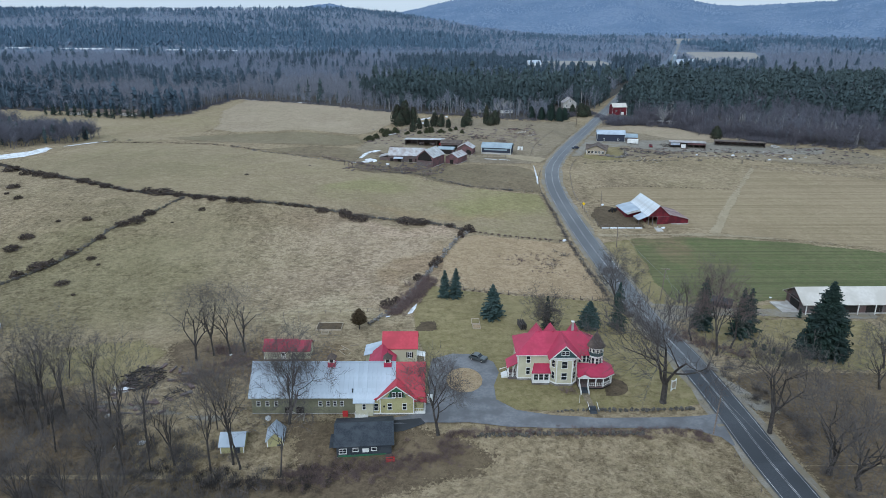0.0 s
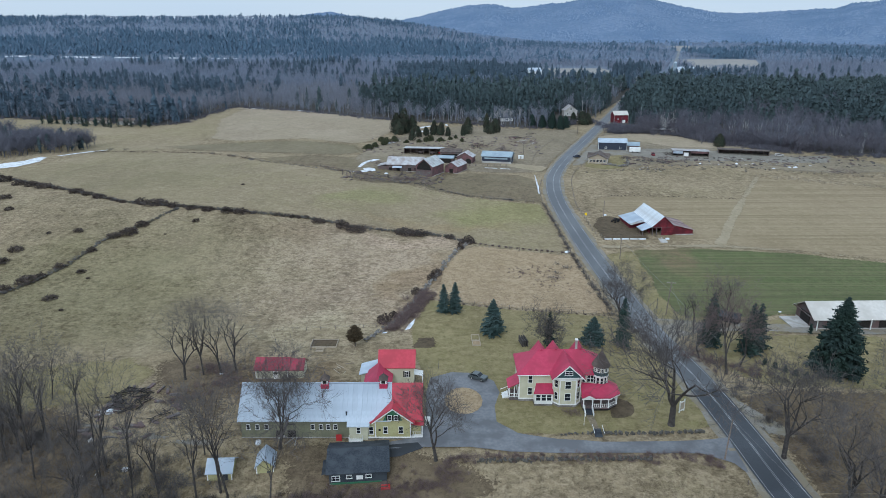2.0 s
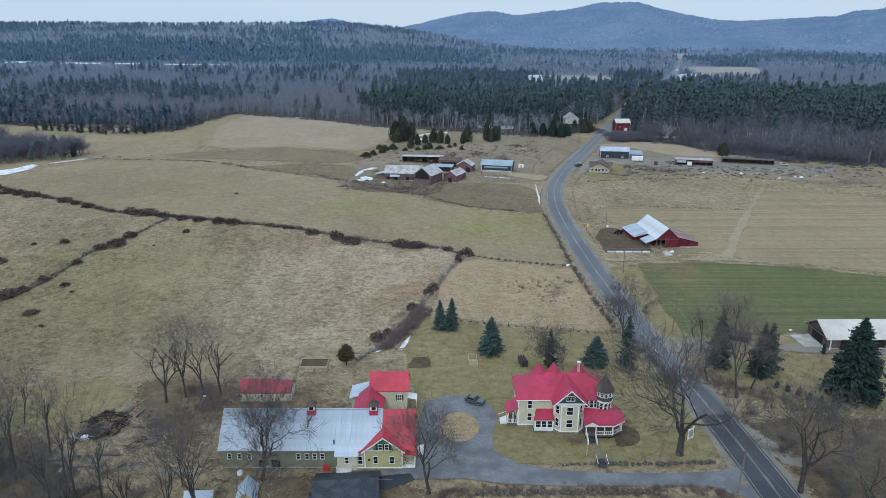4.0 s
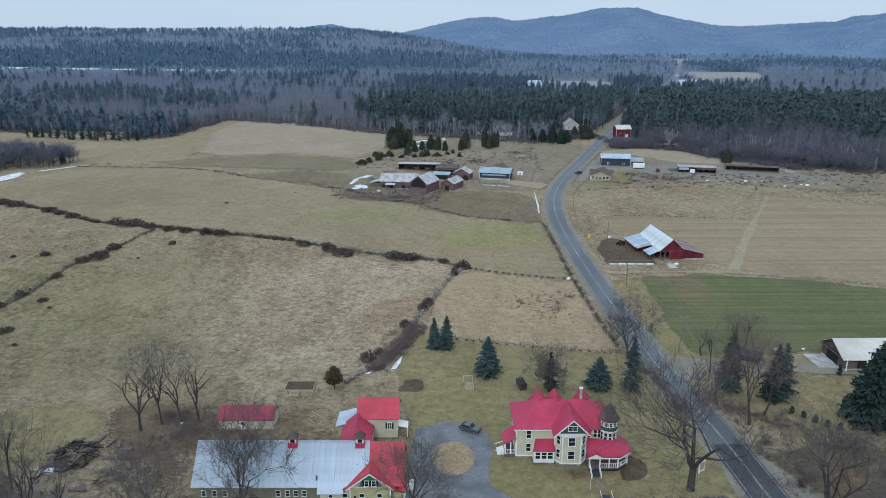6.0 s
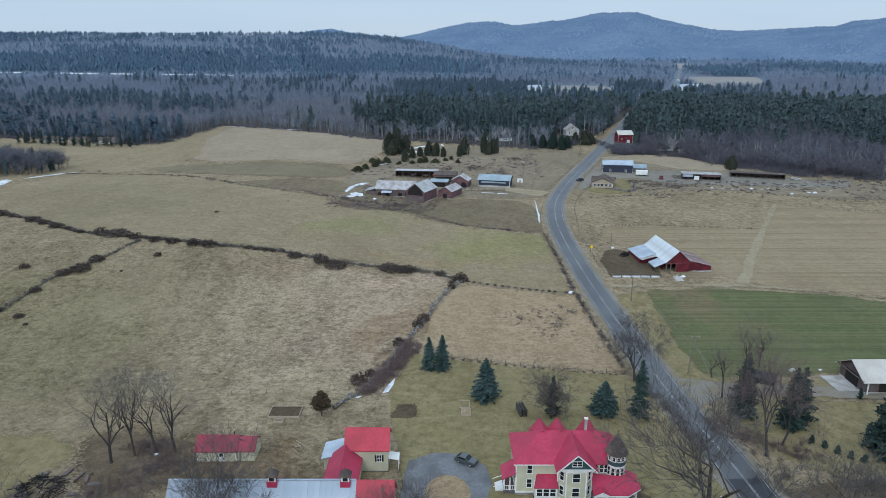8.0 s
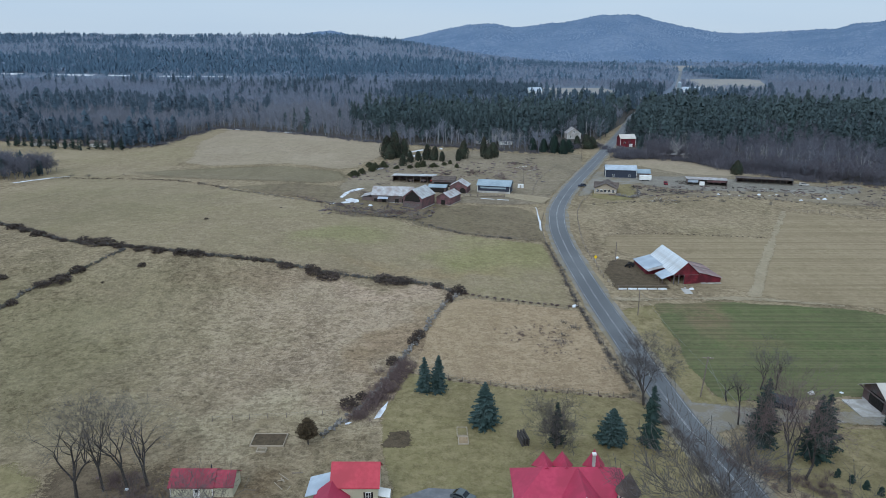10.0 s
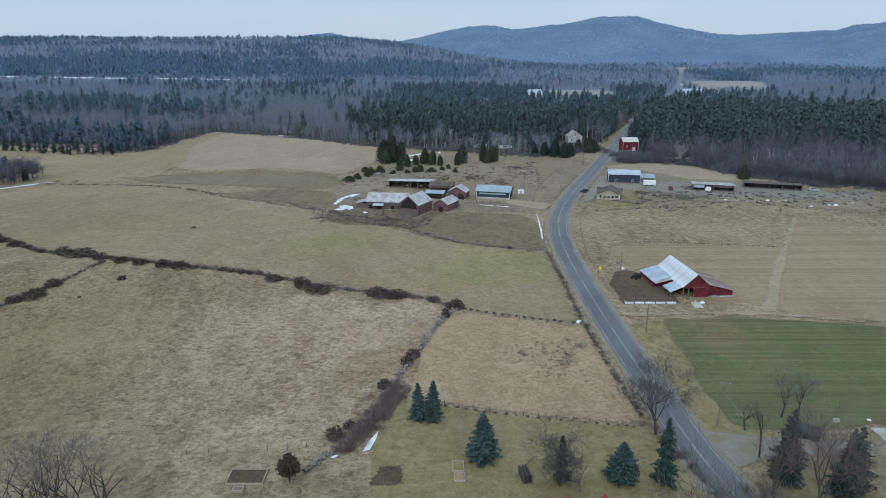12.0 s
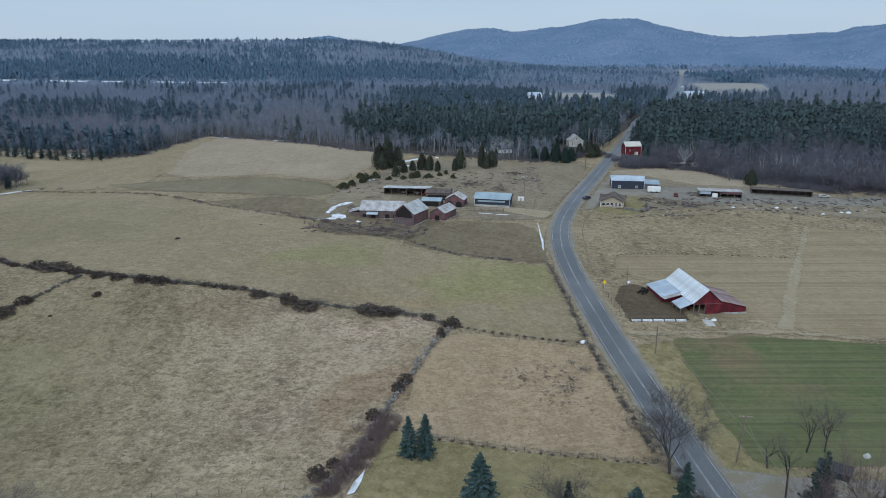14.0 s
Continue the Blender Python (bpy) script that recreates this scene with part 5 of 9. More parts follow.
def farmhouse():
    ob = thing("farmhouse", pose(13.5, 127.5, 0), "large cream Victorian farmhouse with red roofs, turret and white porches", "house")
    wall = MB()
    wall.box(0, 18, 0, 9, -0.5, 6.5)
    part("wall", wall, M["cream"], ob)
    bay = [(7.0, 0.2), (7.0, -1.2), (8.2, -2.6), (11.6, -2.6), (12.8, -1.2), (12.8, 0.2)]
    part("bay_wall", MB().prism(bay, -0.5, 7.1), M["cream"], ob, "cream three-sided bay under the front gable")
    part("gable_wall", MB().add([(7.0, -2.75, 6.95), (12.8, -2.75, 6.95), (9.9, -2.75, 9.75), (7.0, 2, 6.95), (12.8, 2, 6.95), (9.9, 2, 9.75)], [(0, 1, 2), (5, 4, 3), (0, 3, 4, 1), (1, 4, 5, 2), (2, 5, 3, 0)]), M["teal"], ob, "dark teal shingled gable")
    part("foundation", MB().prism([(-0.1, 9.1), (-0.1, -0.1), (6.9, -0.1), (6.9, -1.3), (8.1, -2.72), (11.7, -2.72), (12.92, -1.3), (12.92, -0.1), (18.1, -0.1), (18.1, 9.1)], -1.0, 0.55), M["stone"], ob, "grey stone foundation")
    part("water_table", MB().prism([(-0.13, 9.13), (-0.13, -0.13), (6.87, -0.13), (6.87, -1.33), (8.07, -2.76), (11.73, -2.76), (12.95, -1.33), (12.95, -0.13), (18.13, -0.13), (18.13, 9.13)], 0.55, 0.75), M["white"], ob)
    part("frieze", MB().prism([(-0.06, 9.06), (-0.06, -0.06), (6.96, -0.06), (6.96, -1.24), (8.16, -2.66), (11.64, -2.66), (12.84, -1.24), (12.84, -0.06), (18.06, -0.06), (18.06, 9.06)], 6.2, 6.5), M["white"], ob)
    part("gable_cornice", MB().box(6.75, 13.05, -3.0, -2.6, 6.75, 7.0), M["white"], ob)
    for x, y in ((0, 0), (7.0, -1.2), (8.2, -2.6), (11.6, -2.6), (12.8, -1.2)):
        part("corner_board", MB().box(x - 0.11, x + 0.11, y - 0.08, y + 0.1, 0.75, 6.3), M["white"], ob)
    # roofs
    o, e, r = 0.5, 6.5, 10.0
    hip = MB()
    a, b, c, d = (-o, -o, e), (18 + o, -o, e), (18 + o, 9 + o, e), (-o, 9 + o, e)
    p, q = (4.4, 4.5, r), (14.4, 4.5, r + 0.1)
    for s in ([a, b, q, p], [b, c, q], [c, d, p, q], [d, a, p]):
        hip.slab(s, 0.16)
    part("roof", hip, M["red_roof"], ob, "red metal hip roof")
    part("front_gable_roof", MB().slab([(6.35, -3.25, 6.75), (9.9, -3.25, 10.1), (9.9, 4.4, 10.1), (6.35, 2.6, 6.75)], 0.16).slab([(9.9, -3.25, 10.1), (13.45, -3.25, 6.75), (13.45, 2.6, 6.75), (9.9, 4.4, 10.1)], 0.16), M["red_roof"], ob)
    for gx, gz in ((5.0, 10.2), (8.2, 10.25), (13.6, 10.6)):
        part("rear_gable_roof", MB().slab([(gx - 1.9, 8.8, 7.6), (gx, 8.8, gz), (gx, 4.2, gz), (gx - 0.4, 4.2, 9.9)], 0.14).slab([(gx, 8.8, gz), (gx + 1.9, 8.8, 7.6), (gx + 0.4, 4.2, 9.9), (gx, 4.2, gz)], 0.14), M["red_roof"], ob)
    for s in (-1, 1):
        part("bargeboard", MB().slab([(9.9, -3.32, 10.02), (9.9 + s * 3.5, -3.32, 6.72), (9.9 + s * 3.5, -3.26, 6.72), (9.9, -3.26, 10.02)][::s], 0.3), M["white"], ob)
    part("chimney", MB().box(12.5, 12.95, 5.0, 5.45, 9.6, 11.9), M["concrete"], ob, "slim pale chimney")
    part("chimney_cap", MB().box(12.4, 13.05, 4.9, 5.55, 11.9, 12.1), M["white"], ob)
    part("gutter", MB().box(-0.55, 6.4, -0.62, -0.5, 6.3, 6.42), M["white"], ob)
    # windows
    for z, h in ((1.6, 1.6), (4.4, 1.6)):
        window(ob, 2.3, 0, z, 0.8, h, 0, None)
        window(ob, 9.9, -2.6, z, 1.15, h, 0, None)
        window(ob, 7.6, -1.9, z, 0.75, h, -49)
        window(ob, 12.2, -1.9, z, 0.75, h, 49)
        window(ob, 0, 4.5, z, 0.85, h, -90)
    for x in (13.7, 14.7, 15.5):
        window(ob, x, 0, 4.6, 0.6, 1.5)
    window(ob, 9.9, -2.75, 7.6, 1.5, 0.85, 0, None, 2)
    # enclosed bay porch
    part("sunroom_wall", MB().box(3.1, 6.9, -2.0, 0, 0.4, 3.0), M["white"], ob, "white enclosed sunroom")
    part("sunroom_foundation", MB().box(3.0, 6.9, -2.1, 0, -0.5, 0.4), M["stone"], ob)
    for x in (3.85, 5.0, 6.15):
        window(ob, x, -2.0, 1.25, 0.9, 1.35)
    part("sunroom_roof", MB().slab([(2.8, -2.4, 3.1), (7.0, -2.4, 3.1), (7.0, 0.1, 4.3), (3.6, 0.1, 4.3)], 0.14), M["red_roof"], ob)
    # side porch
    part("side_porch_floor", MB().box(-2.1, 0, 0.3, 4.0, -0.4, 0.7), M["oldwood"], ob)
    part("side_porch_roof", MB().slab([(-2.4, 0.0, 3.1), (0.0, -0.2, 4.5), (0.0, 4.4, 4.5), (-2.4, 4.2, 3.1)], 0.14), M["red_roof"], ob)
    for x, y in ((-2.0, 0.4), (-1.0, 0.4), (-2.0, 3.9), (-0.1, 0.4)):
        part("porch_post", MB().box(x - 0.09, x + 0.09, y - 0.09, y + 0.09, 0.7, 3.2), M["white"], ob)
    railing(ob, [(-0.1, 0.4), (-2.0, 0.4), (-2.0, 3.9)], 0.7)
    for k in range(5):
        part("step", MB().box(-2.5 - 0.32 * k, -2.1 - 0.32 * k, 1.0, 3.4, -0.4, 0.6 - 0.14 * k), M["white"], ob)
    for y in (1.0, 3.4):
        part("stair_rail", MB().tube((-2.1, y, 1.6), (-3.8, y, 0.95), 0.06, 0.06, 4), M["white"], ob)
    # turret
    cx, cy = 17.2, 0.3
    ring = lambda rad, n=16: [(cx + rad * math.cos(6.28318 * i / n), cy + rad * math.sin(6.28318 * i / n)) for i in range(n)]
    turret = part("turret", MB().prism(ring(1.55), 3.0, 8.6), M["cream"], ob, "round turret with teal bands")
    part("band", MB().prism(ring(1.66), 6.5, 7.35), M["teal"], turret)
    part("band", MB().prism(ring(1.7), 8.25, 8.55), M["white"], turret)
    part("band", MB().prism(ring(1.7), 6.2, 6.5), M["white"], turret)
    cone = MB()
    base = ring(2.0, 20)
    cone.add([(x, y, 8.5) for x, y in base] + [(cx, cy, 12.0), (cx, cy, 8.5)], [(i, (i + 1) % 20, 20) for i in range(20)] + [((i + 1) % 20, i, 21) for i in range(20)])
    part("turret_roof", cone, M["brownroof"], turret, "weathered brown conical shingle roof")
    part("finial", MB().tube((cx, cy, 11.9), (cx, cy, 12.7), 0.06, 0.03), M["bark"], turret)
    for i in range(7):
        a = -150 + i * 30
        x, y = cx + 1.53 * math.cos(radians(a)), cy + 1.53 * math.sin(radians(a))
        window(turret, x, y, 4.55, 0.5, 1.5, a + 90)
        window(turret, x, y, 7.4, 0.45, 0.75, a + 90)
    # wraparound porch
    floor_ = [(12.9, 0.0), (12.9, -4.3), (18.2, -4.3), (20.4, -2.6), (20.6, 0.8), (18.0, 1.6), (18.0, 0)]
    part("porch_floor", MB().prism(floor_, 0.55, 0.8), M["oldwood"], ob)
    part("porch_skirt", MB().prism([(13.0, 0.0), (13.0, -4.15), (18.15, -4.15), (20.25, -2.5), (20.45, 0.7), (18.0, 1.5)], -0.4, 0.55), M["black"], ob)
    eave = [(12.5, -4.75), (18.4, -4.75), (20.9, -2.8), (21.1, 1.2), (18.1, 2.2)]
    top = [(12.9, -0.6), (16.2, -1.2), (18.6, -0.9), (18.9, 0.6), (18.0, 1.2)]
    pr = MB()
    for i in range(4):
        pr.slab([(*eave[i], 3.35), (*eave[i + 1], 3.35), (*top[i + 1], 4.8), (*top[i], 4.8)], 0.14)
    part("porch_roof", pr, M["red_roof"], ob, "red metal wraparound porch roof")
    fasc = MB()
    for (x0, y0), (x1, y1) in zip(eave, eave[1:]):
        fasc.slab([(x0, y0, 3.25), (x1, y1, 3.25), (x1 * 0.985 + 0.25, y1 * 0.97, 3.25), (x0 * 0.985 + 0.25, y0 * 0.97, 3.25)], 0.3)
    part("porch_fascia", fasc, M["white"], ob)
    posts = [(13.0, -4.2), (14.9, -4.2), (16.6, -4.2), (18.2, -4.2), (20.3, -2.6), (20.5, 0.7)]
    for x, y in posts:
        part("porch_post", MB().box(x - 0.1, x + 0.1, y - 0.1, y + 0.1, 0.8, 3.3), M["white"], ob)
    railing(ob, posts[1:], 0.8, 0.85)
    part("porch_gable", MB().slab([(12.5, -4.95, 3.4), (13.95, -4.95, 4.15), (13.95, -3.4, 4.15), (12.5, -3.4, 3.4)], 0.1).slab([(13.95, -4.95, 4.15), (15.4, -4.95, 3.4), (15.4, -3.4, 3.4), (13.95, -3.4, 4.15)], 0.1), M["red_roof"], ob)
    part("porch_gable_front", MB().add([(12.7, -4.85, 3.3), (15.2, -4.85, 3.3), (13.95, -4.85, 4.0), (12.7, -4.7, 3.3), (15.2, -4.7, 3.3), (13.95, -4.7, 4.0)], [(0, 1, 2), (5, 4, 3), (1, 4, 5, 2), (2, 5, 3, 0), (0, 3, 4, 1)]), M["white"], ob)
    for k in range(6):
        part("step", MB().box(13.2, 14.7, -4.6 - 0.32 * k, -4.3 - 0.32 * k, -0.4, 0.7 - 0.13 * k), M["slate"], ob)
    for x in (13.1, 14.8):
        part("stair_rail", MB().slab([(x - 0.08, -4.3, 1.6), (x + 0.08, -4.3, 1.6), (x + 0.08, -6.4, 0.75), (x - 0.08, -6.4, 0.75)], 0.7), M["white"], ob)
    part("front_door", MB().box(13.5, 14.5, -0.08, 0.05, 0.8, 2.9), M["white"], ob)
    return ob


farmhouse()


# ---- barn and annex ----
def panelled(parent, x0, x1, low, high, t, material_, width=0.95):
    """Roof sheets with a raised seam, side by side from x0 to x1; low, high: y and z of the eave and the ridge."""
    n = max(1, round((x1 - x0) / width))
    w = (x1 - x0) / n

    def make():
        mb = MB().slab([(0.01, low[0], low[1]), (w - 0.01, low[0], low[1]), (w - 0.01, high[0], high[1]), (0.01, high[0], high[1])] if high[0] > low[0] else
                       [(w - 0.01, low[0], low[1]), (0.01, low[0], low[1]), (0.01, high[0], high[1]), (w - 0.01, high[0], high[1])], t)
        return mb.slab([(0, low[0], low[1] + 0.06), (0.07, low[0], low[1] + 0.06), (0.07, high[0], high[1] + 0.06), (0, high[0], high[1] + 0.06)], 0.07).mesh("roof_sheet", material_)

    for i in range(n):
        ob = part("roof_sheet", shared(("sheet", low, high, t, w, material_.name), make), None, parent)
        ob.matrix_basis = pose(x0 + i * w, 0, 0)


def cupola(parent, x, y, z):
    ob = part("cupola", MB().box(x - 0.62, x + 0.62, y - 0.62, y + 0.62, z - 1.0, z + 1.15), M["white"], parent, "white cupola with a brown pointed roof")
    part("cupola_base", MB().box(x - 0.8, x + 0.8, y - 0.8, y + 0.8, z - 1.2, z + 0.2), M["red_roof"], ob)
    for s, a in ((-1, 0), (1, 180)):
        part("louvre", MB().box(x - 0.38, x + 0.38, *sorted((y + s * 0.66, y + s * 0.6)), z + 0.3, z + 1.0), M["black"], ob)
    for s in (-1, 1):
        part("louvre", MB().box(*sorted((x + s * 0.66, x + s * 0.6)), y - 0.38, y + 0.38, z + 0.3, z + 1.0), M["black"], ob)
    k = 0.95
    part("cupola_roof", MB().add([(x - k, y - k, z + 1.1), (x + k, y - k, z + 1.1), (x + k, y + k, z + 1.1), (x - k, y + k, z + 1.1), (x, y, z + 2.3)], [(0, 1, 4), (1, 2, 4), (2, 3, 4), (3, 0, 4), (3, 2, 1, 0)]), M["brownroof"], ob)
    part("finial", MB().tube((x, y, z + 2.2), (x, y, z + 2.7), 0.05, 0.03, 5), M["bark"], ob)


def long_barn():
    ob = thing("barn", pose(0, 0, 0), "long olive barn with a pale ribbed tin roof and two cupolas", "barn")
    W = MB()
    gable_walls(W, -42.2, -17, 113.7, 123.4, -2.5, 4.2, 8.9)
    part("wall", W, M["olive"], ob)
    part("foundation", MB().box(-42.3, -17, 113.6, 123.5, -3, 0.0), M["stone"], ob)
    part("skirt_board", MB().box(-42.25, -21, 113.62, 113.75, 0.0, 0.14), M["concrete"], ob)
    ridge = (118.55, 9.3)
    panelled(ob, -42.7, -12.9, (113.1, 3.95), ridge, 0.1, M["tin"])
    panelled(ob, -42.7, -12.9, (124.0, 3.95), ridge, 0.1, M["tin"])
    part("ridge_cap", MB().box(-42.7, -12.95, 118.4, 118.7, 9.28, 9.42), M["tin"], ob)
    # solid black box imitating the shade of an open space below the wall
    part("undercroft", MB().box(-35.6, -21.6, 113.5, 113.72, -2.2, 0.0), M["black"], ob, "black panel standing for the shade under the barn wall")
    for x in (-35.6, -32.2, -28.6, -25.2, -21.6):
        part("undercroft_post", MB().box(x - 0.12, x + 0.12, 113.3, 113.5, -2.4, 0.0), M["oldwood"], ob)
    for x in (-40.8, -39.0, -37.2, -28.2, -26.6, -25.2, -23.8):
        window(ob, x, 113.7, 1.9, 0.62, 1.0)
    # black boxes on the closed wall stand for unlit openings
    for x in (-35.5, -33.2):
        part("barn_opening", MB().box(x, x + 1.6, 113.66, 113.8, -0.3, 1.6), M["black"], ob)
    part("door", MB().box(-23.6, -22.5, 112.6, 112.75, -0.9, 1.3), M["door_red"], ob, "faded red board door standing ajar")
    part("vent_pipe", MB().tube((-21.6, 114.0, 3.9), (-21.6, 114.0, 5.6), 0.13, 0.13), M["slate"], ob)
    # forward corner
    part("corner_wall", MB().box(-21, -17.4, 112.9, 116, -2.2, 3.3), M["cream"], ob)
    panelled(ob, -21.4, -17.0, (112.3, 3.25), (115.0, 5.8), 0.1, M["tin"])
    window(ob, -19.2, 112.9, 1.5, 0.6, 1.2)
    part("porch_deck", MB().box(-21, -18.4, 111.6, 112.9, 0.0, 0.2), M["white"], ob)
    for x in (-20.9, -18.5):
        part("deck_post", MB().box(x - 0.07, x + 0.07, 111.65, 111.8, -2.6, 0.1), M["white"], ob)
    railing(ob, [(-21, 112.8), (-21, 111.7), (-18.4, 111.7), (-18.4, 112.8)], 0.2, 0.95, 0.3)
    part("barn_opening", MB().box(-19.6, -18.2, 112.84, 112.95, -2.0, -0.2), M["black"], ob)
    cupola(ob, -26.2, 118.5, 9.2)
    cupola(ob, -14.6, 118.5, 9.2)

    ax = thing("annex", pose(0, 0, 0), "yellow clapboard annex with bright red roofs joined to the barn", "house")
    part("wall", gable_walls(MB(), -16, -9.1, 113.2, 119, -0.3, 4.0, 6.6, "y"), M["yellow"], ax)
    part("wall", gable_walls(MB(), -17, -7.2, 114.2, 123.4, -0.5, 4.2, 8.9), M["yellow"], ax)
    part("foundation", MB().box(-17.5, -9.0, 113.1, 120, -2.2, 0.35), M["stone"], ax)
    part("side_wall", MB().box(-17.5, -16, 113.3, 116, 0.3, 3.6), M["yellow"], ax)
    part("roof", MB().slab([(-12.9, 113.4, 4.05), (-6.8, 113.4, 4.05), (-6.8, 118.55, 9.36), (-12.9, 118.55, 9.36)], 0.12).slab([(-12.9, 118.55, 9.36), (-6.8, 118.55, 9.36), (-6.8, 124, 4.05), (-12.9, 124, 4.05)], 0.12), M["crimson"], ax)
    part("gable_roof", MB().slab([(-16.9, 112.7, 3.75), (-12.55, 112.7, 7.1), (-12.55, 117.2, 7.1), (-16.9, 113.6, 3.75)], 0.14).slab([(-12.55, 112.7, 7.1), (-8.2, 112.7, 3.75), (-8.2, 113.6, 3.75), (-12.55, 117.2, 7.1)], 0.14), M["crimson"], ax)
    part("side_roof", MB().slab([(-17.7, 112.8, 3.6), (-16.2, 112.8, 4.1), (-16.2, 115, 4.6), (-17.7, 115, 4.3)], 0.1), M["crimson"], ax)
    for s in (-1, 1):
        part("bargeboard", MB().slab([(-12.55, 112.62, 6.9), (-12.55 + s * 4.0, 112.62, 3.82), (-12.55 + s * 4.0, 112.7, 3.82), (-12.55, 112.7, 6.9)][::s], 0.25), M["white"], ax)
    part("gable_panel", MB().add([(-14.4, 113.12, 4.1), (-10.7, 113.12, 4.1), (-11.3, 113.12, 5.5), (-12.55, 113.12, 6.4), (-13.8, 113.12, 5.5), (-14.4, 113.2, 4.1), (-10.7, 113.2, 4.1), (-11.3, 113.2, 5.5), (-12.55, 113.2, 6.4), (-13.8, 113.2, 5.5)],
                               [(0, 1, 2, 3, 4)] + [(i, i + 5, (i + 1) % 5 + 5, (i + 1) % 5) for i in range(5)]), M["green_trim"], ax, "dark green gable panel")
    window(ax, -13.1, 113.12, 4.2, 0.65, 1.0, 0, "black")
    window(ax, -11.9, 113.12, 4.2, 0.65, 1.0, 0, "black")
    for x in (-14.0, -11.0):
        window(ax, x, 113.2, 1.3, 0.75, 1.35)
    window(ax, -16.8, 113.3, 1.1, 0.75, 1.5)
    part("porthole", MB().box(-15.35, -14.95, 113.12, 113.22, 1.8, 2.2), M["black"], ax)
    for x in (-15.95, -9.15, -17.45):
        part("corner_board", MB().box(x - 0.09, x + 0.09, 113.1, 113.3, 0.4, 3.9), M["white"], ax)
    part("water_table", MB().box(-17.55, -9.0, 113.05, 113.25, 0.3, 0.5), M["white"], ax)
    # corner porch
    part("porch_roof", MB().slab([(-9.2, 113.2, 3.2), (-6.6, 113.2, 3.0), (-6.6, 117, 3.0), (-9.2, 117, 4.2)], 0.12), M["crimson"], ax)
    part("porch_floor", MB().box(-9.0, -6.8, 113.5, 117, -0.5, 0.4), M["white"], ax)
    part("porch_wall", MB().box(-8.9, -7.2, 114.6, 117.0, 0.4, 3.0), M["teal"], ax)
    for y in (113.6, 115.4):
        part("porch_post", MB().box(-6.95, -6.8, y, y + 0.15, 0.4, 3.0), M["white"], ax)
    railing(ax, [(-9.0, 113.6), (-6.9, 113.6), (-6.9, 116.8)], 0.4)
    part("side_steps", MB().box(-6.5, -5.4, 117.6, 119.2, -0.3, 1.3), M["white"], ax)

    bk = thing("rear_annex", pose(0, 0, 0), "cream rear annex with a red roof and a pale tin lean-to", "house")
    part("wall", gable_walls(MB(), -17.0, -9.3, 134.3, 140.4, -0.5, 4.7, 7.3), M["cream"], bk)
    part("roof", gable_roof(MB(), -17.0, -9.3, 134.3, 140.4, 4.85, 7.45, 0.35), M["crimson"], bk)
    part("foundation", MB().box(-17.05, -9.25, 134.25, 140.45, -1.2, 0.2), M["stone"], bk)
    window(bk, -10.9, 134.3, 2.2, 0.75, 1.3, 0, "black", 2)
    part("link_wall", gable_walls(MB(), -19.8, -14.2, 122, 134.6, -0.5, 3.0, 5.2, "y"), M["cream"], bk)
    part("link_roof", gable_roof(MB(), -19.8, -14.2, 122, 135.0, 3.1, 5.4, 0.3, "y"), M["red_roof"], bk)
    part("lean_to_wall", MB().box(-21.2, -17.0, 134.8, 139.5, -0.5, 2.6), M["cream"], bk)
    part("lean_to_roof", MB().slab([(-21.6, 134.2, 2.75), (-17.0, 134.2, 4.0), (-17.0, 139.8, 4.0), (-21.6, 139.8, 2.75)], 0.12), M["tin"], bk)
    part("entry_roof", MB().slab([(-9.3, 134.6, 2.7), (-7.3, 134.6, 2.3), (-7.3, 137, 2.3), (-9.3, 137, 2.7)], 0.1), M["white"], bk)
    for y in (134.8, 136.8):
        part("entry_post", MB().box(-7.5, -7.38, y - 0.06, y + 0.06, -0.3, 2.3), M["white"], bk)


long_barn()


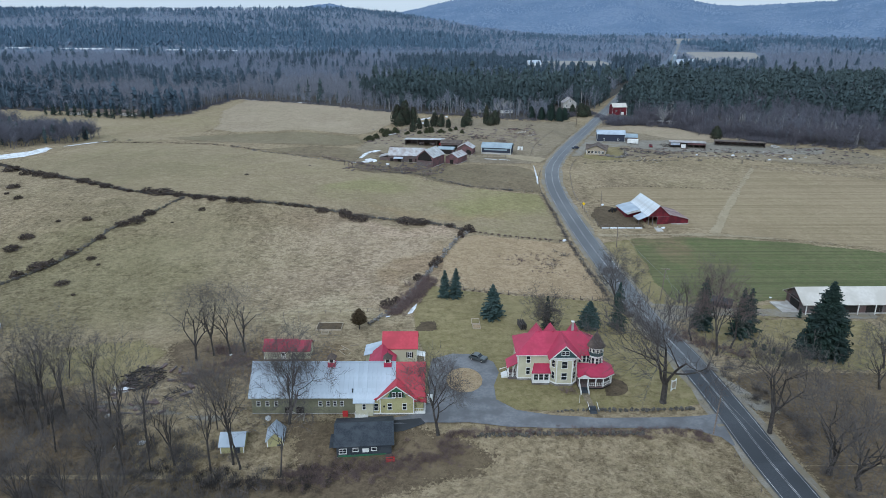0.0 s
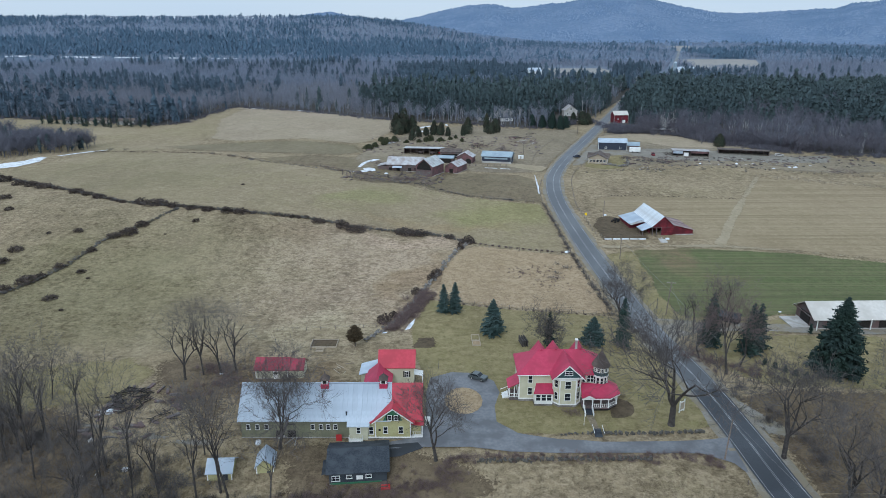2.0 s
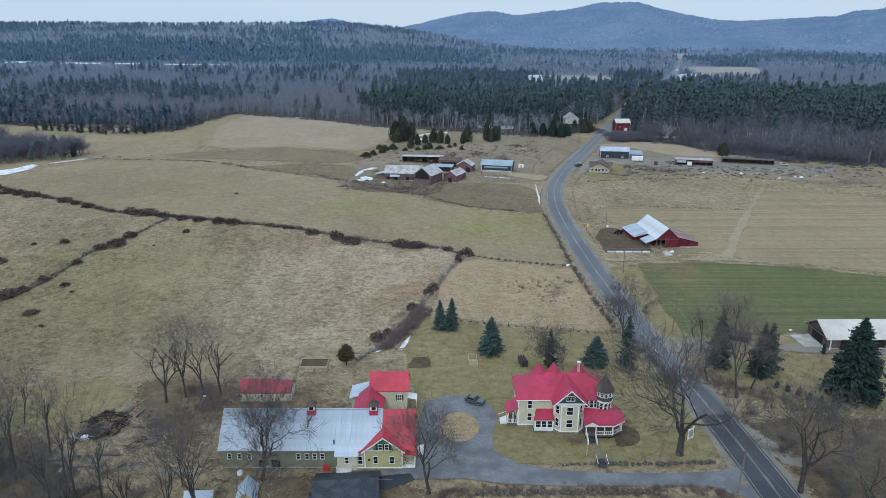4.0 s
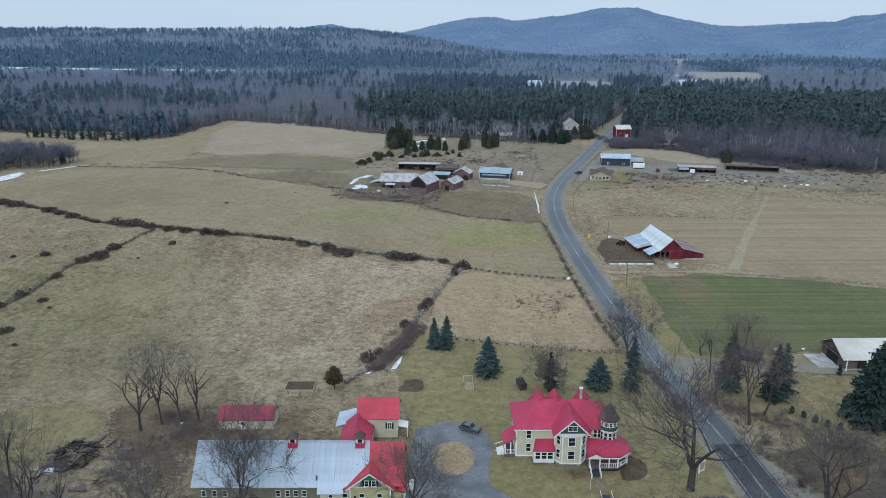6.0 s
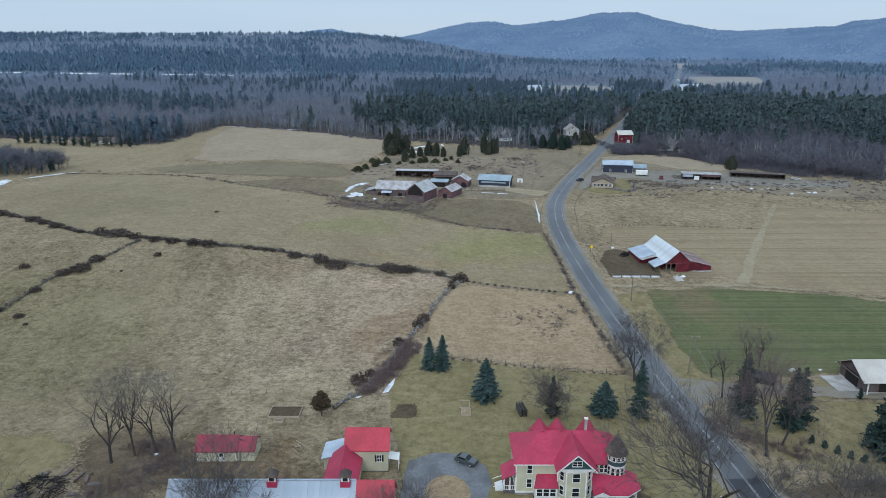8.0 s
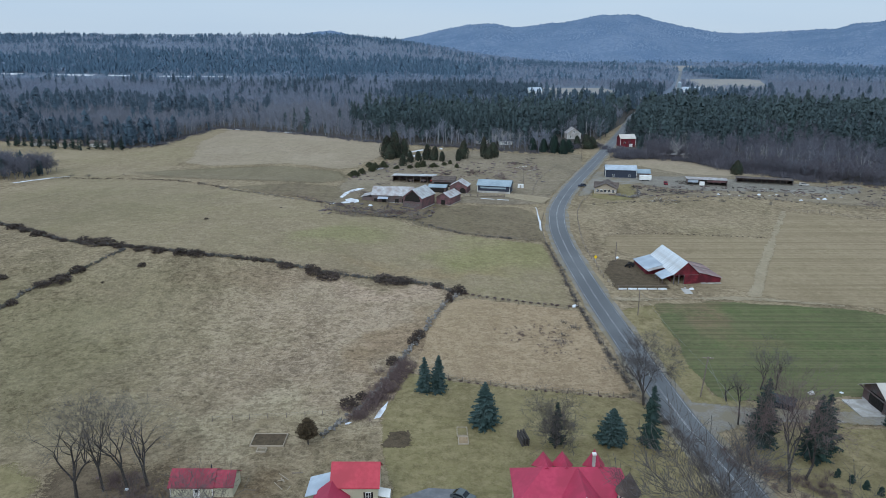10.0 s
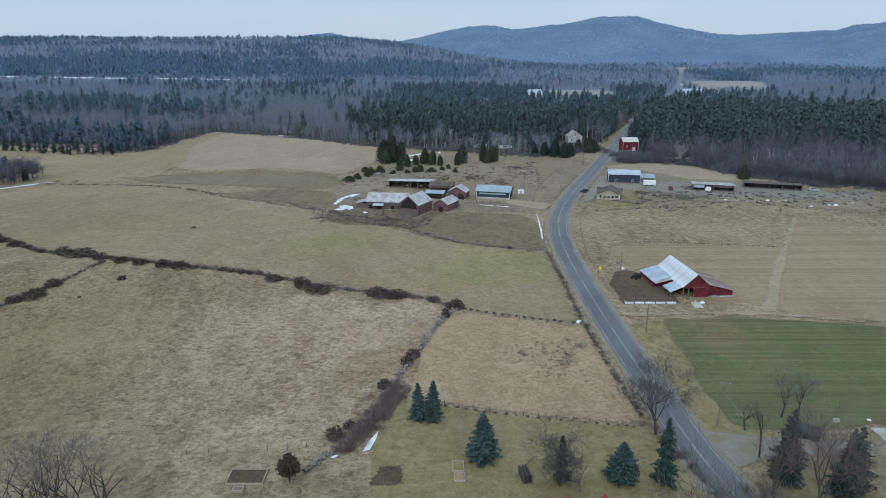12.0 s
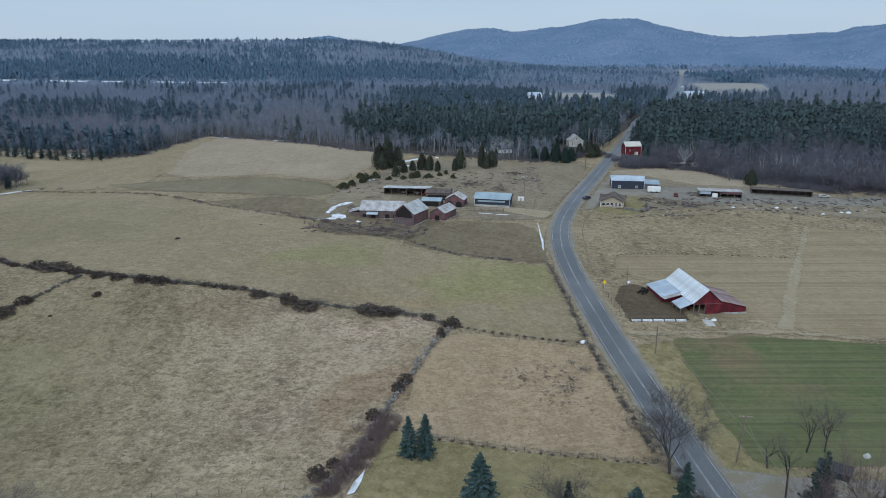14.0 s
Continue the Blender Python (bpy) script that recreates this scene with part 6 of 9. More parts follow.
def garden_shed():
    ob = gable("shed", -42.0, 137.6, 0, 7.3, 5, 2.3, 1.75, "cream", "dullred", "cream shed with a two-part red metal roof", "shed", wins=[])
    part("wing_wall", gable_walls(MB(), 3.65, 7.1, 0.2, 4.8, -0.6, 2.2, 3.8), M["cream"], ob)
    part("wing_roof", gable_roof(MB(), 3.65, 7.1, 0.2, 4.8, 2.35, 3.95, 0.3), M["dullred"], ob)
    part("door", MB().box(0.3, 1.5, -0.08, 0.05, 0.0, 2.0), M["white"], ob, "white door with a dark pane")
    part("door_pane", MB().box(0.6, 1.2, -0.1, -0.06, 1.1, 1.7), M["glass"], ob)
    part("stove_pipe", MB().tube((2.9, 2.7, 3.4), (2.9, 2.7, 4.8), 0.12, 0.12), M["slate"], ob)
    d = gable("cottage", -18.2, 102.6, 4.7, 10.4, 9.0, 2.7, 1.8, "slate", "slate", "low dark cottage with a black shingle roof and green trim", "cottage", z=-2.45, trim=None, over=0.55, base=0.3)
    window(d, -4.0, 0, 0.9, 1.3, 0.95, 0, None, 2)
    for x in (-1.6, 1.9):
        window(d, x, 0, 1.3, 0.9, 0.6)
    part("notice_panel", MB().box(-0.3, 0.9, -0.1, 0.02, 1.0, 1.8), M["white"], d)
    part("green_board", MB().box(-5.0, 4.2, -0.12, 0.02, 0.15, 0.5), M["green_trim"], d)
    part("side_stoop", MB().box(3.9, 5.4, -1.6, 0.0, -0.4, 0.35), M["brownroof"], d)
    part("side_stoop_rail", MB().tube((5.3, -1.5, 0.3), (5.3, -1.5, 1.4), 0.05, 0.05, 4), M["brownroof"], d)
    part("side_roof", MB().slab([(-6.6, 0.5, 1.9), (-5.2, 0.5, 2.3), (-5.2, 5.0, 2.3), (-6.6, 5.0, 1.9)], 0.1), M["slate"], d)
    s = gable("playhouse", -35.6, 104.8, 8, 3.0, 4.2, 2.4, 1.5, "yellow", "tin", "small yellow shed with a steep pale tin roof", "shed", "y", z=-2.6, base=0.2)
    part("double_door", MB().box(0.35, 1.05, -0.06, 0.02, 0.2, 1.3), M["slate"], s)
    s2 = gable("tool_shed", -43.5, 103.2, 3, 4.3, 4.2, 2.2, 1.5, "yellow", "tin", "small yellow shed with a tin roof under bare trees", "shed", z=-2.6, base=0.2)
    part("door", MB().box(0.6, 1.5, -0.06, 0.02, 0.2, 1.9), M["slate"], s2)


garden_shed()


# ---- neighbouring shed on the right bank ----
def open_shed(name, x, y, turn, L, W, front, back, bays, wall, roof, label, z=None, over=0.5, doors=0):
    """A shed with an open front between posts: back and side walls, a roof slab, real depth."""
    ob = thing(name, pose(x, y, height(x, y) if z is None else z, 0, 0, turn), label, "shed")
    part("back_wall", MB().box(-L / 2, L / 2, W - 0.15, W, -1.0, back), M[wall], ob)
    for s in (-1, 1):
        a, b = sorted((s * L / 2, s * (L / 2 - 0.15)))
        part("side_wall", MB().add([(a, 0, -1), (b, 0, -1), (b, W - 0.15, -1), (a, W - 0.15, -1), (a, 0, front), (b, 0, front), (b, W - 0.15, back), (a, W - 0.15, back)], [(3, 2, 1, 0), (4, 5, 6, 7), (0, 1, 5, 4), (1, 2, 6, 5), (2, 3, 7, 6), (3, 0, 4, 7)]), M[wall], ob)
    part("roof", MB().slab([(-L / 2 - over, -over, front + 0.15), (L / 2 + over, -over, front + 0.15), (L / 2 + over, W + over, back + 0.15), (-L / 2 - over, W + over, back + 0.15)], 0.15), M[roof], ob)
    for i in range(bays + 1):
        px = -L / 2 + L * i / bays
        part("post", MB().box(px - 0.1, px + 0.1, -0.02, 0.16, -0.6, front), M["post"], ob)
    part("floor_dirt", MB().box(-L / 2 + 0.15, L / 2 - 0.15, 0.1, W - 0.15, -0.6, 0.05), M["dirt"], ob)
    return ob


def machine_shed():
    ob = gable("machine_shed", 108.2, 164.2, 1, 24.5, 9.6, 3.2, 2.7, "oldwood", "sandroof", "long brown machine shed with a pale beige metal roof", "shed", over=0.9, z=0.2, trim=None)
    for i in range(6):
        part("post", MB().box(-12 + i * 4.8 - 0.1, -12 + i * 4.8 + 0.1, -0.85, -0.65, -0.6, 3.0), M["white"], ob)
    part("apron", MB().box(-17.5, -12.3, 1.0, 8.5, -0.5, 0.12), M["concrete"], ob, "pale concrete apron")
    part("gable_board", MB().box(-13.1, -12.9, -0.6, 10.0, 2.9, 3.15), M["oldwood"], ob)
    # black boxes stand for the dark inside at the end and in the bays
    part("barn_door", MB().box(-12.4, -12.22, 2.6, 7.2, 0.1, 3.0), M["black"], ob)
    for i in range(3):
        part("bay_opening", MB().box(-9 + i * 7, -4.5 + i * 7, -0.05, 0.1, 0.2, 2.7), M["black"], ob)


M["sandroof"] = material("beige_metal_roof", (0.5, 0.47, 0.42), (0.56, 0.53, 0.48), 0.5, 1.0, 0.2, (0.45, 0.42, 0.37), bump=0.05)
machine_shed()


def red_barn():
    z = 1.5
    ob = thing("red_barn", pose(80.6, 246.0, z, 0, 0, 5), "red board barn with a bright tin roof and rusty lean-tos", "barn")
    w, L, e, p = 8.2, 20.5, 4.1, 7.8
    part("back_wall", gable_walls(MB(), -w / 2, w / 2, 6.0, L, -1, e, p, "y"), M["barnred"], ob)
    part("front_gable", MB().add([(-w / 2, 0, e - 0.5), (w / 2, 0, e - 0.5), (w / 2, 0, e), (0, 0, p), (-w / 2, 0, e), (-w / 2, 0.15, e - 0.5), (w / 2, 0.15, e - 0.5), (w / 2, 0.15, e), (0, 0.15, p), (-w / 2, 0.15, e)],
                                 [(0, 1, 2, 3, 4), (9, 8, 7, 6, 5)] + [(i, i + 5, (i + 1) % 5 + 5, (i + 1) % 5) for i in range(5)]), M["barnred"], ob)
    part("front_wall", MB().box(-0.6, w / 2, 0, 0.15, -0.8, e - 0.5), M["barnred"], ob)
    part("side_wall", MB().box(w / 2 - 0.15, w / 2, 0.15, 6.0, -0.8, e), M["barnred"], ob)
    part("side_wall", MB().box(-w / 2, -w / 2 + 0.15, 2.5, 6.0, -0.8, e), M["barnred"], ob)
    for x in (-w / 2 + 0.1, -2.4, -0.6):
        part("post", MB().box(x - 0.12, x + 0.12, 0, 0.25, -0.8, e - 0.4), M["oldwood"], ob)
    part("band_board", MB().box(-w / 2 - 0.05, w / 2 + 0.05, -0.06, 0.02, e - 0.6, e - 0.45), M["pinkwood"], ob)
    n = 16
    step = (L + 1.0) / n
    for s in (-1, 1):
        def make(s=s):
            k = (p - e) / (w / 2) * 0.45
            pts = [(s * (w / 2 + 0.45), 0.02, e - k + 0.15), (s * (w / 2 + 0.45), step - 0.02, e - k + 0.15), (0, step - 0.02, p + 0.15), (0, 0.02, p + 0.15)]
            return MB().slab(pts[::s], 0.1).mesh("roof_sheet", M["bright_tin" if s < 0 else "brown_rust"])
        me = make()
        for i in range(n):
            part("roof_sheet", me, None, ob).matrix_basis = pose(0, -0.5 + i * step, 0.02 * (i % 3))
    # rusty lean-to
    lt = part("lean_to_wall", MB().box(w / 2 + 0.02, w / 2 + 8.0, 0.6, 0.75, -0.8, 2.2), M["barnred"], ob, "low red lean-to with a rusty striped roof")
    part("lean_to_end_wall", MB().box(w / 2 + 7.85, w / 2 + 8.0, 0.75, 15, -0.8, 1.9), M["barnred"], lt)
    part("lean_to_back_wall", MB().box(w / 2 + 0.02, w / 2 + 8.0, 14.85, 15, -0.8, 2.2), M["barnred"], lt)
    part("lean_to_gable", MB().add([(w / 2 + 0.02, 0.6, 2.2), (w / 2 + 8, 0.6, 2.2), (w / 2 + 0.02, 0.6, 4.0), (w / 2 + 0.02, 0.75, 2.2), (w / 2 + 8, 0.75, 2.2), (w / 2 + 0.02, 0.75, 4.0)], [(0, 1, 2), (5, 4, 3), (1, 4, 5, 2), (2, 5, 3, 0), (0, 3, 4, 1)]), M["barnred"], lt)
    for i in range(8):
        me = shared(("lts",), lambda: MB().slab([(w / 2 + 0.1, 0.02, 4.35), (w / 2 + 8.5, 0.02, 2.1), (w / 2 + 8.5, 1.93, 2.1), (w / 2 + 0.1, 1.93, 4.35)], 0.1).mesh("roof_sheet", M["brown_rust"]))
        part("roof_sheet", me, None, lt).matrix_basis = pose(0, 0.1 + i * 1.95, 0)
    for x, y, l in ((5.2, 0.0, 1.7), (7.2, -0.3, 2.6), (9.4, -0.2, 2.4)):
        part("trough", MB().box(x, x + l, y - 0.5, y + 0.35, -0.8, 0.7), M["concrete"], ob)
    # tin lean-to on the pen
    lp = part("pen_lean_to_wall", MB().box(-w / 2 - 5.6, -w / 2 - 5.45, 9.5, 21, -0.8, 2.6), M["barnred"], ob, "red lean-to with a flat tin roof")
    part("pen_lean_to_end", MB().box(-w / 2 - 5.45, -w / 2 - 0.02, 9.5, 9.65, 0.3, 3.0), M["barnred"], lp)
    part("pen_lean_to_roof", MB().slab([(-w / 2 - 6.0, 9.0, 2.8), (-w / 2 + 0.0, 9.0, 4.3), (-w / 2 + 0.0, 21.3, 4.3), (-w / 2 - 6.0, 21.3, 2.8)], 0.12), M["tin"], lp)
    part("pen_lean_to_lower_roof", MB().slab([(-w / 2 - 5.6, 7.6, 2.6), (-w / 2 + 0.0, 7.6, 3.9), (-w / 2 + 0.0, 9.0, 4.1), (-w / 2 - 5.8, 9.0, 2.75)], 0.1), M["rust"], lp)
    cn = part("canopy_roof", MB().slab([(-w / 2 - 3.9, 0.2, 2.3), (-w / 2 + 0.1, 0.2, 3.9), (-w / 2 + 0.1, 6.4, 3.9), (-w / 2 - 3.9, 6.4, 2.3)], 0.1), M["tin"], ob, "tin canopy on posts")
    for x, y in ((-w / 2 - 3.6, 0.5), (-w / 2 - 3.6, 3.3), (-w / 2 - 3.6, 6.0)):
        part("canopy_post", MB().box(x - 0.09, x + 0.09, y - 0.09, y + 0.09, -0.8, 2.3), M["oldwood"], cn)
    part("ramp", MB().slab([(-2.6, -0.2, 0.35), (-3.6, -8.0, 0.06), (-0.9, -8.0, 0.06), (-0.4, -0.2, 0.35)], 0.9), M["concrete"], ob, "pale concrete ramp up to the barn")


red_barn()


# ---- near trees ----
spruce(-2.6, 176.4, 8.6, 4.6, 1, "blue-green spruce, one of a close pair on the lawn", "bluespruce", "paired spruces")
spruce(0.6, 176.0, 9.3, 4.8, 21, "blue-green spruce, one of a close pair on the lawn", "bluespruce", "paired spruces")
spruce(10.3, 162.0, 9.8, 7.4, 2, "broad blue-green spruce on the lawn", "bluespruce", dense=1.15)
spruce(35.2, 155.3, 7.6, 7.2, 3, "squat rounded blue spruce beside the road", "bluespruce", dense=1.25, droop=0.1)
spruce(42.1, 153.2, 14.0, 6.2, 4, "tall dark drooping spruce with a bare lower trunk", "needles", dense=0.85, droop=0.6, bare=0.12)
spruce(88.2, 139.6, 19.0, 13.4, 5, "big dark green spruce before the machine shed", "needles", dense=2.1, droop=0.2)
spruce(64.8, 155.0, 14.5, 7.5, 6, "dark spruce in the roadside clump", "needles", "roadside spruces")
spruce(72.6, 150.0, 13.5, 7.5, 7, "dark spruce in the roadside clump", "needles", "roadside spruces", droop=0.4)
spruce(75.6, 152.5, 12.5, 7.0, 8, "dark spruce in the roadside clump", "needles", "roadside spruces", droop=0.4)
spruce(-25.0, 154.4, 5.8, 5.4, 9, "bronze-green juniper beside the stone wall", "bronze", dense=1.3, droop=-0.35, bare=0.25, category="juniper")
spruce(24.0, 154.6, 9.5, 4.0, 10, "grey-green cedar behind a bare shrub", "needles", dense=0.7, category="cedar")
for i, (x, y) in enumerate(((73.8, 143.9), (75.4, 142.2), (76.9, 140.3), (78.5, 138.6), (80.3, 137.2))):
    spruce(x, y, 1.8 - 0.1 * (i % 2), 1.5, 30 + i, "small clipped evergreen in a row", "needles", "row of small evergreens", 0.35, 0.1, category="evergreen shrub")
spruce(93.8, 161.7, 2.8, 1.4, 36, "narrow evergreen beside the machine shed", "needles", "", 0.4, 0.1, category="evergreen shrub")

bare_tree(43.2, 117.8, 24, 41, "large bare maple with a forked grey trunk beside the road", 0.62, 0.62, 0.2, 5, 1.35)
bare_tree(61.0, 107.4, 16, 52, "crooked bare tree beside the road", 0.85, 0.42, 0.3, 5, 1.35)
bare_tree(66.7, 95.9, 19, 43, "wide bare tree with many rising limbs", 0.62, 0.5, 0.12, 5, 0.9, kids=(4, 6))
bare_tree(69.6, 91.6, 20, 44, "wide bare tree with many rising limbs", 0.62, 0.5, 0.12, 5, 0.9, kids=(4, 6))
bare_tree(92.2, 123.3, 12, 43, "grey bare tree on the bank", 0.62, 0.5, 0.12, 5, 0.9, kids=(4, 6))
bare_tree(-4.2, 107.4, 15.5, 45, "bare maple beside the annex", 0.6, 0.34, 0.2, 5, 1.35)
bare_tree(-34.0, 110.4, 16, 46, "spreading bare tree before the long barn", 0.6, 0.32, 0.16, 5, 1.35)
bare_tree(-61.7, 137.0, 15.5, 47, "bare tree at the field's edge", 0.42, 0.28, 0.25, 5, 0.95, least=0.007)
bare_tree(-58.3, 139.4, 14, 48, "slim bare tree at the field's edge", 0.28, 0.2, 0.35, 5, 0.9, least=0.007)
bare_tree(-54.6, 140.4, 16, 49, "bare tree at the field's edge", 0.38, 0.26, 0.25, 5, 0.95, least=0.007)
bare_tree(-51.2, 141.0, 15, 47, "bare tree at the field's edge", 0.42, 0.28, 0.25, 5, 0.95, least=0.007, turn=130)
bare_tree(45.7, 170.2, 12.5, 50, "small bare tree beside the road", 0.75, 0.26, 0.25, 5, 1.35)
bare_tree(62.8, 139.5, 18, 51, "reddish bare maple in the roadside clump", 0.4, 0.3, 0.24, 5, 1.15, least=0.008, twig="redtwig")
bare_tree(67.6, 143.0, 15.5, 53, "reddish bare maple in the roadside clump", 0.4, 0.24, 0.2, 5, 1.15, least=0.008, twig="redtwig")
bare_tree(59.4, 147.5, 13, 53, "reddish bare thicket tree by the road", 0.4, 0.24, 0.2, 5, 1.15, least=0.008, twig="redtwig")
bare_tree(23.6, 153.2, 10.5, 54, "many-stemmed bare shrub on the lawn", 0.75, 0.2, 0.06, 5, 1.0, kids=(4, 6))
bare_tree(64.6, 172.0, 6.5, 55, "leaning old apple tree beside the sown field", 0.8, 0.2, 0.3, 4, 1.0)
bare_tree(63.1, 162.0, 10, 56, "thin bare tree with a straight stem", 0.3, 0.18, 0.5, 4, 0.6)
bare_tree(74.6, 177.2, 9, 57, "bare tree beside the sown field", 0.4, 0.18, 0.3, 5, 0.8)
bare_tree(78.1, 177.2, 9, 58, "bare tree beside the sown field", 0.4, 0.18, 0.3, 5, 0.8)
bare_tree(99, 133, 14, 59, "grey bare tree near the machine shed", 0.5, 0.26, 0.2, 5, 0.8)
bare_tree(81, 90, 16, 44, "wide bare tree on the bank", 0.7, 0.45, 0.12, 5, 0.7, kids=(4, 6))
bare_tree(90, 100, 14, 43, "wide bare tree on the bank", 0.7, 0.45, 0.12, 5, 0.7, kids=(4, 6))

# thicket west of the barn
rt = random.Random(77)
THICK = [(-65.0, 105.2), (-60.2, 104.6), (-53.6, 100.4), (-41.0, 99.4), (-42.6, 100.6), (-46.4, 99.0), (-76.3, 118.0), (-90.9, 122.4), (-87.3, 128.3), (-48.0, 109.0), (-33.0, 97.5)]
for k in range(70):
    THICK.append((rt.uniform(-112, -50), rt.uniform(76, 121)))
for i, (x, y) in enumerate(THICK):
    if i >= 11 and (x > -66 and y > 103 or y > 112 + (-66 - x) * 0.35):
        continue
    sd, sp, fk = ((61, 0.3, 0.42), (62, 0.26, 0.5), (63, 0.34, 0.36), (64, 0.25, 0.3), (65, 0.3, 0.45))[i % 5]
    bare_tree(x, y, rt.uniform(9, 15) if i >= 11 else (15, 13, 12, 19, 17, 14, 12, 13, 12, 11, 12)[i], sd, "slender bare tree in the thicket", sp, 0.2, fk, 5, 0.75, group="thicket trees")


# ---- scrub, shrubs and brush ----
def scrub_template(rr, n=80, wide=0.6, thick=0.0085):
    """A twiggy shrub, one unit tall."""
    v, t = [], []
    for i in range(n):
        a, r0 = rr.uniform(0, 6.283), wide * rr.uniform(0, 0.8)
        p = np.array([math.cos(a) * r0, math.sin(a) * r0, rr.uniform(-0.05, 0.25)])
        q = p + np.array([math.cos(a) * rr.uniform(0.05, 0.45) * wide, math.sin(a) * rr.uniform(0.05, 0.45) * wide, rr.uniform(0.25, 0.8) * (1.1 - r0 / wide * 0.5)])
        s = unit(np.cross(q - p, [rr.uniform(-1, 1), rr.uniform(-1, 1), 0.2])) * thick * rr.uniform(0.6, 1.5)
        k = len(v)
        m = (p + q) / 2
        v += [p - s, p + s, q, m - s * 0.8, m + s * 0.8, m + np.array([rr.uniform(-0.2, 0.2), rr.uniform(-0.2, 0.2), rr.uniform(0.1, 0.3)])]
        t += [(k, k + 1, k + 2), (k + 3, k + 4, k + 5)]
    return np.array(v), np.array(t)


def clump_template(rr, n=9, sides=6):
    """A dense low shrub: ragged leafy clumps."""
    v, t = [], []
    for i in range(n * 32):
        a, r0 = rr.uniform(0, 6.283), 0.55 * math.sqrt(rr.random())
        c = np.array([math.cos(a) * r0, math.sin(a) * r0, rr.uniform(0.0, 0.85) * math.sqrt(max(0.05, 1 - (r0 / 0.6) ** 2))])
        for j in range(2):
            o = [np.array([rr.gauss(0, 0.055), rr.gauss(0, 0.055), rr.gauss(0, 0.06)]) for _ in range(3)]
            k = len(v)
            v += [c + o[0], c + o[1], c + o[2]]
            t.append((k, k + 1, k + 2))
    return np.array(v), np.array(t)


rs = random.Random(9)
SCRUB = [scrub_template(rs) for _ in range(4)]
CLUMP = [clump_template(rs) for _ in range(4)]
BUSH_MESH = {(m, i): tri_mesh("bush", *(SCRUB if m != "bush" else CLUMP)[i], M[m]) for m in ("bush", "redtwig", "twig") for i in range(4)}


def bush(x, y, wide, tall, kind="bush", label="dark low bush in the pasture", group=""):
    ob = solid("bush", BUSH_MESH[(kind, R.randrange(4))], None, label, "bush", group)
    ob.matrix_basis = pose(x, y, height(x, y) - 0.05, 0, 0, R.uniform(0, 360)) @ Matrix.Diagonal((wide, wide * R.uniform(0.8, 1.2), tall, 1))


for x, y, w, h in ((-137, 238.7, 3.4, 1.7), (-146.9, 237, 1.6, 1), (-151.2, 223.2, 5, 2), (-151, 214, 5, 2), (-189.2, 280.8, 5, 2), (-184.8, 268.7, 2, 1.2), (-120.5, 206.7, 3, 1.2), (-120, 187, 4, 1.5), (-96.8, 248.2, 2.4, 1.5), (-95.2, 307, 2, 0.8), (-116, 202, 1.2, 0.8),
                   (-112, 178, 1.2, 0.8), (-104, 236, 1.2, 0.6), (-176, 262, 3.2, 1.6), (-128, 214, 1.5, 0.7)):
    bush(x, y, w, h, group="pasture bushes")
for x, y, w, h in ((-137.3, 192.9, 4, 2.5), (-134.3, 199.6, 6, 2.6), (-131.5, 203, 3, 2), (-129.1, 209.9, 3.5, 2.2), (-124.4, 222.4, 3.2, 2), (-117.6, 237.1, 6, 2.6), (-121.8, 233.8, 4, 2.2), (-115.7, 244, 4.5, 2.4), (-111.8, 266.1, 4.5, 2.4), (-103.3, 262.4, 4, 2.2),
                   (-96.2, 260.7, 4.5, 2.2), (-88, 259, 4.5, 2.4), (-82.3, 257.7, 5, 2.6), (-121, 270.3, 8, 2.6), (-128, 273, 5, 2.4), (-149.6, 281.9, 5, 2.2), (-157, 287, 4, 2), (-164.3, 291.8, 5, 2.2), (-184.6, 302.3, 7, 2.6), (-192, 306, 6, 2.6), (-199.4, 307.9, 5, 2.6), (-211, 316, 7, 3),
                   (-41.2, 249.4, 5.5, 3.6), (-36, 246.5, 6.5, 2.6), (-51, 252.5, 5, 2), (-17, 246.5, 7, 2.4), (-11.5, 246, 6, 2), (0, 243, 4, 1.6), (6.6, 238, 4.5, 3.2), (3.4, 231.5, 2.6, 3.4), (-4.9, 206.6, 3.4, 2.6), (-6.3, 203.0, 3, 2.2), (-10.9, 190.6, 3, 2.4), (-18.9, 169.2, 3.6, 3.0), (-16.6, 173, 2.6, 2)):
    bush(x, y, w, h, "bush", "dark rounded bush along the stone wall", "bushes along the walls")
for x, y, w, h in ((-204.2, 410.2, 4, 2.4), (-195, 410, 4, 2.6), (-136.2, 390.7, 2, 2.4), (-121.2, 380.5, 5, 2.5), (-106.8, 371.9, 4, 1.2), (38.3, 212.1, 4.5, 1.8), (34.2, 207.4, 4, 1.4), (32.9, 202.8, 4.5, 1.2), (36, 216, 3, 1.2), (136.3, 358.2, 4.5, 2.0), (156.4, 351, 2.4, 3.0), (24.6, 122.4, 2.6, 1.6), (22.8, 122.9, 2.2, 1.4), (35.8, 129, 2.4, 2), (95.6, 165.7, 1, 2), (23.5, 121.9, 2.0, 1.5), (25.2, 121.4, 1.8, 1.4)):
    bush(x, y, w, h, "twig" if y > 200 else "redtwig", "twiggy bare shrub in dry grass")


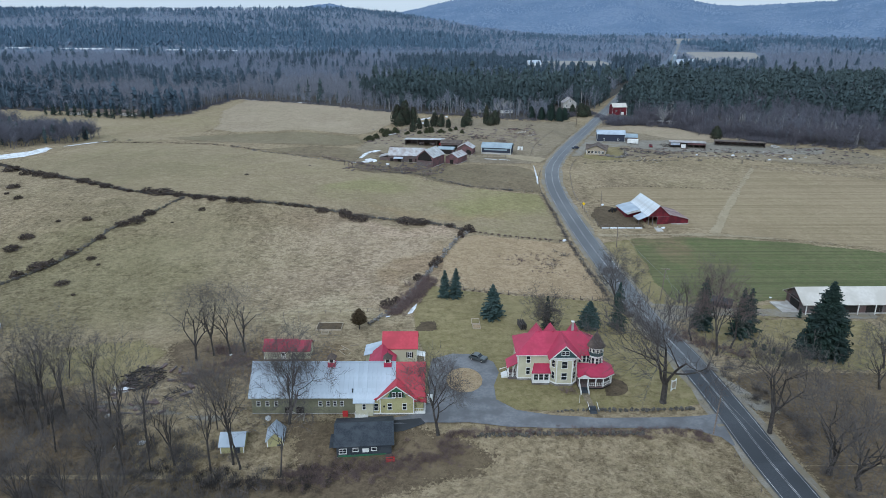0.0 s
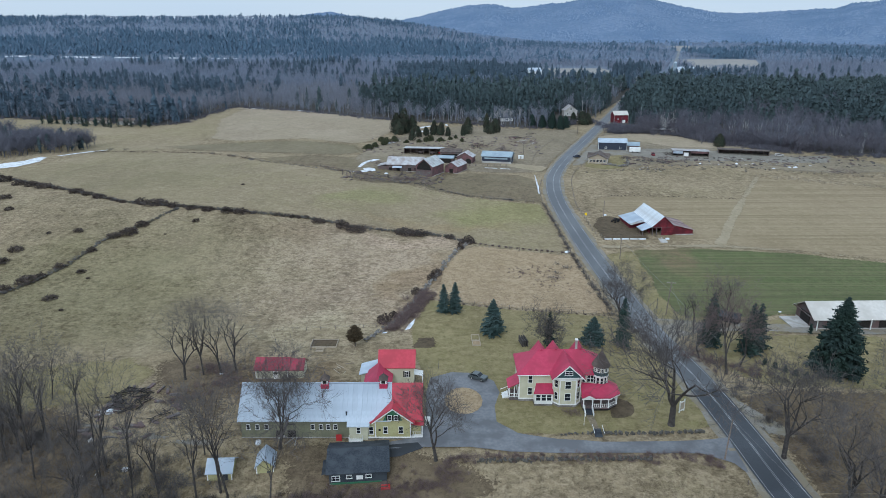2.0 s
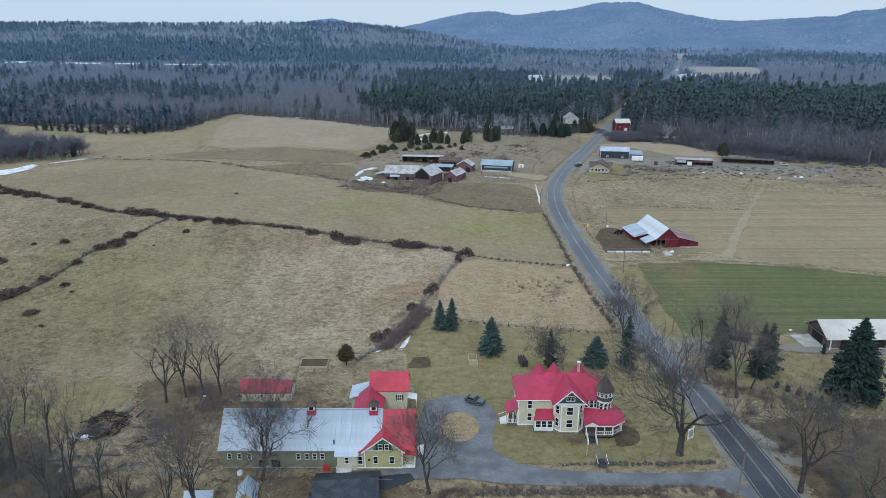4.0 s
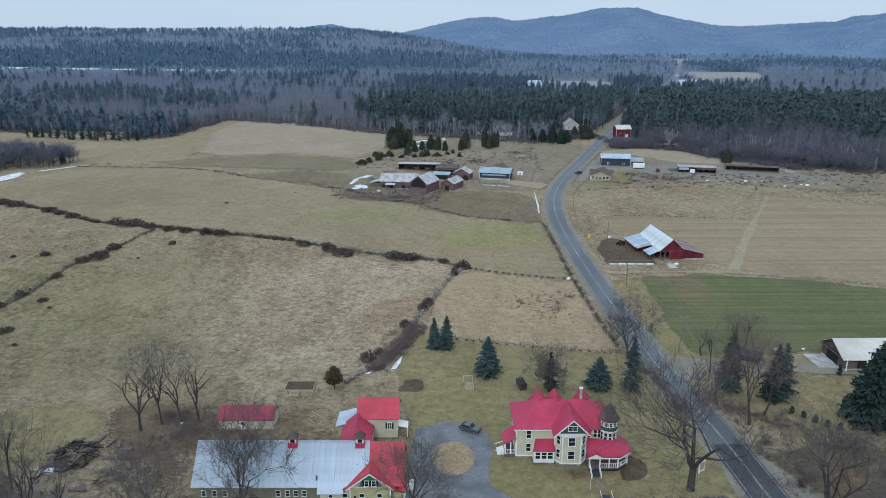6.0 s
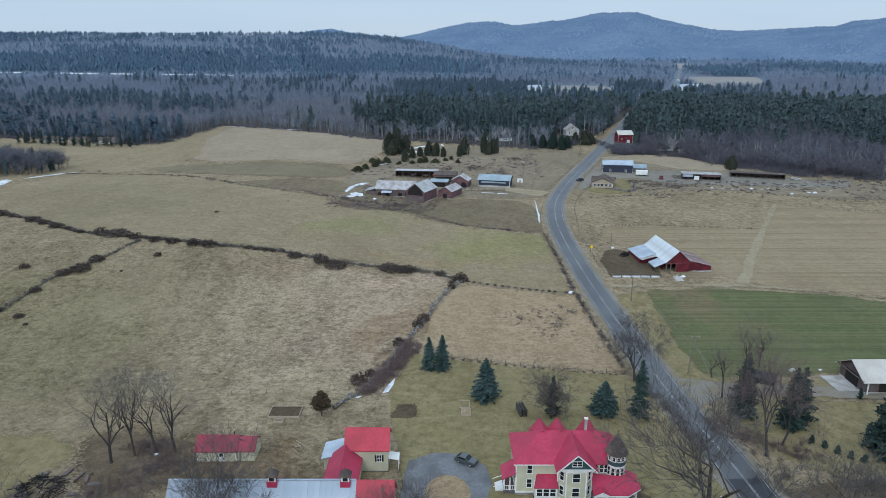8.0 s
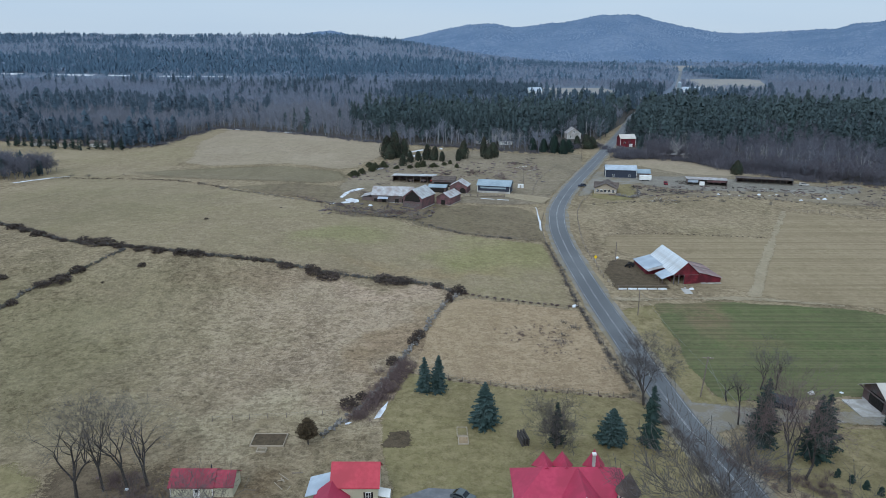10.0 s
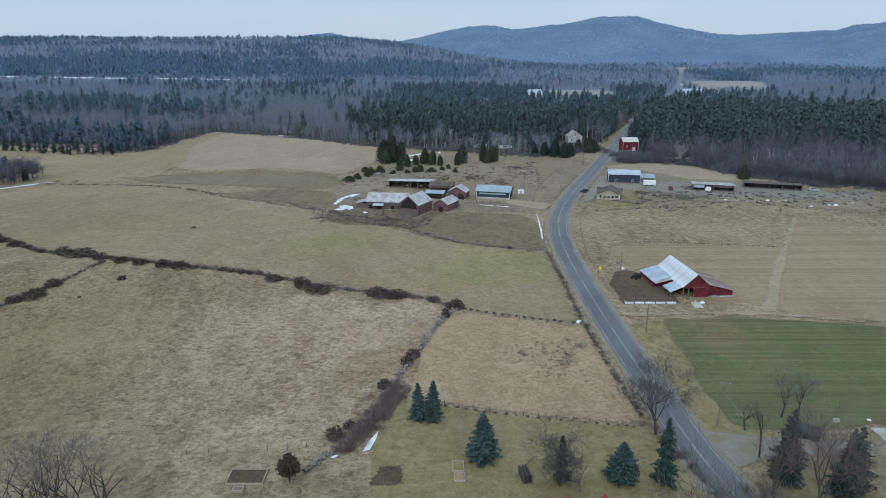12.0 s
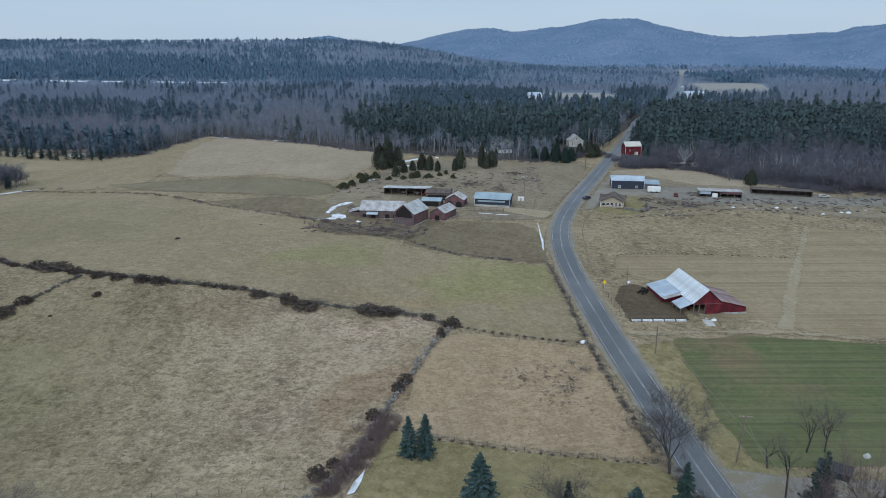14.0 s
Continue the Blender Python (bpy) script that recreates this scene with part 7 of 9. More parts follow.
def band(name, line, wide, tall, count, material_, label, templates=None, seed=4):
    """Brush scattered along a line, in one mesh."""
    rr = random.Random(seed)
    pts = spline(line, 2)
    places = []
    for k in range(count):
        x, y = pts[rr.randrange(len(pts))]
        places.append((x + rr.gauss(0, wide / 2.5), y + rr.gauss(0, wide / 2.5), tall * rr.uniform(0.5, 1.25), rr.uniform(0.8, 1.6)))
    ob = scatter(name, templates or SCRUB, places, material_, label, seed)
    ob["category"] = "brush"
    return ob


WALL_MAIN = [(-22.5, 157.5), (-19.3, 163.2), (-15.4, 170.2), (-11.4, 182.8), (-7.7, 196.5), (-3.4, 211.1), (1.9, 228.2), (6.6, 237.0)]
WALL_WEST = [(6.6, 237.0), (-3.1, 244.2), (-19.7, 247.5), (-36.7, 250.4), (-55.2, 255.5), (-74.4, 257.5), (-89.8, 261.0), (-112, 266.5), (-135.2, 273.5), (-164, 292.3), (-193.9, 309.3), (-225, 329.7)]
WALL_NORTH = [(-109, 263), (-114.7, 246), (-123.8, 230.9), (-127.4, 212.7), (-131.4, 201.8), (-138.6, 186.3), (-152, 160)]
band("wall_brush", [(-16.5, 165.5), (-13.0, 172), (-11.0, 180), (-8.6, 190)], 3.4, 2.0, 190, M["redtwig"], "reddish brown brush along the stone wall")
band("wall_brush", WALL_WEST, 1.8, 1.5, 420, M["twig"], "grey brush along the field wall", seed=5)
band("wall_brush", WALL_WEST[4:], 1.3, 1.1, 230, M["bush"], "dark brown brambles along the field wall", CLUMP, 75)
band("wall_brush", WALL_NORTH, 1.2, 1.3, 130, M["twig"], "grey brush along the field wall", seed=6)
band("bank_brush", [(-2, 107.2), (10, 107.6), (22, 107.4), (34, 107.2), (44, 107.6), (48, 105.2)], 1.5, 1.1, 240, M["redtwig"], "dead brown brush on the bank below the driveway", seed=7)
band("roadside_brush", [(44.9, 178), (44.1, 195), (42.8, 217), (42.2, 240), (41.8, 262), (41.0, 287)], 0.9, 1.1, 240, M["twig"], "dry weeds along the roadside fence", seed=8)
band("roadside_brush", [(60, 133), (62, 125), (66, 115), (67.5, 104), (67, 92), (68, 75)], 4.5, 1.7, 110, M["twig"], "bare brush on the bank beside the road", seed=9)
band("clump_brush", [(58.5, 150), (63, 143), (70, 141)], 5.0, 1.5, 120, M["redtwig"], "reddish bare brush under the roadside trees", seed=10)
band("thicket_brush", [(-48, 101), (-60, 103), (-75, 110), (-95, 118)], 8, 2.2, 260, M["twig"], "bare brush under the thicket", seed=11)
band("thicket_brush", [(-40, 92), (-62, 90), (-84, 96), (-108, 104)], 12, 2.8, 190, M["twig"], "tall bare brush of the thicket", seed=12)
band("thicket_brush", [(-30, 97), (-20, 98.5), (-8, 101), (-1, 104)], 4, 1.3, 300, M["redtwig"], "brown weeds beside the cottage", seed=13)
band("thicket_brush", [(-58, 98), (-46, 96), (-34, 95), (-26, 97)], 5, 1.6, 120, M["bark"], "dark brambles before the sheds", seed=62)
band("field_weeds", [(-60, 128), (-52, 136), (-57, 143)], 5, 1.2, 160, M["redtwig"], "rusty weeds under the field trees", seed=14)
band("shed_brush", [(-46, 131), (-36, 130), (-26, 128)], 2.5, 1.2, 90, M["twig"], "grey weeds behind the barn", seed=15)
band("fence_weeds", [(-7, 186), (5.8, 181.2), (23, 176.8), (42.2, 173.4)], 0.3, 0.4, 330, M["redtwig"], "brown weeds along the paddock fence", seed=16)
band("road_verge_brush", [(45.5, 175), (47.5, 168), (49, 158), (50.6, 146)], 1.8, 1.6, 60, M["twig"], "bare brush on the road's verge", seed=17)
band("farm_fence_brush", [(-46, 340), (-30, 322), (-16, 320), (8, 300), (28, 293)], 1.2, 1.0, 160, M["twig"], "dry weeds along the farm fence", seed=18)
band("fence_weeds", [(8, 237.5), (20, 233), (36, 228.4), (41.5, 227.4)], 0.5, 0.6, 260, M["redtwig"], "dark weeds along the paddock fence", seed=63)
band("crest_weeds", [(-210, 403), (-146, 395.5), (-108, 372.5)], 1.6, 0.9, 190, M["bush"], "rough brown weeds along the crest", seed=64)
band("paddock_weeds", [(20, 206), (28, 212), (33, 205), (30, 196)], 6, 0.7, 120, M["redtwig"], "dead weeds in the paddock", seed=65)
band("farm_fence_brush", [(-110, 372), (-75, 352), (-50, 342)], 2.0, 0.9, 170, M["stone"], "grey tumbled rubble and weeds", seed=19)
# dark weeds added here imitate the shadow line of a ditch
band("edge_weeds", [(66, 297.5), (74, 300.6), (90, 300.2), (128, 295)], 0.35, 0.32, 420, M["bush"], "dark weeds added for the shaded ditch line beside the mown field", seed=71)
band("east_brush", [(72, 352), (100, 358), (118, 358), (150, 364), (200, 343), (250, 330)], 1.6, 0.8, 200, M["twig"], "dry weeds along the far fence", seed=20)

band("woods_edge_brush", [p for p in EDGE_EAST if p[0] < 430], 9, 3.4, 520, M["edge"], "grey brush along the edge of the woods", seed=41)
band("woods_edge_brush", [p for p in EDGE_WEST if p[0] > -430], 5, 3.0, 520, M["edge"], "grey brush along the edge of the woods", seed=42)
band("far_east_brush", [(118, 508), (140, 487), (165, 462), (182, 432), (205, 410)], 7, 3.8, 260, M["edge"], "dark grey brush beyond the yard", seed=43)
# the woodlot at the far west
rr2 = random.Random(31)
wl1, wl2 = [], []
for k in range(1100):
    x, y = rr2.uniform(-360, -222), rr2.uniform(372, 505)
    if y < 372 + max(0, (x + 250) * 0.9) or y > 505 - (x + 360) * 0.55 or (x > -240 and y < 392):
        continue
    (wl1 if rr2.random() < 0.14 else wl2).append((x, y, rr2.uniform(6, 12), rr2.uniform(0.9, 1.4)))
scatter("woodlot_conifers", [pine_template(rr2, 130, 0.036, 0.24, 0.08) for _ in range(4)], wl1, M["pine"], "dark conifers of the woodlot in the fields", 21)
scatter("woodlot_trees", [bare_template(rr2, 46, 0.36, 0.008) for _ in range(6)], wl2, M["darkwoods"], "bare trees of the woodlot in the fields", 22)
for k in range(26):
    x = -312 + k * 3.6
    spruce(x, 514 + rr2.uniform(-3, 7) + max(0, -250 - x) * 0.28, rr2.uniform(6, 13), rr2.uniform(4, 6.5), 400 + k % 6, "dark conifer at the edge of the woods", "needles", "edge conifers", 0.4, 0.15, 0.0, "conifer")
# cedars, junipers and tall pines round the old farm and at the edges of the woods
def cedar(x, y, tall, wide, seed, label, needle="needles", group="", name="cedar_tree", category="cedar", loose=0.25):
    """A dense rounded evergreen: a short trunk and a ragged egg of small sprays."""
    rr = random.Random(seed)
    ob = thing(name, pose(x, y, height(x, y), 0, 0, rr.uniform(0, 360)), label, category, group)
    part("trunk", MB().tube((0, 0, -0.3), (0, 0, tall * 0.5), 0.02 * tall + 0.05, 0.04, 6), M["bark"], ob)
    v, f = [], []
    lobes = [(rr.uniform(-loose, loose) * wide, rr.uniform(-loose, loose) * wide, rr.uniform(0.6, 1.0)) for _ in range(3)]
    for i in range(900):
        lx, ly, s = lobes[i % 3]
        u, a = rr.uniform(0.02, 1) ** 0.9, rr.uniform(0, 6.283)
        r = wide * 0.58 * s * math.sqrt(max(0.0, 1 - u ** 1.8) * (0.4 + 1.5 * min(u, 0.35))) * rr.uniform(0.7, 1.08)
        c = np.array([lx * (1 - u) + r * math.cos(a), ly * (1 - u) + r * math.sin(a), tall * s * u])
        e = 0.035 * tall + 0.05 * wide
        k = len(v)
        v += [c + np.array([math.cos(a) * e * 0.3, math.sin(a) * e * 0.3, e * rr.uniform(0.4, 1.0)]), c + np.array([-math.sin(a) * e * 0.7, math.cos(a) * e * 0.7, -e * rr.uniform(0.2, 0.6)]), c + np.array([math.sin(a) * e * 0.7, -math.cos(a) * e * 0.7, -e * rr.uniform(0.2, 0.6)])]
        f.append((k, k + 1, k + 2))
    part("crown", tri_mesh("crown", np.array(v), np.array(f), M[needle]), None, ob)


for i, (x, y, h, w) in enumerate(((-35.4, 487, 16, 10), (-29.8, 485, 17, 10), (-33, 478, 12, 9), (-24.5, 489, 12, 6), (-8.7, 477, 11, 6.5), (-3.6, 475, 10, 6.5), (0.8, 471.3, 7, 4.5), (14.8, 480, 14, 7.5), (11.3, 472, 8, 4), (28.5, 487, 14, 4.5), (34.5, 486, 12, 9), (31.5, 482, 9, 7),
                                  (-23.2, 454, 8, 4.5), (-19.4, 466, 8, 5), (-14.6, 474, 7, 5), (102.8, 521, 12, 11), (108, 527, 10, 8), (97.5, 527, 11, 6), (172, 428.3, 9, 8))):
    cedar(x, y, h, w, 300 + i, "dark green rounded cedar near the old farm", "cedar", "farm cedars")
for i, (x, y, h, w) in enumerate(((-35.1, 450, 4, 5), (-38.9, 440, 4.5, 6), (-43.3, 448, 4, 5.5), (-45.3, 428, 3.6, 5), (-48.5, 418, 3.2, 6), (-41.5, 434, 3, 4), (-10.7, 454, 3.4, 6), (-4, 450.5, 3.2, 5), (-13.8, 451, 3, 4.5), (-18.5, 447, 2.4, 4), (2, 456, 2.4, 3), (6, 462, 3, 3), (-26, 444, 2.2, 3.2), (10, 449, 2.6, 3))):
    cedar(x, y, h, w, 340 + i, "low bronze-green juniper in rough grass", "juniper", "junipers by the old farm", "juniper_bush", "juniper", 0.5)
for i, (x, y, h, w) in enumerate(((83, 500, 11, 7), (78, 504, 13, 7), (71, 508, 10, 6.5), (88, 507, 10, 7), (64, 514, 10, 6))):
    cedar(x, y, h, w, 380 + i, "tall dark conifer before the white house", "needles", "conifers by the white house", "conifer_tree", "conifer")
band("yard_brush", [(120, 484), (128, 486), (136, 485), (143, 483)], 6, 6.5, 150, M["edge"], "dark bare shrubs before the red shed", seed=51)
band("yard_brush", [(168, 470), (176, 453), (188, 441), (204, 428), (222, 418)], 10, 7.5, 330, M["edge"], "dark bare shrubs behind the long shed", seed=52)
band("yard_brush", [(70, 520), (84, 520), (94, 527)], 8, 5, 130, M["edge"], "dark bare shrubs round the white house", seed=53)
scatter("tall_pines", [pine_template(rr2, 150, 0.035, 0.15, 0.2) for _ in range(5)], [(96, 590, 27, 1), (88, 592, 28, 1.1), (82, 586, 26, 1), (104, 596, 24, 0.9), (112, 600, 27, 0.8), (74, 580, 25, 1.1), (66, 575, 27, 1.1), (120, 596, 18, 1.2), (126, 606, 17, 1.3), (78, 560, 22, 1.1), (60, 556, 24, 1.2), (52, 560, 25, 1.2), (40, 565, 24, 1.2)], M["pine"], "tall ragged pines behind the white house", 24)
scatter("pale_trees", [bare_template(rr2, 40, 0.3, 0.007) for _ in range(3)], [(45, 524, 12, 1.2), (57, 534, 11, 1.2), (39, 528, 10, 1.0), (50, 530, 10, 1), (152, 476, 12, 1.2)], M["birch"], "pale bare trees before the pines", 25)


# ---- stone walls ----
def stone_mesh(seed):
    rr = random.Random(seed)
    v = [(rr.uniform(0.8, 1.2) * x, rr.uniform(0.8, 1.2) * y, rr.uniform(0.75, 1.25) * z) for x, y, z in ((-0.5, -0.4, 0), (0.5, -0.4, 0), (0.5, 0.4, 0), (-0.5, 0.4, 0), (-0.35, -0.3, 0.55), (0.38, -0.28, 0.6), (0.35, 0.3, 0.5), (-0.38, 0.3, 0.58))]
    me = MB().add(v, [(3, 2, 1, 0), (4, 5, 6, 7), (0, 1, 5, 4), (1, 2, 6, 5), (2, 3, 7, 6), (3, 0, 4, 7)]).mesh("stone", M["stone" if seed < 6 else "darkstone"])
    return me


STONES = [stone_mesh(i) for i in range(12)]


def stone_wall(line, wide, tall, label, first=(0.0, 0.0), size=0.55, seed=3, density=1.0, dark=False):
    """A tumbled dry-stone wall; single stones over the stretch given as fractions, the rest in one part."""
    rr = random.Random(seed)
    ob = thing("stone_wall", pose(0, 0, 0), label, "stone wall")
    pts = spline(line, 1.0)
    rest, count = MB(), 0
    for i, (x, y) in enumerate(pts):
        for k in range(max(1, round(wide * tall * 5.0 * density))):
            s = size * rr.uniform(0.6, 1.4)
            px, py = x + rr.gauss(0, wide / 3), y + rr.gauss(0, wide / 3)
            m = pose(px, py, height(px, py) - 0.08 + rr.uniform(0, tall * 0.75), rr.uniform(-20, 20), rr.uniform(-20, 20), rr.uniform(0, 360)) @ Matrix.Scale(s, 4)
            me = STONES[rr.randrange(6) + (6 if dark else 0)]
            if first[0] <= i / len(pts) < first[1] and count < 280:
                part("stone", me, None, ob).matrix_basis = m
                count += 1
            else:
                rest.add([m @ q.co for q in me.vertices], [tuple(q.vertices) for q in me.polygons])
    if rest.v:
        tagged(part("stones", rest, M["darkstone" if dark else "stone"], ob, "heaped grey field stones"), kind="stuff")
    return ob


stone_wall(WALL_MAIN, 1.3, 0.8, "tumbled grey dry-stone wall between the pastures", (0.0, 0.75), 0.6, 3, 0.75)
stone_wall(WALL_WEST, 0.9, 0.6, "overgrown dry-stone wall along the field", (0, 0), 0.7, 4, 0.6, True)
stone_wall(WALL_NORTH, 0.9, 0.6, "overgrown dry-stone wall across the pasture", (0, 0), 0.7, 5, 0.6, True)
stone_wall([(28.9, 114.8), (38, 114.7), (48.6, 115.2)], 0.5, 0.7, "low dark stone wall along the driveway", (0, 1), 0.42, 6, 5.0, True)
stone_wall([(20.5, 114.3), (26.6, 114.9)], 0.5, 0.4, "low dark stone wall along the driveway", (0, 1), 0.4, 7, 4.0, True)
stone_wall([(4, 106.9), (20, 106.9), (36, 106.9)], 0.6, 0.7, "low retaining wall below the driveway", (0, 1), 0.45, 8, 3.0, True)
stone_wall([(88.5, 371.5), (95, 366.5), (100, 372), (101.5, 381)], 0.8, 1.4, "grey stone retaining wall round a terrace", (0, 1), 0.8, 9, 0.8)


# ---- fences, poles ----
def fence(line, gap, label, tall=1.25, wires=3, lean=5):
    rr = random.Random(int(abs(line[0][0] * 7 + line[0][1])))
    ob = thing("fence", pose(0, 0, 0), label, "fence")
    pts, out, acc = spline(line, 0.5), [], 1e9
    for a, b in zip(pts, pts[1:]):
        acc += math.hypot(b[0] - a[0], b[1] - a[1])
        if acc >= gap:
            out.append(b)
            acc = 0
    me = shared(("post", tall), lambda: MB().tube((0, 0, -0.4), (0, 0, tall), 0.1, 0.085, 6).mesh("post", M["post"]))
    for x, y in out:
        part("post", me, None, ob).matrix_basis = pose(x, y, height(x, y), rr.uniform(-lean, lean), rr.uniform(-lean, lean), 0)
    for k in range(wires):
        z = tall * (0.92 - 0.3 * k)
        for a, b in zip(out, out[1:]):
            part("wire", MB().tube(on(*a, z), on(*b, z), 0.012, 0.012, 3), M["wire"], ob)
    return ob


fence([(-7, 186.2), (5.8, 181.4), (23, 177), (42.4, 173.6)], 3.2, "weathered post and wire fence along the paddock")
fence([(10, 234), (21.7, 230.7), (36.1, 226.2), (41.6, 226.4)], 3.5, "weathered post and wire fence across the paddock")
fence([(-11, 309.5), (7.4, 299.5), (27.3, 292.3), (40, 287.5)], 3.5, "weathered post and wire fence before the old farm")
fence([(45, 177.5), (44.3, 195), (43, 217), (42.2, 240), (41.9, 262), (41, 287), (42.8, 312), (46.5, 332)], 3.6, "roadside post and wire fence")
fence([(57.5, 240.5), (55.2, 250), (55.0, 265), (55.0, 285), (57.2, 305), (61, 330), (67, 352), (73, 366)], 3.4, "roadside post and wire fence by the red barn", 1.5)
fence([(60, 133.5), (70, 135), (82, 134.4), (96, 133.2), (112, 132)], 3.2, "weathered post and wire fence in rough grass")
fence([(-47, 163), (-41.8, 163.6), (-30, 164.8), (-19.7, 166)], 3.4, "thin post and wire fence across the pasture", 1.2, 2)
fence([(51.6, 101), (52.0, 94), (52.6, 85), (53.4, 70)], 3.0, "thin roadside fence below the driveway", 1.0, 2)
fence([(104, 360), (120, 366), (150, 367), (200, 346), (260, 330)], 4.5, "weathered fence along the far yard")
fence([(-48, 342), (-44, 325), (-35, 319), (-22, 327), (-12, 335)], 3.0, "grey rail fence before the old barns", 1.5, 3)
fence([(46.5, 372), (50, 392), (58, 420), (72, 455)], 4.0, "weathered fence beside the old farmyard")


def rail_fence(line, gap, label, tall=1.5, rails=4):
    """A weathered pen of round posts and split rails."""
    rr = random.Random(int(abs(line[0][0] * 3 + line[0][1])))
    ob = thing("rail_fence", pose(0, 0, 0), label, "fence")
    pts, out, acc = spline(line, 0.5), [], 1e9
    for a, b in zip(pts, pts[1:]):
        acc += math.hypot(b[0] - a[0], b[1] - a[1])
        if acc >= gap:
            out.append(b)
            acc = 0
    me = shared(("rail_post", tall), lambda: MB().tube((0, 0, -0.4), (0, 0, tall + 0.2), 0.14, 0.12, 6).mesh("post", M["oldwood"]))
    for x, y in out:
        part("post", me, None, ob).matrix_basis = pose(x, y, height(x, y), rr.uniform(-6, 6), rr.uniform(-6, 6), 0)
    for a, b in zip(out, out[1:]):
        for k in range(rails):
            if rr.random() < 0.12:
                continue
            z = tall * (k + 0.8) / rails
            part("rail", MB().tube(on(*a, z + rr.uniform(-0.12, 0.12)), on(*b, z + rr.uniform(-0.12, 0.12)), 0.075, 0.065, 5), M["oldwood"], ob)
    return ob


rail_fence([(-53.2, 334.5), (-44.1, 326.8), (-35.1, 321.5)], 2.8, "grey rail fence of the cattle pen before the old barns")
rail_fence([(-33.5, 321.8), (-26.1, 324.9), (-15.7, 328.6)], 2.4, "grey rail fence of the cattle pen before the old barns", 1.6, 5)
rail_fence([(-15.7, 328.6), (-7.3, 326.6), (-4.7, 338)], 2.6, "grey sagging rail fence below the gabled barn", 1.4)
rail_fence([(-67.5, 353), (-54.7, 342.5), (-48, 338.5)], 3.0, "broken grey rail fence along the crest", 1.2, 3)
rail_fence([(-26.1, 324.9), (-24.6, 333), (-23.4, 342)], 2.6, "grey rail fence dividing the cattle pen", 1.5)
rail_fence([(8.3, 368.9), (19.8, 368.5), (33, 367.5)], 3.0, "weathered rail fence beside the blue-roofed shed", 1.3, 3)
rail_fence([(108, 392), (117, 385), (127, 379), (134, 381), (138, 388)], 2.6, "curved grey rail pen in the yard", 1.3, 4)
fence([(157, 341), (172.9, 331.2), (186.7, 322.5), (215, 310)], 4.5, "weathered fence above the mown hayfield")


def utility_pole(x, y, tall, label, lean=0.0, arm=True, turn=0):
    ob = thing("utility_pole", pose(x, y, height(x, y), 0, lean, 0), label, "utility pole")
    part("pole", MB().tube((0, 0, -0.6), (0, 0, tall), 0.17, 0.12, 8), M["post"], ob)
    if arm:
        a = part("crossarm", MB().box(-1.2, 1.2, -0.06, 0.06, tall - 0.45, tall - 0.3), M["post"], ob)
        a.matrix_basis = pose(0, 0, 0, 0, 0, turn)
        for k in (-1.1, -0.5, 0.5, 1.1):
            part("insulator", MB().tube((k, 0, tall - 0.3), (k, 0, tall - 0.12), 0.045, 0.03, 6), M["white"], a)
    return ob


utility_pole(49.8, 107.0, 8.6, "weathered utility pole at the driveway's mouth", 3, False)
utility_pole(59.6, 173.9, 10.0, "leaning weathered utility pole with a crossarm", 4, True, 0)
utility_pole(58.4, 221.3, 8.0, "weathered utility pole by the barn lane", 0, False)
utility_pole(44.5, 395, 9.5, "weathered utility pole at the farm entrance", 0, True, 20)
utility_pole(63.0, 268, 7.0, "weathered utility pole beside the road sign", 0, False)
utility_pole(92, 480, 9.5, "weathered utility pole along the road", 0, True, 20)


def cable(p, q, sag, r=0.03):
    mb = MB()
    pts = [Vector(p).lerp(Vector(q), i / 12) - Vector((0, 0, sag * 4 * (i / 12) * (1 - i / 12))) for i in range(13)]
    side = (Vector(q) - Vector(p)).cross(Vector((0, 0, 1))).normalized() * r
    up = Vector((0, 0, r))
    mb.add([c + o for c in pts for o in (side, up, -side, -up)], [(4 * i + k, 4 * i + (k + 1) % 4, 4 * i + 4 + (k + 1) % 4, 4 * i + 4 + k) for i in range(12) for k in range(4)])
    solid("overhead_cable", mb, M["wire"], "pale overhead cable strung between poles", "cable")


cable((58.5, 221.3, height(58, 221) + 7.6), (60.0, 173.9, 7.6), 0.9, 0.03)
cable((60.1, 173.9, 7.6), (63.1, 138.8, 6.0), 0.6, 0.04)
cable((50.2, 107.0, 8.2), (55.4, 73, 8.2), 0.5)
cable((50.2, 107.0, 8.4), (60.2, 173.9, 9.4), 1.2, 0.02)


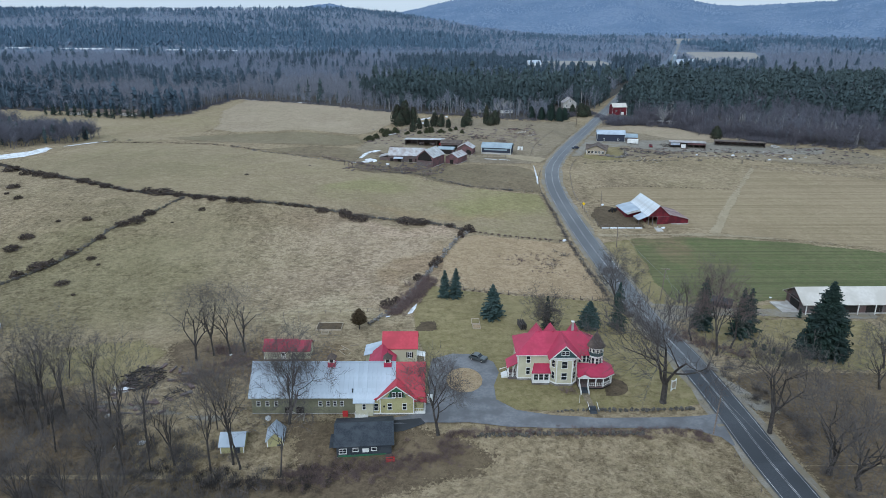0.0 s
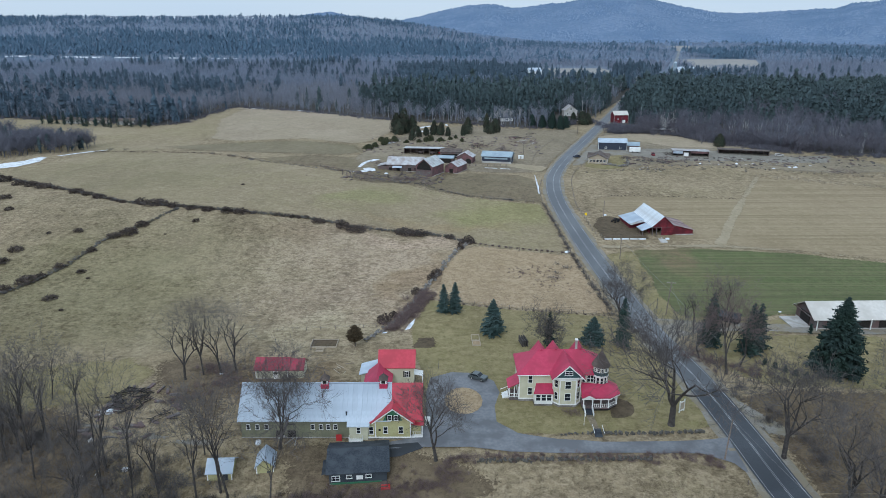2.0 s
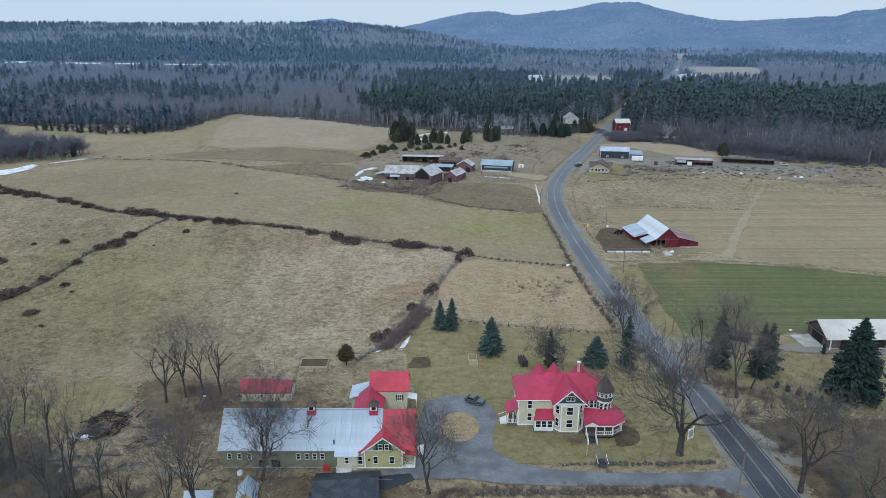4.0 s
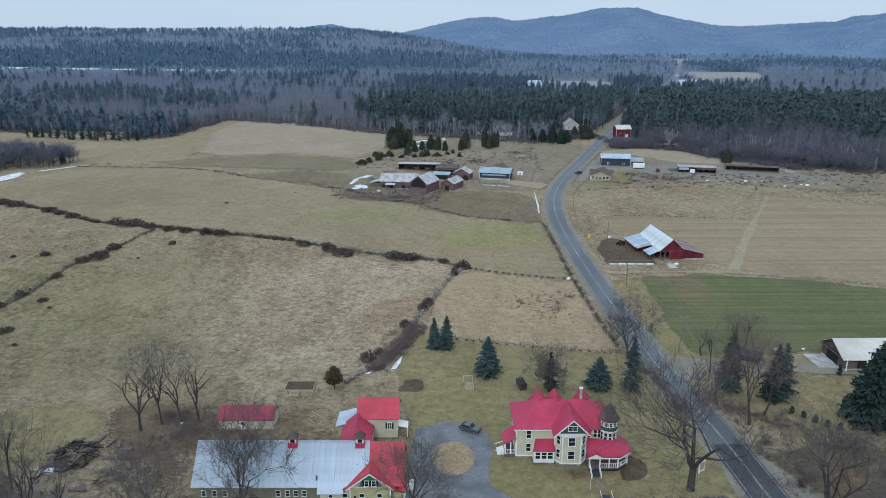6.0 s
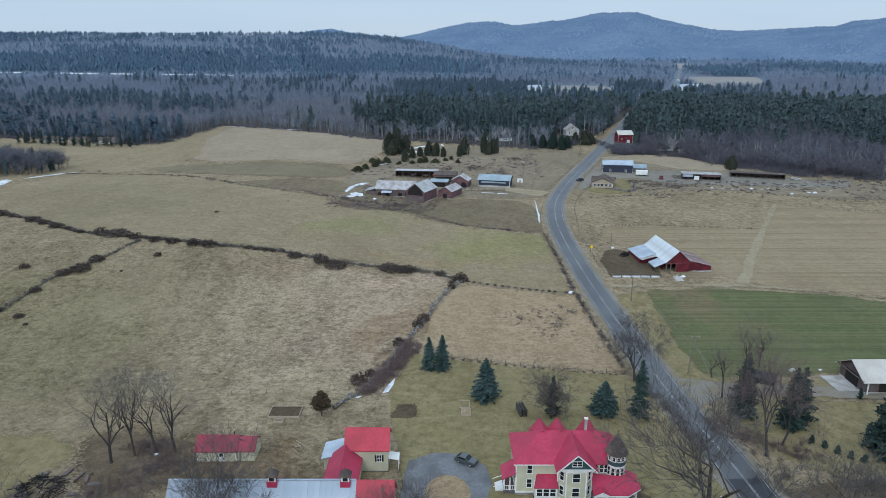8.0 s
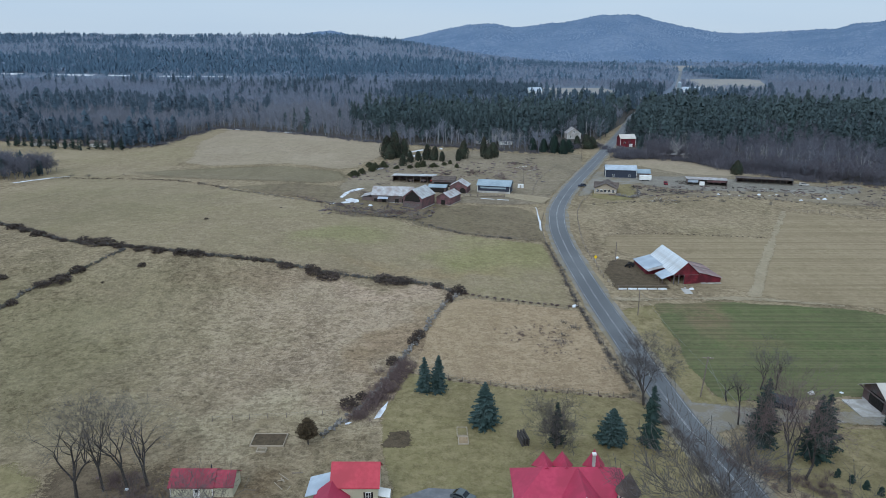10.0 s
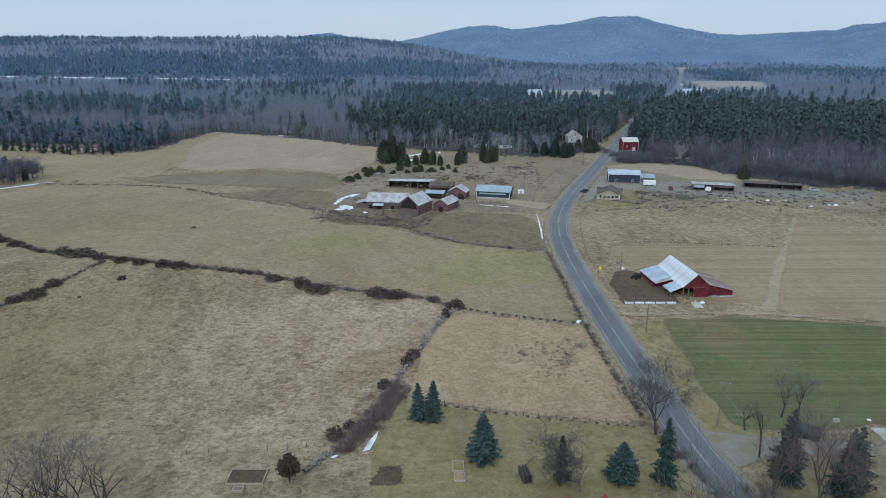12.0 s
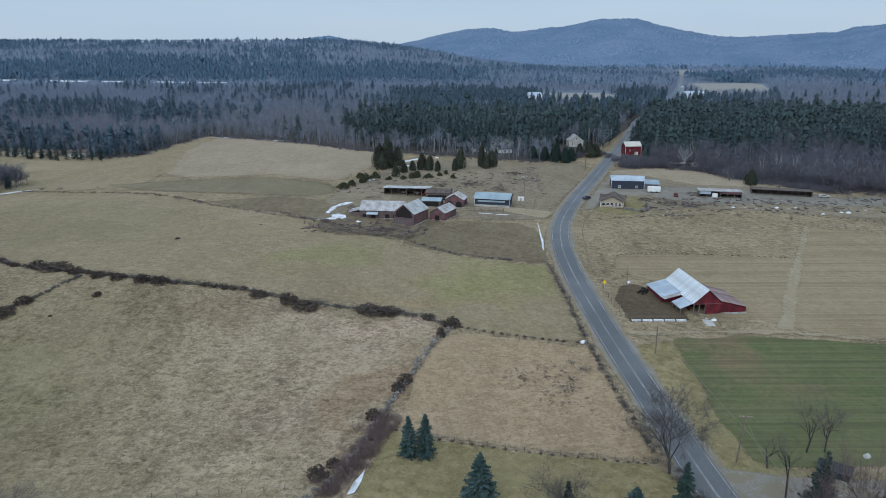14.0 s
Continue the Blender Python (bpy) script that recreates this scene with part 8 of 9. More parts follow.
# ---- old farm across the fields ----
def old_farm():
    A = gable("weathered_barn", -12.4, 340.2, -26, 9.6, 13, 5.0, 3.6, "pinkwood", "old_tin", "weathered gabled barn with a bright tin slope and dark gable", "barn", "y", trim=None)
    part("gable_band", MB().box(-4.6, 4.6, -0.12, 0.0, 2.6, 3.0), M["oldwood"], A)
    # black panels on these fronts paint the shade of barn interiors
    part("gable_opening", MB().add([(-4.2, -0.06, 3.1), (4.2, -0.06, 3.1), (3.4, -0.06, 5.4), (0, -0.06, 8.0), (-3.4, -0.06, 5.4)] + [(-4.2, 0.02, 3.1), (4.2, 0.02, 3.1), (3.4, 0.02, 5.4), (0, 0.02, 8.0), (-3.4, 0.02, 5.4)], [(0, 1, 2, 3, 4)] + [(i, i + 5, (i + 1) % 5 + 5, (i + 1) % 5) for i in range(5)]), M["black"], A)
    part("lower_boarding", MB().box(-4.75, 4.75, -0.09, 0.0, -0.5, 2.4), M["oldwood"], A)
    B = gable("long_cow_barn", -22.5, 349.5, -7, 19, 9.5, 3.6, 3.2, "oldwood", "rust", "long grey barn under a patched rusty tin roof", "barn", trim=None)
    part("porch_roof", MB().slab([(-6.5, -2.0, 2.2), (-1.5, -2.0, 2.2), (-1.5, 0.1, 2.9), (-6.5, 0.1, 2.9)], 0.1), M["tin"], B)
    for x in (-6.3, -1.7):
        part("porch_post", MB().box(x - 0.08, x + 0.08, -1.9, -1.74, -0.5, 2.2), M["post"], B)
    for x in (-8.5, -4.6, 1.5, 5.0):
        part("stall_opening", MB().box(x, x + 1.8, -0.05, 0.05, 0.0, 1.9), M["black"], B)
    part("lean_to_wall", MB().box(-14.5, -9.5, 1.0, 8, -0.8, 2.4), M["oldwood"], B)
    part("lean_to_roof", MB().slab([(-15, 0.6, 2.4), (-9.4, 0.6, 3.6), (-9.4, 8.4, 3.6), (-15, 8.4, 2.4)], 0.1), M["rust"], B)
    C = gable("small_barn", 1.6, 349.5, -26, 7.0, 12, 3.6, 2.0, "pinkwood", "rust", "small faded red barn with a rusty tin roof", "barn", "y", trim=None)
    part("door", MB().box(-1.0, 1.0, -0.06, 0.02, -0.2, 2.2), M["black"], C)
    open_shed("open_shed", -14.4, 401.0, -6, 23, 8, 3.7, 3.2, 6, "oldwood", "old_tin", "long open-fronted shed with a pale roof edge")
    for x, y, m in ((-4.0, 402.5, "door_red"), (-9, 403, "oldwood"), (-16, 404, "oldwood")):
        crate = thing("stored_implement", pose(x, y, height(x, y), 0, 0, -6), "farm implement parked in the open shed", "implement")
        part("body", MB().box(-1.2, 1.2, -0.8, 0.8, 0.4, 1.6), M[m], crate)
        for s in (-1, 1):
            part("wheel", MB().tube((s * 0.9, -0.9, 0.45), (s * 0.9, 0.9, 0.45), 0.45, 0.45, 10), M["tyre"], crate)
    E = gable("brown_shed", 1.6, 391, -8, 12, 9, 3.6, 1.3, "oldwood", "brownroof", "low brown-roofed shed joined to the old barns", "shed", trim=None)
    part("shed_opening", MB().box(-5.0, 4.0, -0.06, 0.02, 0, 2.6), M["black"], E)
    G = gable("grey_lean_to", -1.5, 377, -10, 9, 7, 2.6, 0.9, "oldwood", "blueroof", "grey metal-roofed lean-to shed", "shed", trim=None)
    part("shed_opening", MB().box(-4.0, 3.6, -0.06, 0.02, 0, 2.2), M["black"], G)
    F = gable("cart_barn", 9.4, 376.6, -14, 9, 8, 3.6, 2.4, "pinkwood", "rust", "faded red cart barn with two arched doorways", "barn", "y", trim=None)
    for x in (-2.2, 2.2):
        arch = [(x + 1.5 * math.cos(a * 0.5236), -0.07, 1.3 + 1.5 * math.sin(a * 0.5236)) for a in range(7)] + [(x - 1.5, -0.07, -0.3), (x + 1.5, -0.07, -0.3)]
        n = len(arch)
        part("arched_doorway", MB().add(arch + [(p[0], 0.03, p[2]) for p in arch], [tuple(range(n))[::-1]] + [(i, (i + 1) % n, (i + 1) % n + n, i + n) for i in range(n)]), M["black"], F)
    H = gable("blue_shed", 27.2, 376.6, -14, 16.5, 9.5, 4.0, 2.0, "navy", "blueroof", "pole shed with a blue-grey metal roof and pale base", "shed", over=0.6)
    part("base_panel", MB().box(-8.3, 8.3, -0.14, -0.02, 0.1, 1.1), M["concrete"], H)
    part("window_strip", MB().box(-6.8, 6.2, -0.1, -0.02, 2.4, 3.2), M["blueroof"], H)
    box_ = thing("white_box", pose(42.5, 390.5, height(42.5, 390.5), 0, 0, -10), "small white box shed beside the blue shed", "shed")
    part("body", MB().box(-1.5, 1.5, -0.9, 0.9, -0.2, 1.9), M["white"], box_)
    part("door", MB().box(-0.4, 0.4, -0.95, -0.88, 0.0, 1.6), M["concrete"], box_)


old_farm()


def vehicle(x, y, turn, label, paint, name="car", L=4.5, boxy=False):
    ob = thing(name, pose(x, y, height(x, y) + (0.12 if name == "car" else 0.05), 0, 0, turn), label, name)
    h, w = L / 2, 0.88
    side = [(-h, 0.35), (-h, 0.85), (-h + 0.15, 0.98), (-h + 1.25, 1.05), (-h + 2.0, 1.5), (h - 1.0 if not boxy else h - 0.1, 1.52), (h - 0.25 if not boxy else h, 1.05), (h, 0.9), (h, 0.35)]
    n = len(side)
    part("body", MB().add([(px, -w, pz) for px, pz in side] + [(px, w, pz) for px, pz in side], [tuple(range(n)), tuple(range(2 * n - 1, n - 1, -1))] + [(i, i + n, (i + 1) % n + n, (i + 1) % n) for i in range(n)]), M[paint], ob)
    for s in (-1, 1):
        part("side_window", MB().add([(-h + 1.45, s * (w + 0.01), 1.08), (h - 0.5, s * (w + 0.01), 1.08), (h - 1.05, s * (w + 0.01), 1.44), (-h + 2.05, s * (w + 0.01), 1.44)], [(0, 1, 2, 3)]), M["glass"], ob)
        for px in (-h + 0.85, h - 0.85):
            wheel = part("wheel", MB().tube((px, s * (w - 0.18), 0.33), (px, s * (w + 0.03), 0.33), 0.33, 0.33, 14), M["tyre"], ob)
            part("rim", MB().tube((px, s * (w + 0.02), 0.33), (px, s * (w + 0.05), 0.33), 0.19, 0.17, 10), M["concrete"], wheel)
    part("windscreen", MB().add([(-h + 1.27, -0.78, 1.07), (-h + 1.27, 0.78, 1.07), (-h + 1.95, 0.72, 1.49), (-h + 1.95, -0.72, 1.49)], [(3, 2, 1, 0)]), M["glass"], ob)
    part("rear_window", MB().add([(h - 0.28, -0.75, 1.1), (h - 0.28, 0.75, 1.1), (h - 0.95, 0.7, 1.5), (h - 0.95, -0.7, 1.5)], [(0, 1, 2, 3)]), M["glass"], ob)
    return ob


vehicle(5.2, 137.0, 150, "grey-green estate car parked on the driveway", "silver", L=4.2)
vehicle(121.8, 399.4, 80, "dark red old tractor-like truck in the yard", "barnred", "truck", 4.2, True)
vehicle(195.2, 396.6, 160, "pale old van parked by the woods", "concrete", "van", 4.8, True)
vehicle(75.5, 393.5, 20, "dark car parked by the blue barn", "navy", "car", 4.2)


# ---- yard across the road ----
def east_yard():
    c = gable("bungalow", 83.6, 375.2, -17, 10.4, 12, 3.0, 2.4, "sand", "brownroof", "tan bungalow with a brown roof and a row of windows", "house", "y", over=0.7)
    for i in range(5):
        window(c, -3.8 + i * 1.9, 0, 1.0, 1.2, 1.2)
    part("wing_roof", MB().slab([(-6.2, 3.0, 3.0), (6.2, 3.0, 3.0), (6.2, 7.2, 5.0), (-6.2, 7.2, 5.0)], 0.14).slab([(-6.2, 7.2, 5.0), (6.2, 7.2, 5.0), (6.2, 11.6, 3.0), (-6.2, 11.6, 3.0)], 0.14), M["brownroof"], c)
    part("deck", MB().box(2.0, 5.2, -2.2, 0, -0.6, 0.2), M["oldwood"], c)
    b = gable("blue_barn", 102.0, 417.6, -9, 17, 9.5, 4.6, 1.9, "navy", "tin", "dark blue barn with a bright metal roof", "barn", over=0.4)
    for x in (-4.2, 4.6):
        window(b, x, 0, 0.9, 1.0, 1.0)
    part("lean_to_wall", gable_walls(MB(), 8.5, 16, 3, 10, -0.5, 2.6, 4.2), M["oldwood"], b)
    part("lean_to_roof", gable_roof(MB(), 8.5, 16.5, 3, 10, 2.7, 4.4, 0.3), M["blueroof"], b)
    t = thing("white_trailer", pose(113.6, 409.5, height(113.6, 409.5), 0, 0, -12), "white box trailer parked in the yard", "trailer")
    part("body", MB().box(-3.2, 3.2, -1.2, 1.2, 0.6, 3.0), M["white"], t)
    for x in (-1.4, 1.4):
        part("wheel", MB().tube((x, -1.25, 0.4), (x, 1.25, 0.4), 0.4, 0.4, 10), M["tyre"], t)
    s1 = open_shed("patched_shed", 143.0, 396.5, -14, 20, 8, 3.2, 3.0, 6, "oldwood", "rust", "patched open shed with pale sheet walls")
    part("front_sheet", MB().box(-9.8, -4.5, -0.12, -0.03, 1.5, 3.1), M["tin"], s1)
    part("front_sheet", MB().box(-3.9, -1.2, -0.12, -0.03, 0.1, 2.2), M["white"], s1)
    part("front_sheet", MB().box(0.2, 9.6, -0.12, -0.03, 2.0, 3.1), M["pinkwood"], s1)
    open_shed("low_shed", 176, 401.2, -17, 28, 7, 2.6, 2.4, 9, "oldwood", "brownroof", "long low open shed along the woods")
    r = gable("red_shed", 135.0, 530.0, 4, 11.0, 9, 6.2, 2.6, "barnred", "sandroof", "red shed with a pale roof beside the road", "shed")
    window(r, -2.5, 0, 2.6, 0.9, 1.2)
    part("door", MB().box(1.0, 3.4, -0.06, 0.02, 0, 2.4), M["white"], r)
    lo = gable("ruined_shed", 154.5, 482, 2, 20, 6, 2.4, 0.6, "oldwood", "rust", "long low grey shed hidden by shrubs", "shed", trim=None)
    part("shed_opening", MB().box(-8, 3, -0.06, 0.02, 0, 1.9), M["black"], lo)
    part("pale_panel", MB().box(4, 9.8, -0.08, 0.0, 0, 2.2), M["concrete"], lo)
    h = gable("white_house", 103.5, 571, 5, 10.5, 9, 4.6, 4.0, "concrete", "rust", "white gabled house among conifers", "house", "y")
    for x in (-2.6, 2.6):
        window(h, x, 0, 1.3, 1.0, 1.4)
    window(h, 0, 0, 5.2, 1.0, 1.3)
    g = gable("grey_house", 112, 600, 10, 13, 9, 4.0, 2.5, "olive", "slate", "dark-roofed house among the trees", "house")
    window(g, -3, 0, 1.3, 1.2, 1.3)
    w = gable("white_farmhouse", 141, 1088, 10, 20, 14, 8, 5, "white", "tin", "white farmhouse at the edge of a far field", "house")
    for x in (-5, 0, 5):
        window(w, x, 0, 2.2, 1.4, 2.0)
    d = gable("dairy_barn", 398, 1150, -5, 30, 16, 6, 5, "white", "tin", "white dairy barn far along the road", "barn")
    part("silo", MB().tube((-19, 6, -1), (-19, 6, 17), 3, 3, 16), M["blueroof"], d, "blue-grey silo")
    part("silo_cap", MB().tube((-19, 6, 17), (-19, 6, 19.5), 3.1, 0.3, 16), M["tin"], d)
    for i, (x, y, L) in enumerate(((-290, 532, 12), (-268, 529, 14), (-246, 526, 12))):
        k = gable("cabin", x, y, 3 * i, L, 7, 2.8, 1.6, "concrete" if i != 1 else "sand", "brownroof", "low pale cabin at the edge of the woods", "cabin", group="cabins by the woods")
        for q in (-3, 0, 3):
            window(k, q, 0, 0.9, 0.9, 1.1)
    for x, y, m in ((30, 545, "concrete"), (48, 540, "white")):
        k = gable("cabin", x, y, 8, 9, 7, 2.8, 1.8, m, "slate", "pale cabin half hidden by trees", "cabin")
        window(k, 0, 0, 0.9, 1.2, 1.1)
    gable("red_outbuilding", -120.5, 152, 70, 7, 9, 4, 2.4, "barnred", "rust", "red outbuilding at the pasture's edge", "shed", "y")


east_yard()


# ---- snow patches ----
def snow(pts, seed, dz=0.12):
    patch("snow_patch", pts, M["snow"], "thin patch of old snow", dz, 0.25, 4)


snow([(-12.8, 164.2), (-11.7, 164.6), (-10.8, 168.2), (-10.5, 171.4), (-11.1, 170.6), (-12.0, 167.8)], 1)
snow([(-238, 341), (-226, 352), (-222, 366), (-225, 378), (-230, 381), (-232, 368), (-246, 353)], 2)
snow([(-223, 384), (-214, 404), (-205, 412), (-210, 404), (-219, 386)], 2)
snow([(-50.5, 341.2), (-45, 342.6), (-40, 344.5), (-37.8, 348), (-38.8, 352.5), (-42, 354.5), (-44.6, 352), (-43.6, 348.6), (-46, 345)], 3)
snow([(-47.9, 356), (-46.6, 354.4), (-45.4, 362), (-43.6, 369), (-40.6, 374), (-38.6, 379.5), (-41.4, 379), (-44.8, 374), (-47, 366)], 3)
snow([(-24, 500), (-18, 506), (-11, 515), (-13, 518), (-20, 510), (-25, 505)], 11)
snow([(44.4, 345), (43.3, 330), (42.0, 313), (41.2, 304), (41.6, 304), (42.8, 314), (43.9, 330), (44.8, 345)], 4)
snow([(20, 363.6), (26.5, 361.8), (26.6, 362.8), (20.2, 364.8)], 5)
snow([(28, 361.2), (33.5, 359.6), (33.6, 360.8), (28.1, 362.4)], 6)
snow([(-38, 441), (-33, 448), (-31, 452), (-35, 447), (-40, 444)], 7)
snow([(-24, 486), (-14, 489), (-8, 494), (-16, 494), (-25, 490)], 8)
snow([(-190, 634), (-176, 630), (-160, 626), (-176, 634)], 9, 0.2)
snow([(-150, 618), (-128, 609), (-110, 600), (-128, 613)], 9, 0.2)
snow([(-18.9, 161.5), (-17.9, 161.7), (-17.6, 162.6), (-18.8, 162.4)], 10, 0.3)


# ---- garden and clutter ----
def garden_bed(x0, y0, x1, y1, label, border=True, soil="dirt"):
    ob = thing("garden_bed", pose((x0 + x1) / 2, (y0 + y1) / 2, height((x0 + x1) / 2, (y0 + y1) / 2)), label, "garden bed")
    a, b = (x1 - x0) / 2, (y1 - y0) / 2
    part("soil", MB().box(-a, a, -b, b, -0.3, 0.22), M[soil], ob)
    if border:
        for u in ((-a - 0.14, a + 0.14, -b - 0.14, -b), (-a - 0.14, a + 0.14, b, b + 0.14), (-a - 0.14, -a, -b, b), (a, a + 0.14, -b, b)):
            part("border_board", MB().box(*u, -0.3, 0.38), M["sand"], ob)
    return ob


garden_bed(-36.2, 153.6, -29.8, 157.8, "fenced garden bed of dark soil with pale timber edging")
garden_bed(-34.4, 151.4, -32.8, 152.6, "small pale cold frame beside the garden bed", True, "mud")
garden_bed(4.6, 157.4, 6.5, 160.4, "pale timber planting frame on the lawn", True, "lawn")
garden_bed(4.8, 154.4, 6.6, 156.8, "pale timber planting frame on the lawn", True, "paddock")
patch("vegetable_plot", [(-11, 153), (-9.8, 159.4), (-4.2, 159.8), (-3.6, 153.2)], M["dirt"], "dug brown vegetable plot in the lawn", 0.11, 0.5, 4, 1.0)
rk = thing("wood_rack", pose(17.9, 155.6, height(17.9, 155.6), 0, 0, 10), "dark stacked firewood rack on the lawn", "wood rack")
for i in range(3):
    for k in range(4):
        part("log", MB().tube((-0.9 + 0.6 * i, -1.8, 0.25 + 0.42 * k), (-0.9 + 0.6 * i, 1.8, 0.25 + 0.42 * k), 0.22, 0.2, 7), M["bark"], rk)
patch("porch_bed", [(33.2 + 4.3 * math.cos(a * 0.35 - 1.9), 124.6 + 4.2 * math.sin(a * 0.35 - 1.9)) for a in range(11)], M["dirt"], "dark mulched bed curving round the porch", 0.12, 0.15, 4)
patch("front_walk", [(26.7, 121.6), (28.3, 121.4), (28.4, 116), (27.2, 116)], M["mud"], "narrow worn walk to the porch", 0.13, 0.0, 4)
st = thing("garden_steps", pose(27.8, 114.6, height(27.8, 114.6)), "dark stone steps through the low wall", "steps")
for k in range(5):
    part("step", MB().box(-0.75, 0.75, -1.0 + 0.45 * k, 1.4, -0.4, 0.06 + 0.1 * k), M["slate"], st)
for s in (-0.95, 0.95):
    part("step_rail", MB().tube((s, -1.0, 0.9), (s, 1.3, 1.4), 0.05, 0.05, 5), M["white"], st)
fp = thing("flagpole", pose(25.6, 117.8, height(25.6, 117.8)), "slim bare flagpole on the front lawn", "flagpole")
part("pole", MB().tube((0, 0, -0.3), (0, 0, 4.6), 0.06, 0.04, 6), M["sandroof"], fp)
sg = thing("yard_sign", pose(47.0, 123.0, height(47, 123), 0, 0, 35), "white framed yard sign between posts beside the road", "sign")
for s in (-0.75, 0.75):
    part("sign_post", MB().box(s - 0.09, s + 0.09, -0.09, 0.09, -0.3, 2.7), M["white"], sg)
part("sign_board", MB().box(-0.66, 0.66, -0.05, 0.05, 0.6, 2.2), M["sand"], sg)
part("sign_rail", MB().box(-0.66, 0.66, -0.07, 0.07, 0.3, 0.6), M["white"], sg)
part("sign_rail", MB().box(-0.66, 0.66, -0.07, 0.07, 2.2, 2.45), M["white"], sg)
rsn = thing("road_sign", pose(55.3, 265.5, height(55.3, 265.5), 0, 0, -20), "yellow warning sign on a post beside the road", "road sign")
part("sign_post", MB().box(-0.05, 0.05, -0.04, 0.04, -0.3, 2.6), M["concrete"], rsn)
part("sign_face", MB().add([(0, -0.06, 1.6), (0.65, -0.06, 2.3), (0, -0.06, 3.0), (-0.65, -0.06, 2.3), (0, -0.02, 1.6), (0.65, -0.02, 2.3), (0, -0.02, 3.0), (-0.65, -0.02, 2.3)], [(0, 1, 2, 3), (7, 6, 5, 4), (0, 4, 5, 1), (1, 5, 6, 2), (2, 6, 7, 3), (3, 7, 4, 0)]), M["bright_yellow"], rsn)


def boulder(x, y, s, m="concrete", label="pale boulder in the grass", flat=0.6):
    ob = solid("boulder", shared(("boulder", m, round(x) % 3), lambda: tri_mesh("boulder", *lump(round(x) % 3), M[m])), None, label, "boulder")
    ob.matrix_basis = pose(x, y, height(x, y) - 0.1, 0, 0, R.uniform(0, 360)) @ Matrix.Diagonal((s, s * R.uniform(0.6, 1.0), s * flat, 1))


def lump(seed):
    rr = random.Random(seed + 50)
    bm = bmesh.new()
    bmesh.ops.create_icosphere(bm, subdivisions=2, radius=0.6)
    for q in bm.verts:
        q.co *= 1 + 0.35 * noise.noise(q.co * 1.8 + Vector((seed * 5, 0, 0)))
    v = np.array([tuple(q.co) for q in bm.verts])
    t = np.array([[q.index for q in f.verts] for f in bm.faces])
    bm.free()
    return v, t


for x, y, s, m in ((160.8, 373.6, 2.2, "white"), (175.5, 360.7, 2.0, "white"), (188.4, 363.2, 2.4, "white"), (185.5, 364, 1.6, "white"), (165, 371, 1.2, "concrete"), (150, 372, 1.4, "concrete"), (146, 374, 1.1, "concrete"), (141, 375, 1.5, "white"), (170, 374, 1.5, "concrete"), (199, 368, 1.5, "concrete"), (64.4, 271, 1.5, "white"),
                   (81.1, 241.8, 1.6, "white"), (79.4, 242.8, 1.0, "concrete"), (57.7, 117.9, 0.8, "white"), (41.2, 227.9, 1.8, "white"), (-61.8, 105.6, 1.4, "white"), (-71.6, 112.9, 1.3, "concrete"), (-72.4, 123.2, 1.9, "white"), (-54.4, 139.8, 0.9, "white"), (85.4, 175.6, 1.8, "concrete"), (92.6, 175.9, 1.0, "white"),
                   (-38.6, 112.2, 1.6, "white"), (-31.6, 341.5, 1.8, "white"), (0, 520, 2.5, "white"), (-180, 420, 1.5, "bush"), (-70, 330, 1.2, "bush")):
    boulder(x, y, s, m if m != "white" else "snow", {"white": "small patch of white snow-covered stone", "concrete": "pale grey boulder in the grass", "bush": "dark boulder in the pasture"}[m])


def timber_heap(x, y, wide, tall, n, seed, label, mats=("oldwood", "post", "bark"), category="wood pile"):
    """A tangle of logs and boards, each lying on the heap."""
    rr = random.Random(seed)
    ob = thing("timber_heap", pose(x, y, height(x, y)), label, category)
    for i in range(n):
        a, r, L = rr.uniform(0, 6.283), wide / 2 * math.sqrt(rr.random()), rr.uniform(0.4, 1.0) * min(wide * 0.55, 3.0)
        z = rr.uniform(0.0, tall) * (1 - (2 * r / wide) ** 2 * 0.8) + 0.1
        b = rr.uniform(0, 6.283)
        px, py = r * math.cos(a), r * math.sin(a)
        q = (L / 2 * math.cos(b), L / 2 * math.sin(b), rr.uniform(-0.2, 0.2) * L)
        part("log", MB().tube((px - q[0], py - q[1], max(0, z - q[2])), (px + q[0], py + q[1], max(0.1, z + q[2])), rr.uniform(0.06, 0.15), 0.06, 5), M[rr.choice(mats)], ob)


timber_heap(-70.2, 127.6, 9.0, 2.4, 130, 1, "charred brush pile with pale boards beside the track", ("black", "black", "black", "black", "bark", "bark", "bark", "oldwood"), "brush pile")
timber_heap(-72.4, 123.8, 5.0, 1.0, 26, 2, "scattered boards beside the brush pile", ("oldwood", "concrete", "black"), "debris")
timber_heap(-60.5, 121.0, 5.0, 0.8, 18, 3, "dark heap of brushwood on the grass", ("bark", "bush"), "brush pile")
timber_heap(3, 427, 7, 2.4, 44, 4, "heap of rusty machinery and logs", ("bark", "oldwood", "pinkwood"))
timber_heap(20, 430, 13, 2.6, 80, 5, "long heap of logs in the farmyard", ("bark", "bush", "pinkwood"))
timber_heap(35, 418, 11, 2.0, 60, 6, "grey heap of boards in the farmyard", ("oldwood", "post"))
timber_heap(52, 445, 15, 1.6, 90, 7, "pale split timber strewn in the farmyard", ("sandroof", "post", "pinkwood", "post"))
timber_heap(-22, 326, 13, 1.8, 80, 8, "grey rails and rubbish before the old barn", ("oldwood", "oldwood", "bark", "stone"))
timber_heap(-40, 366, 12, 1.2, 36, 9, "grey rails and rubbish beside the old barn", ("oldwood", "post"))
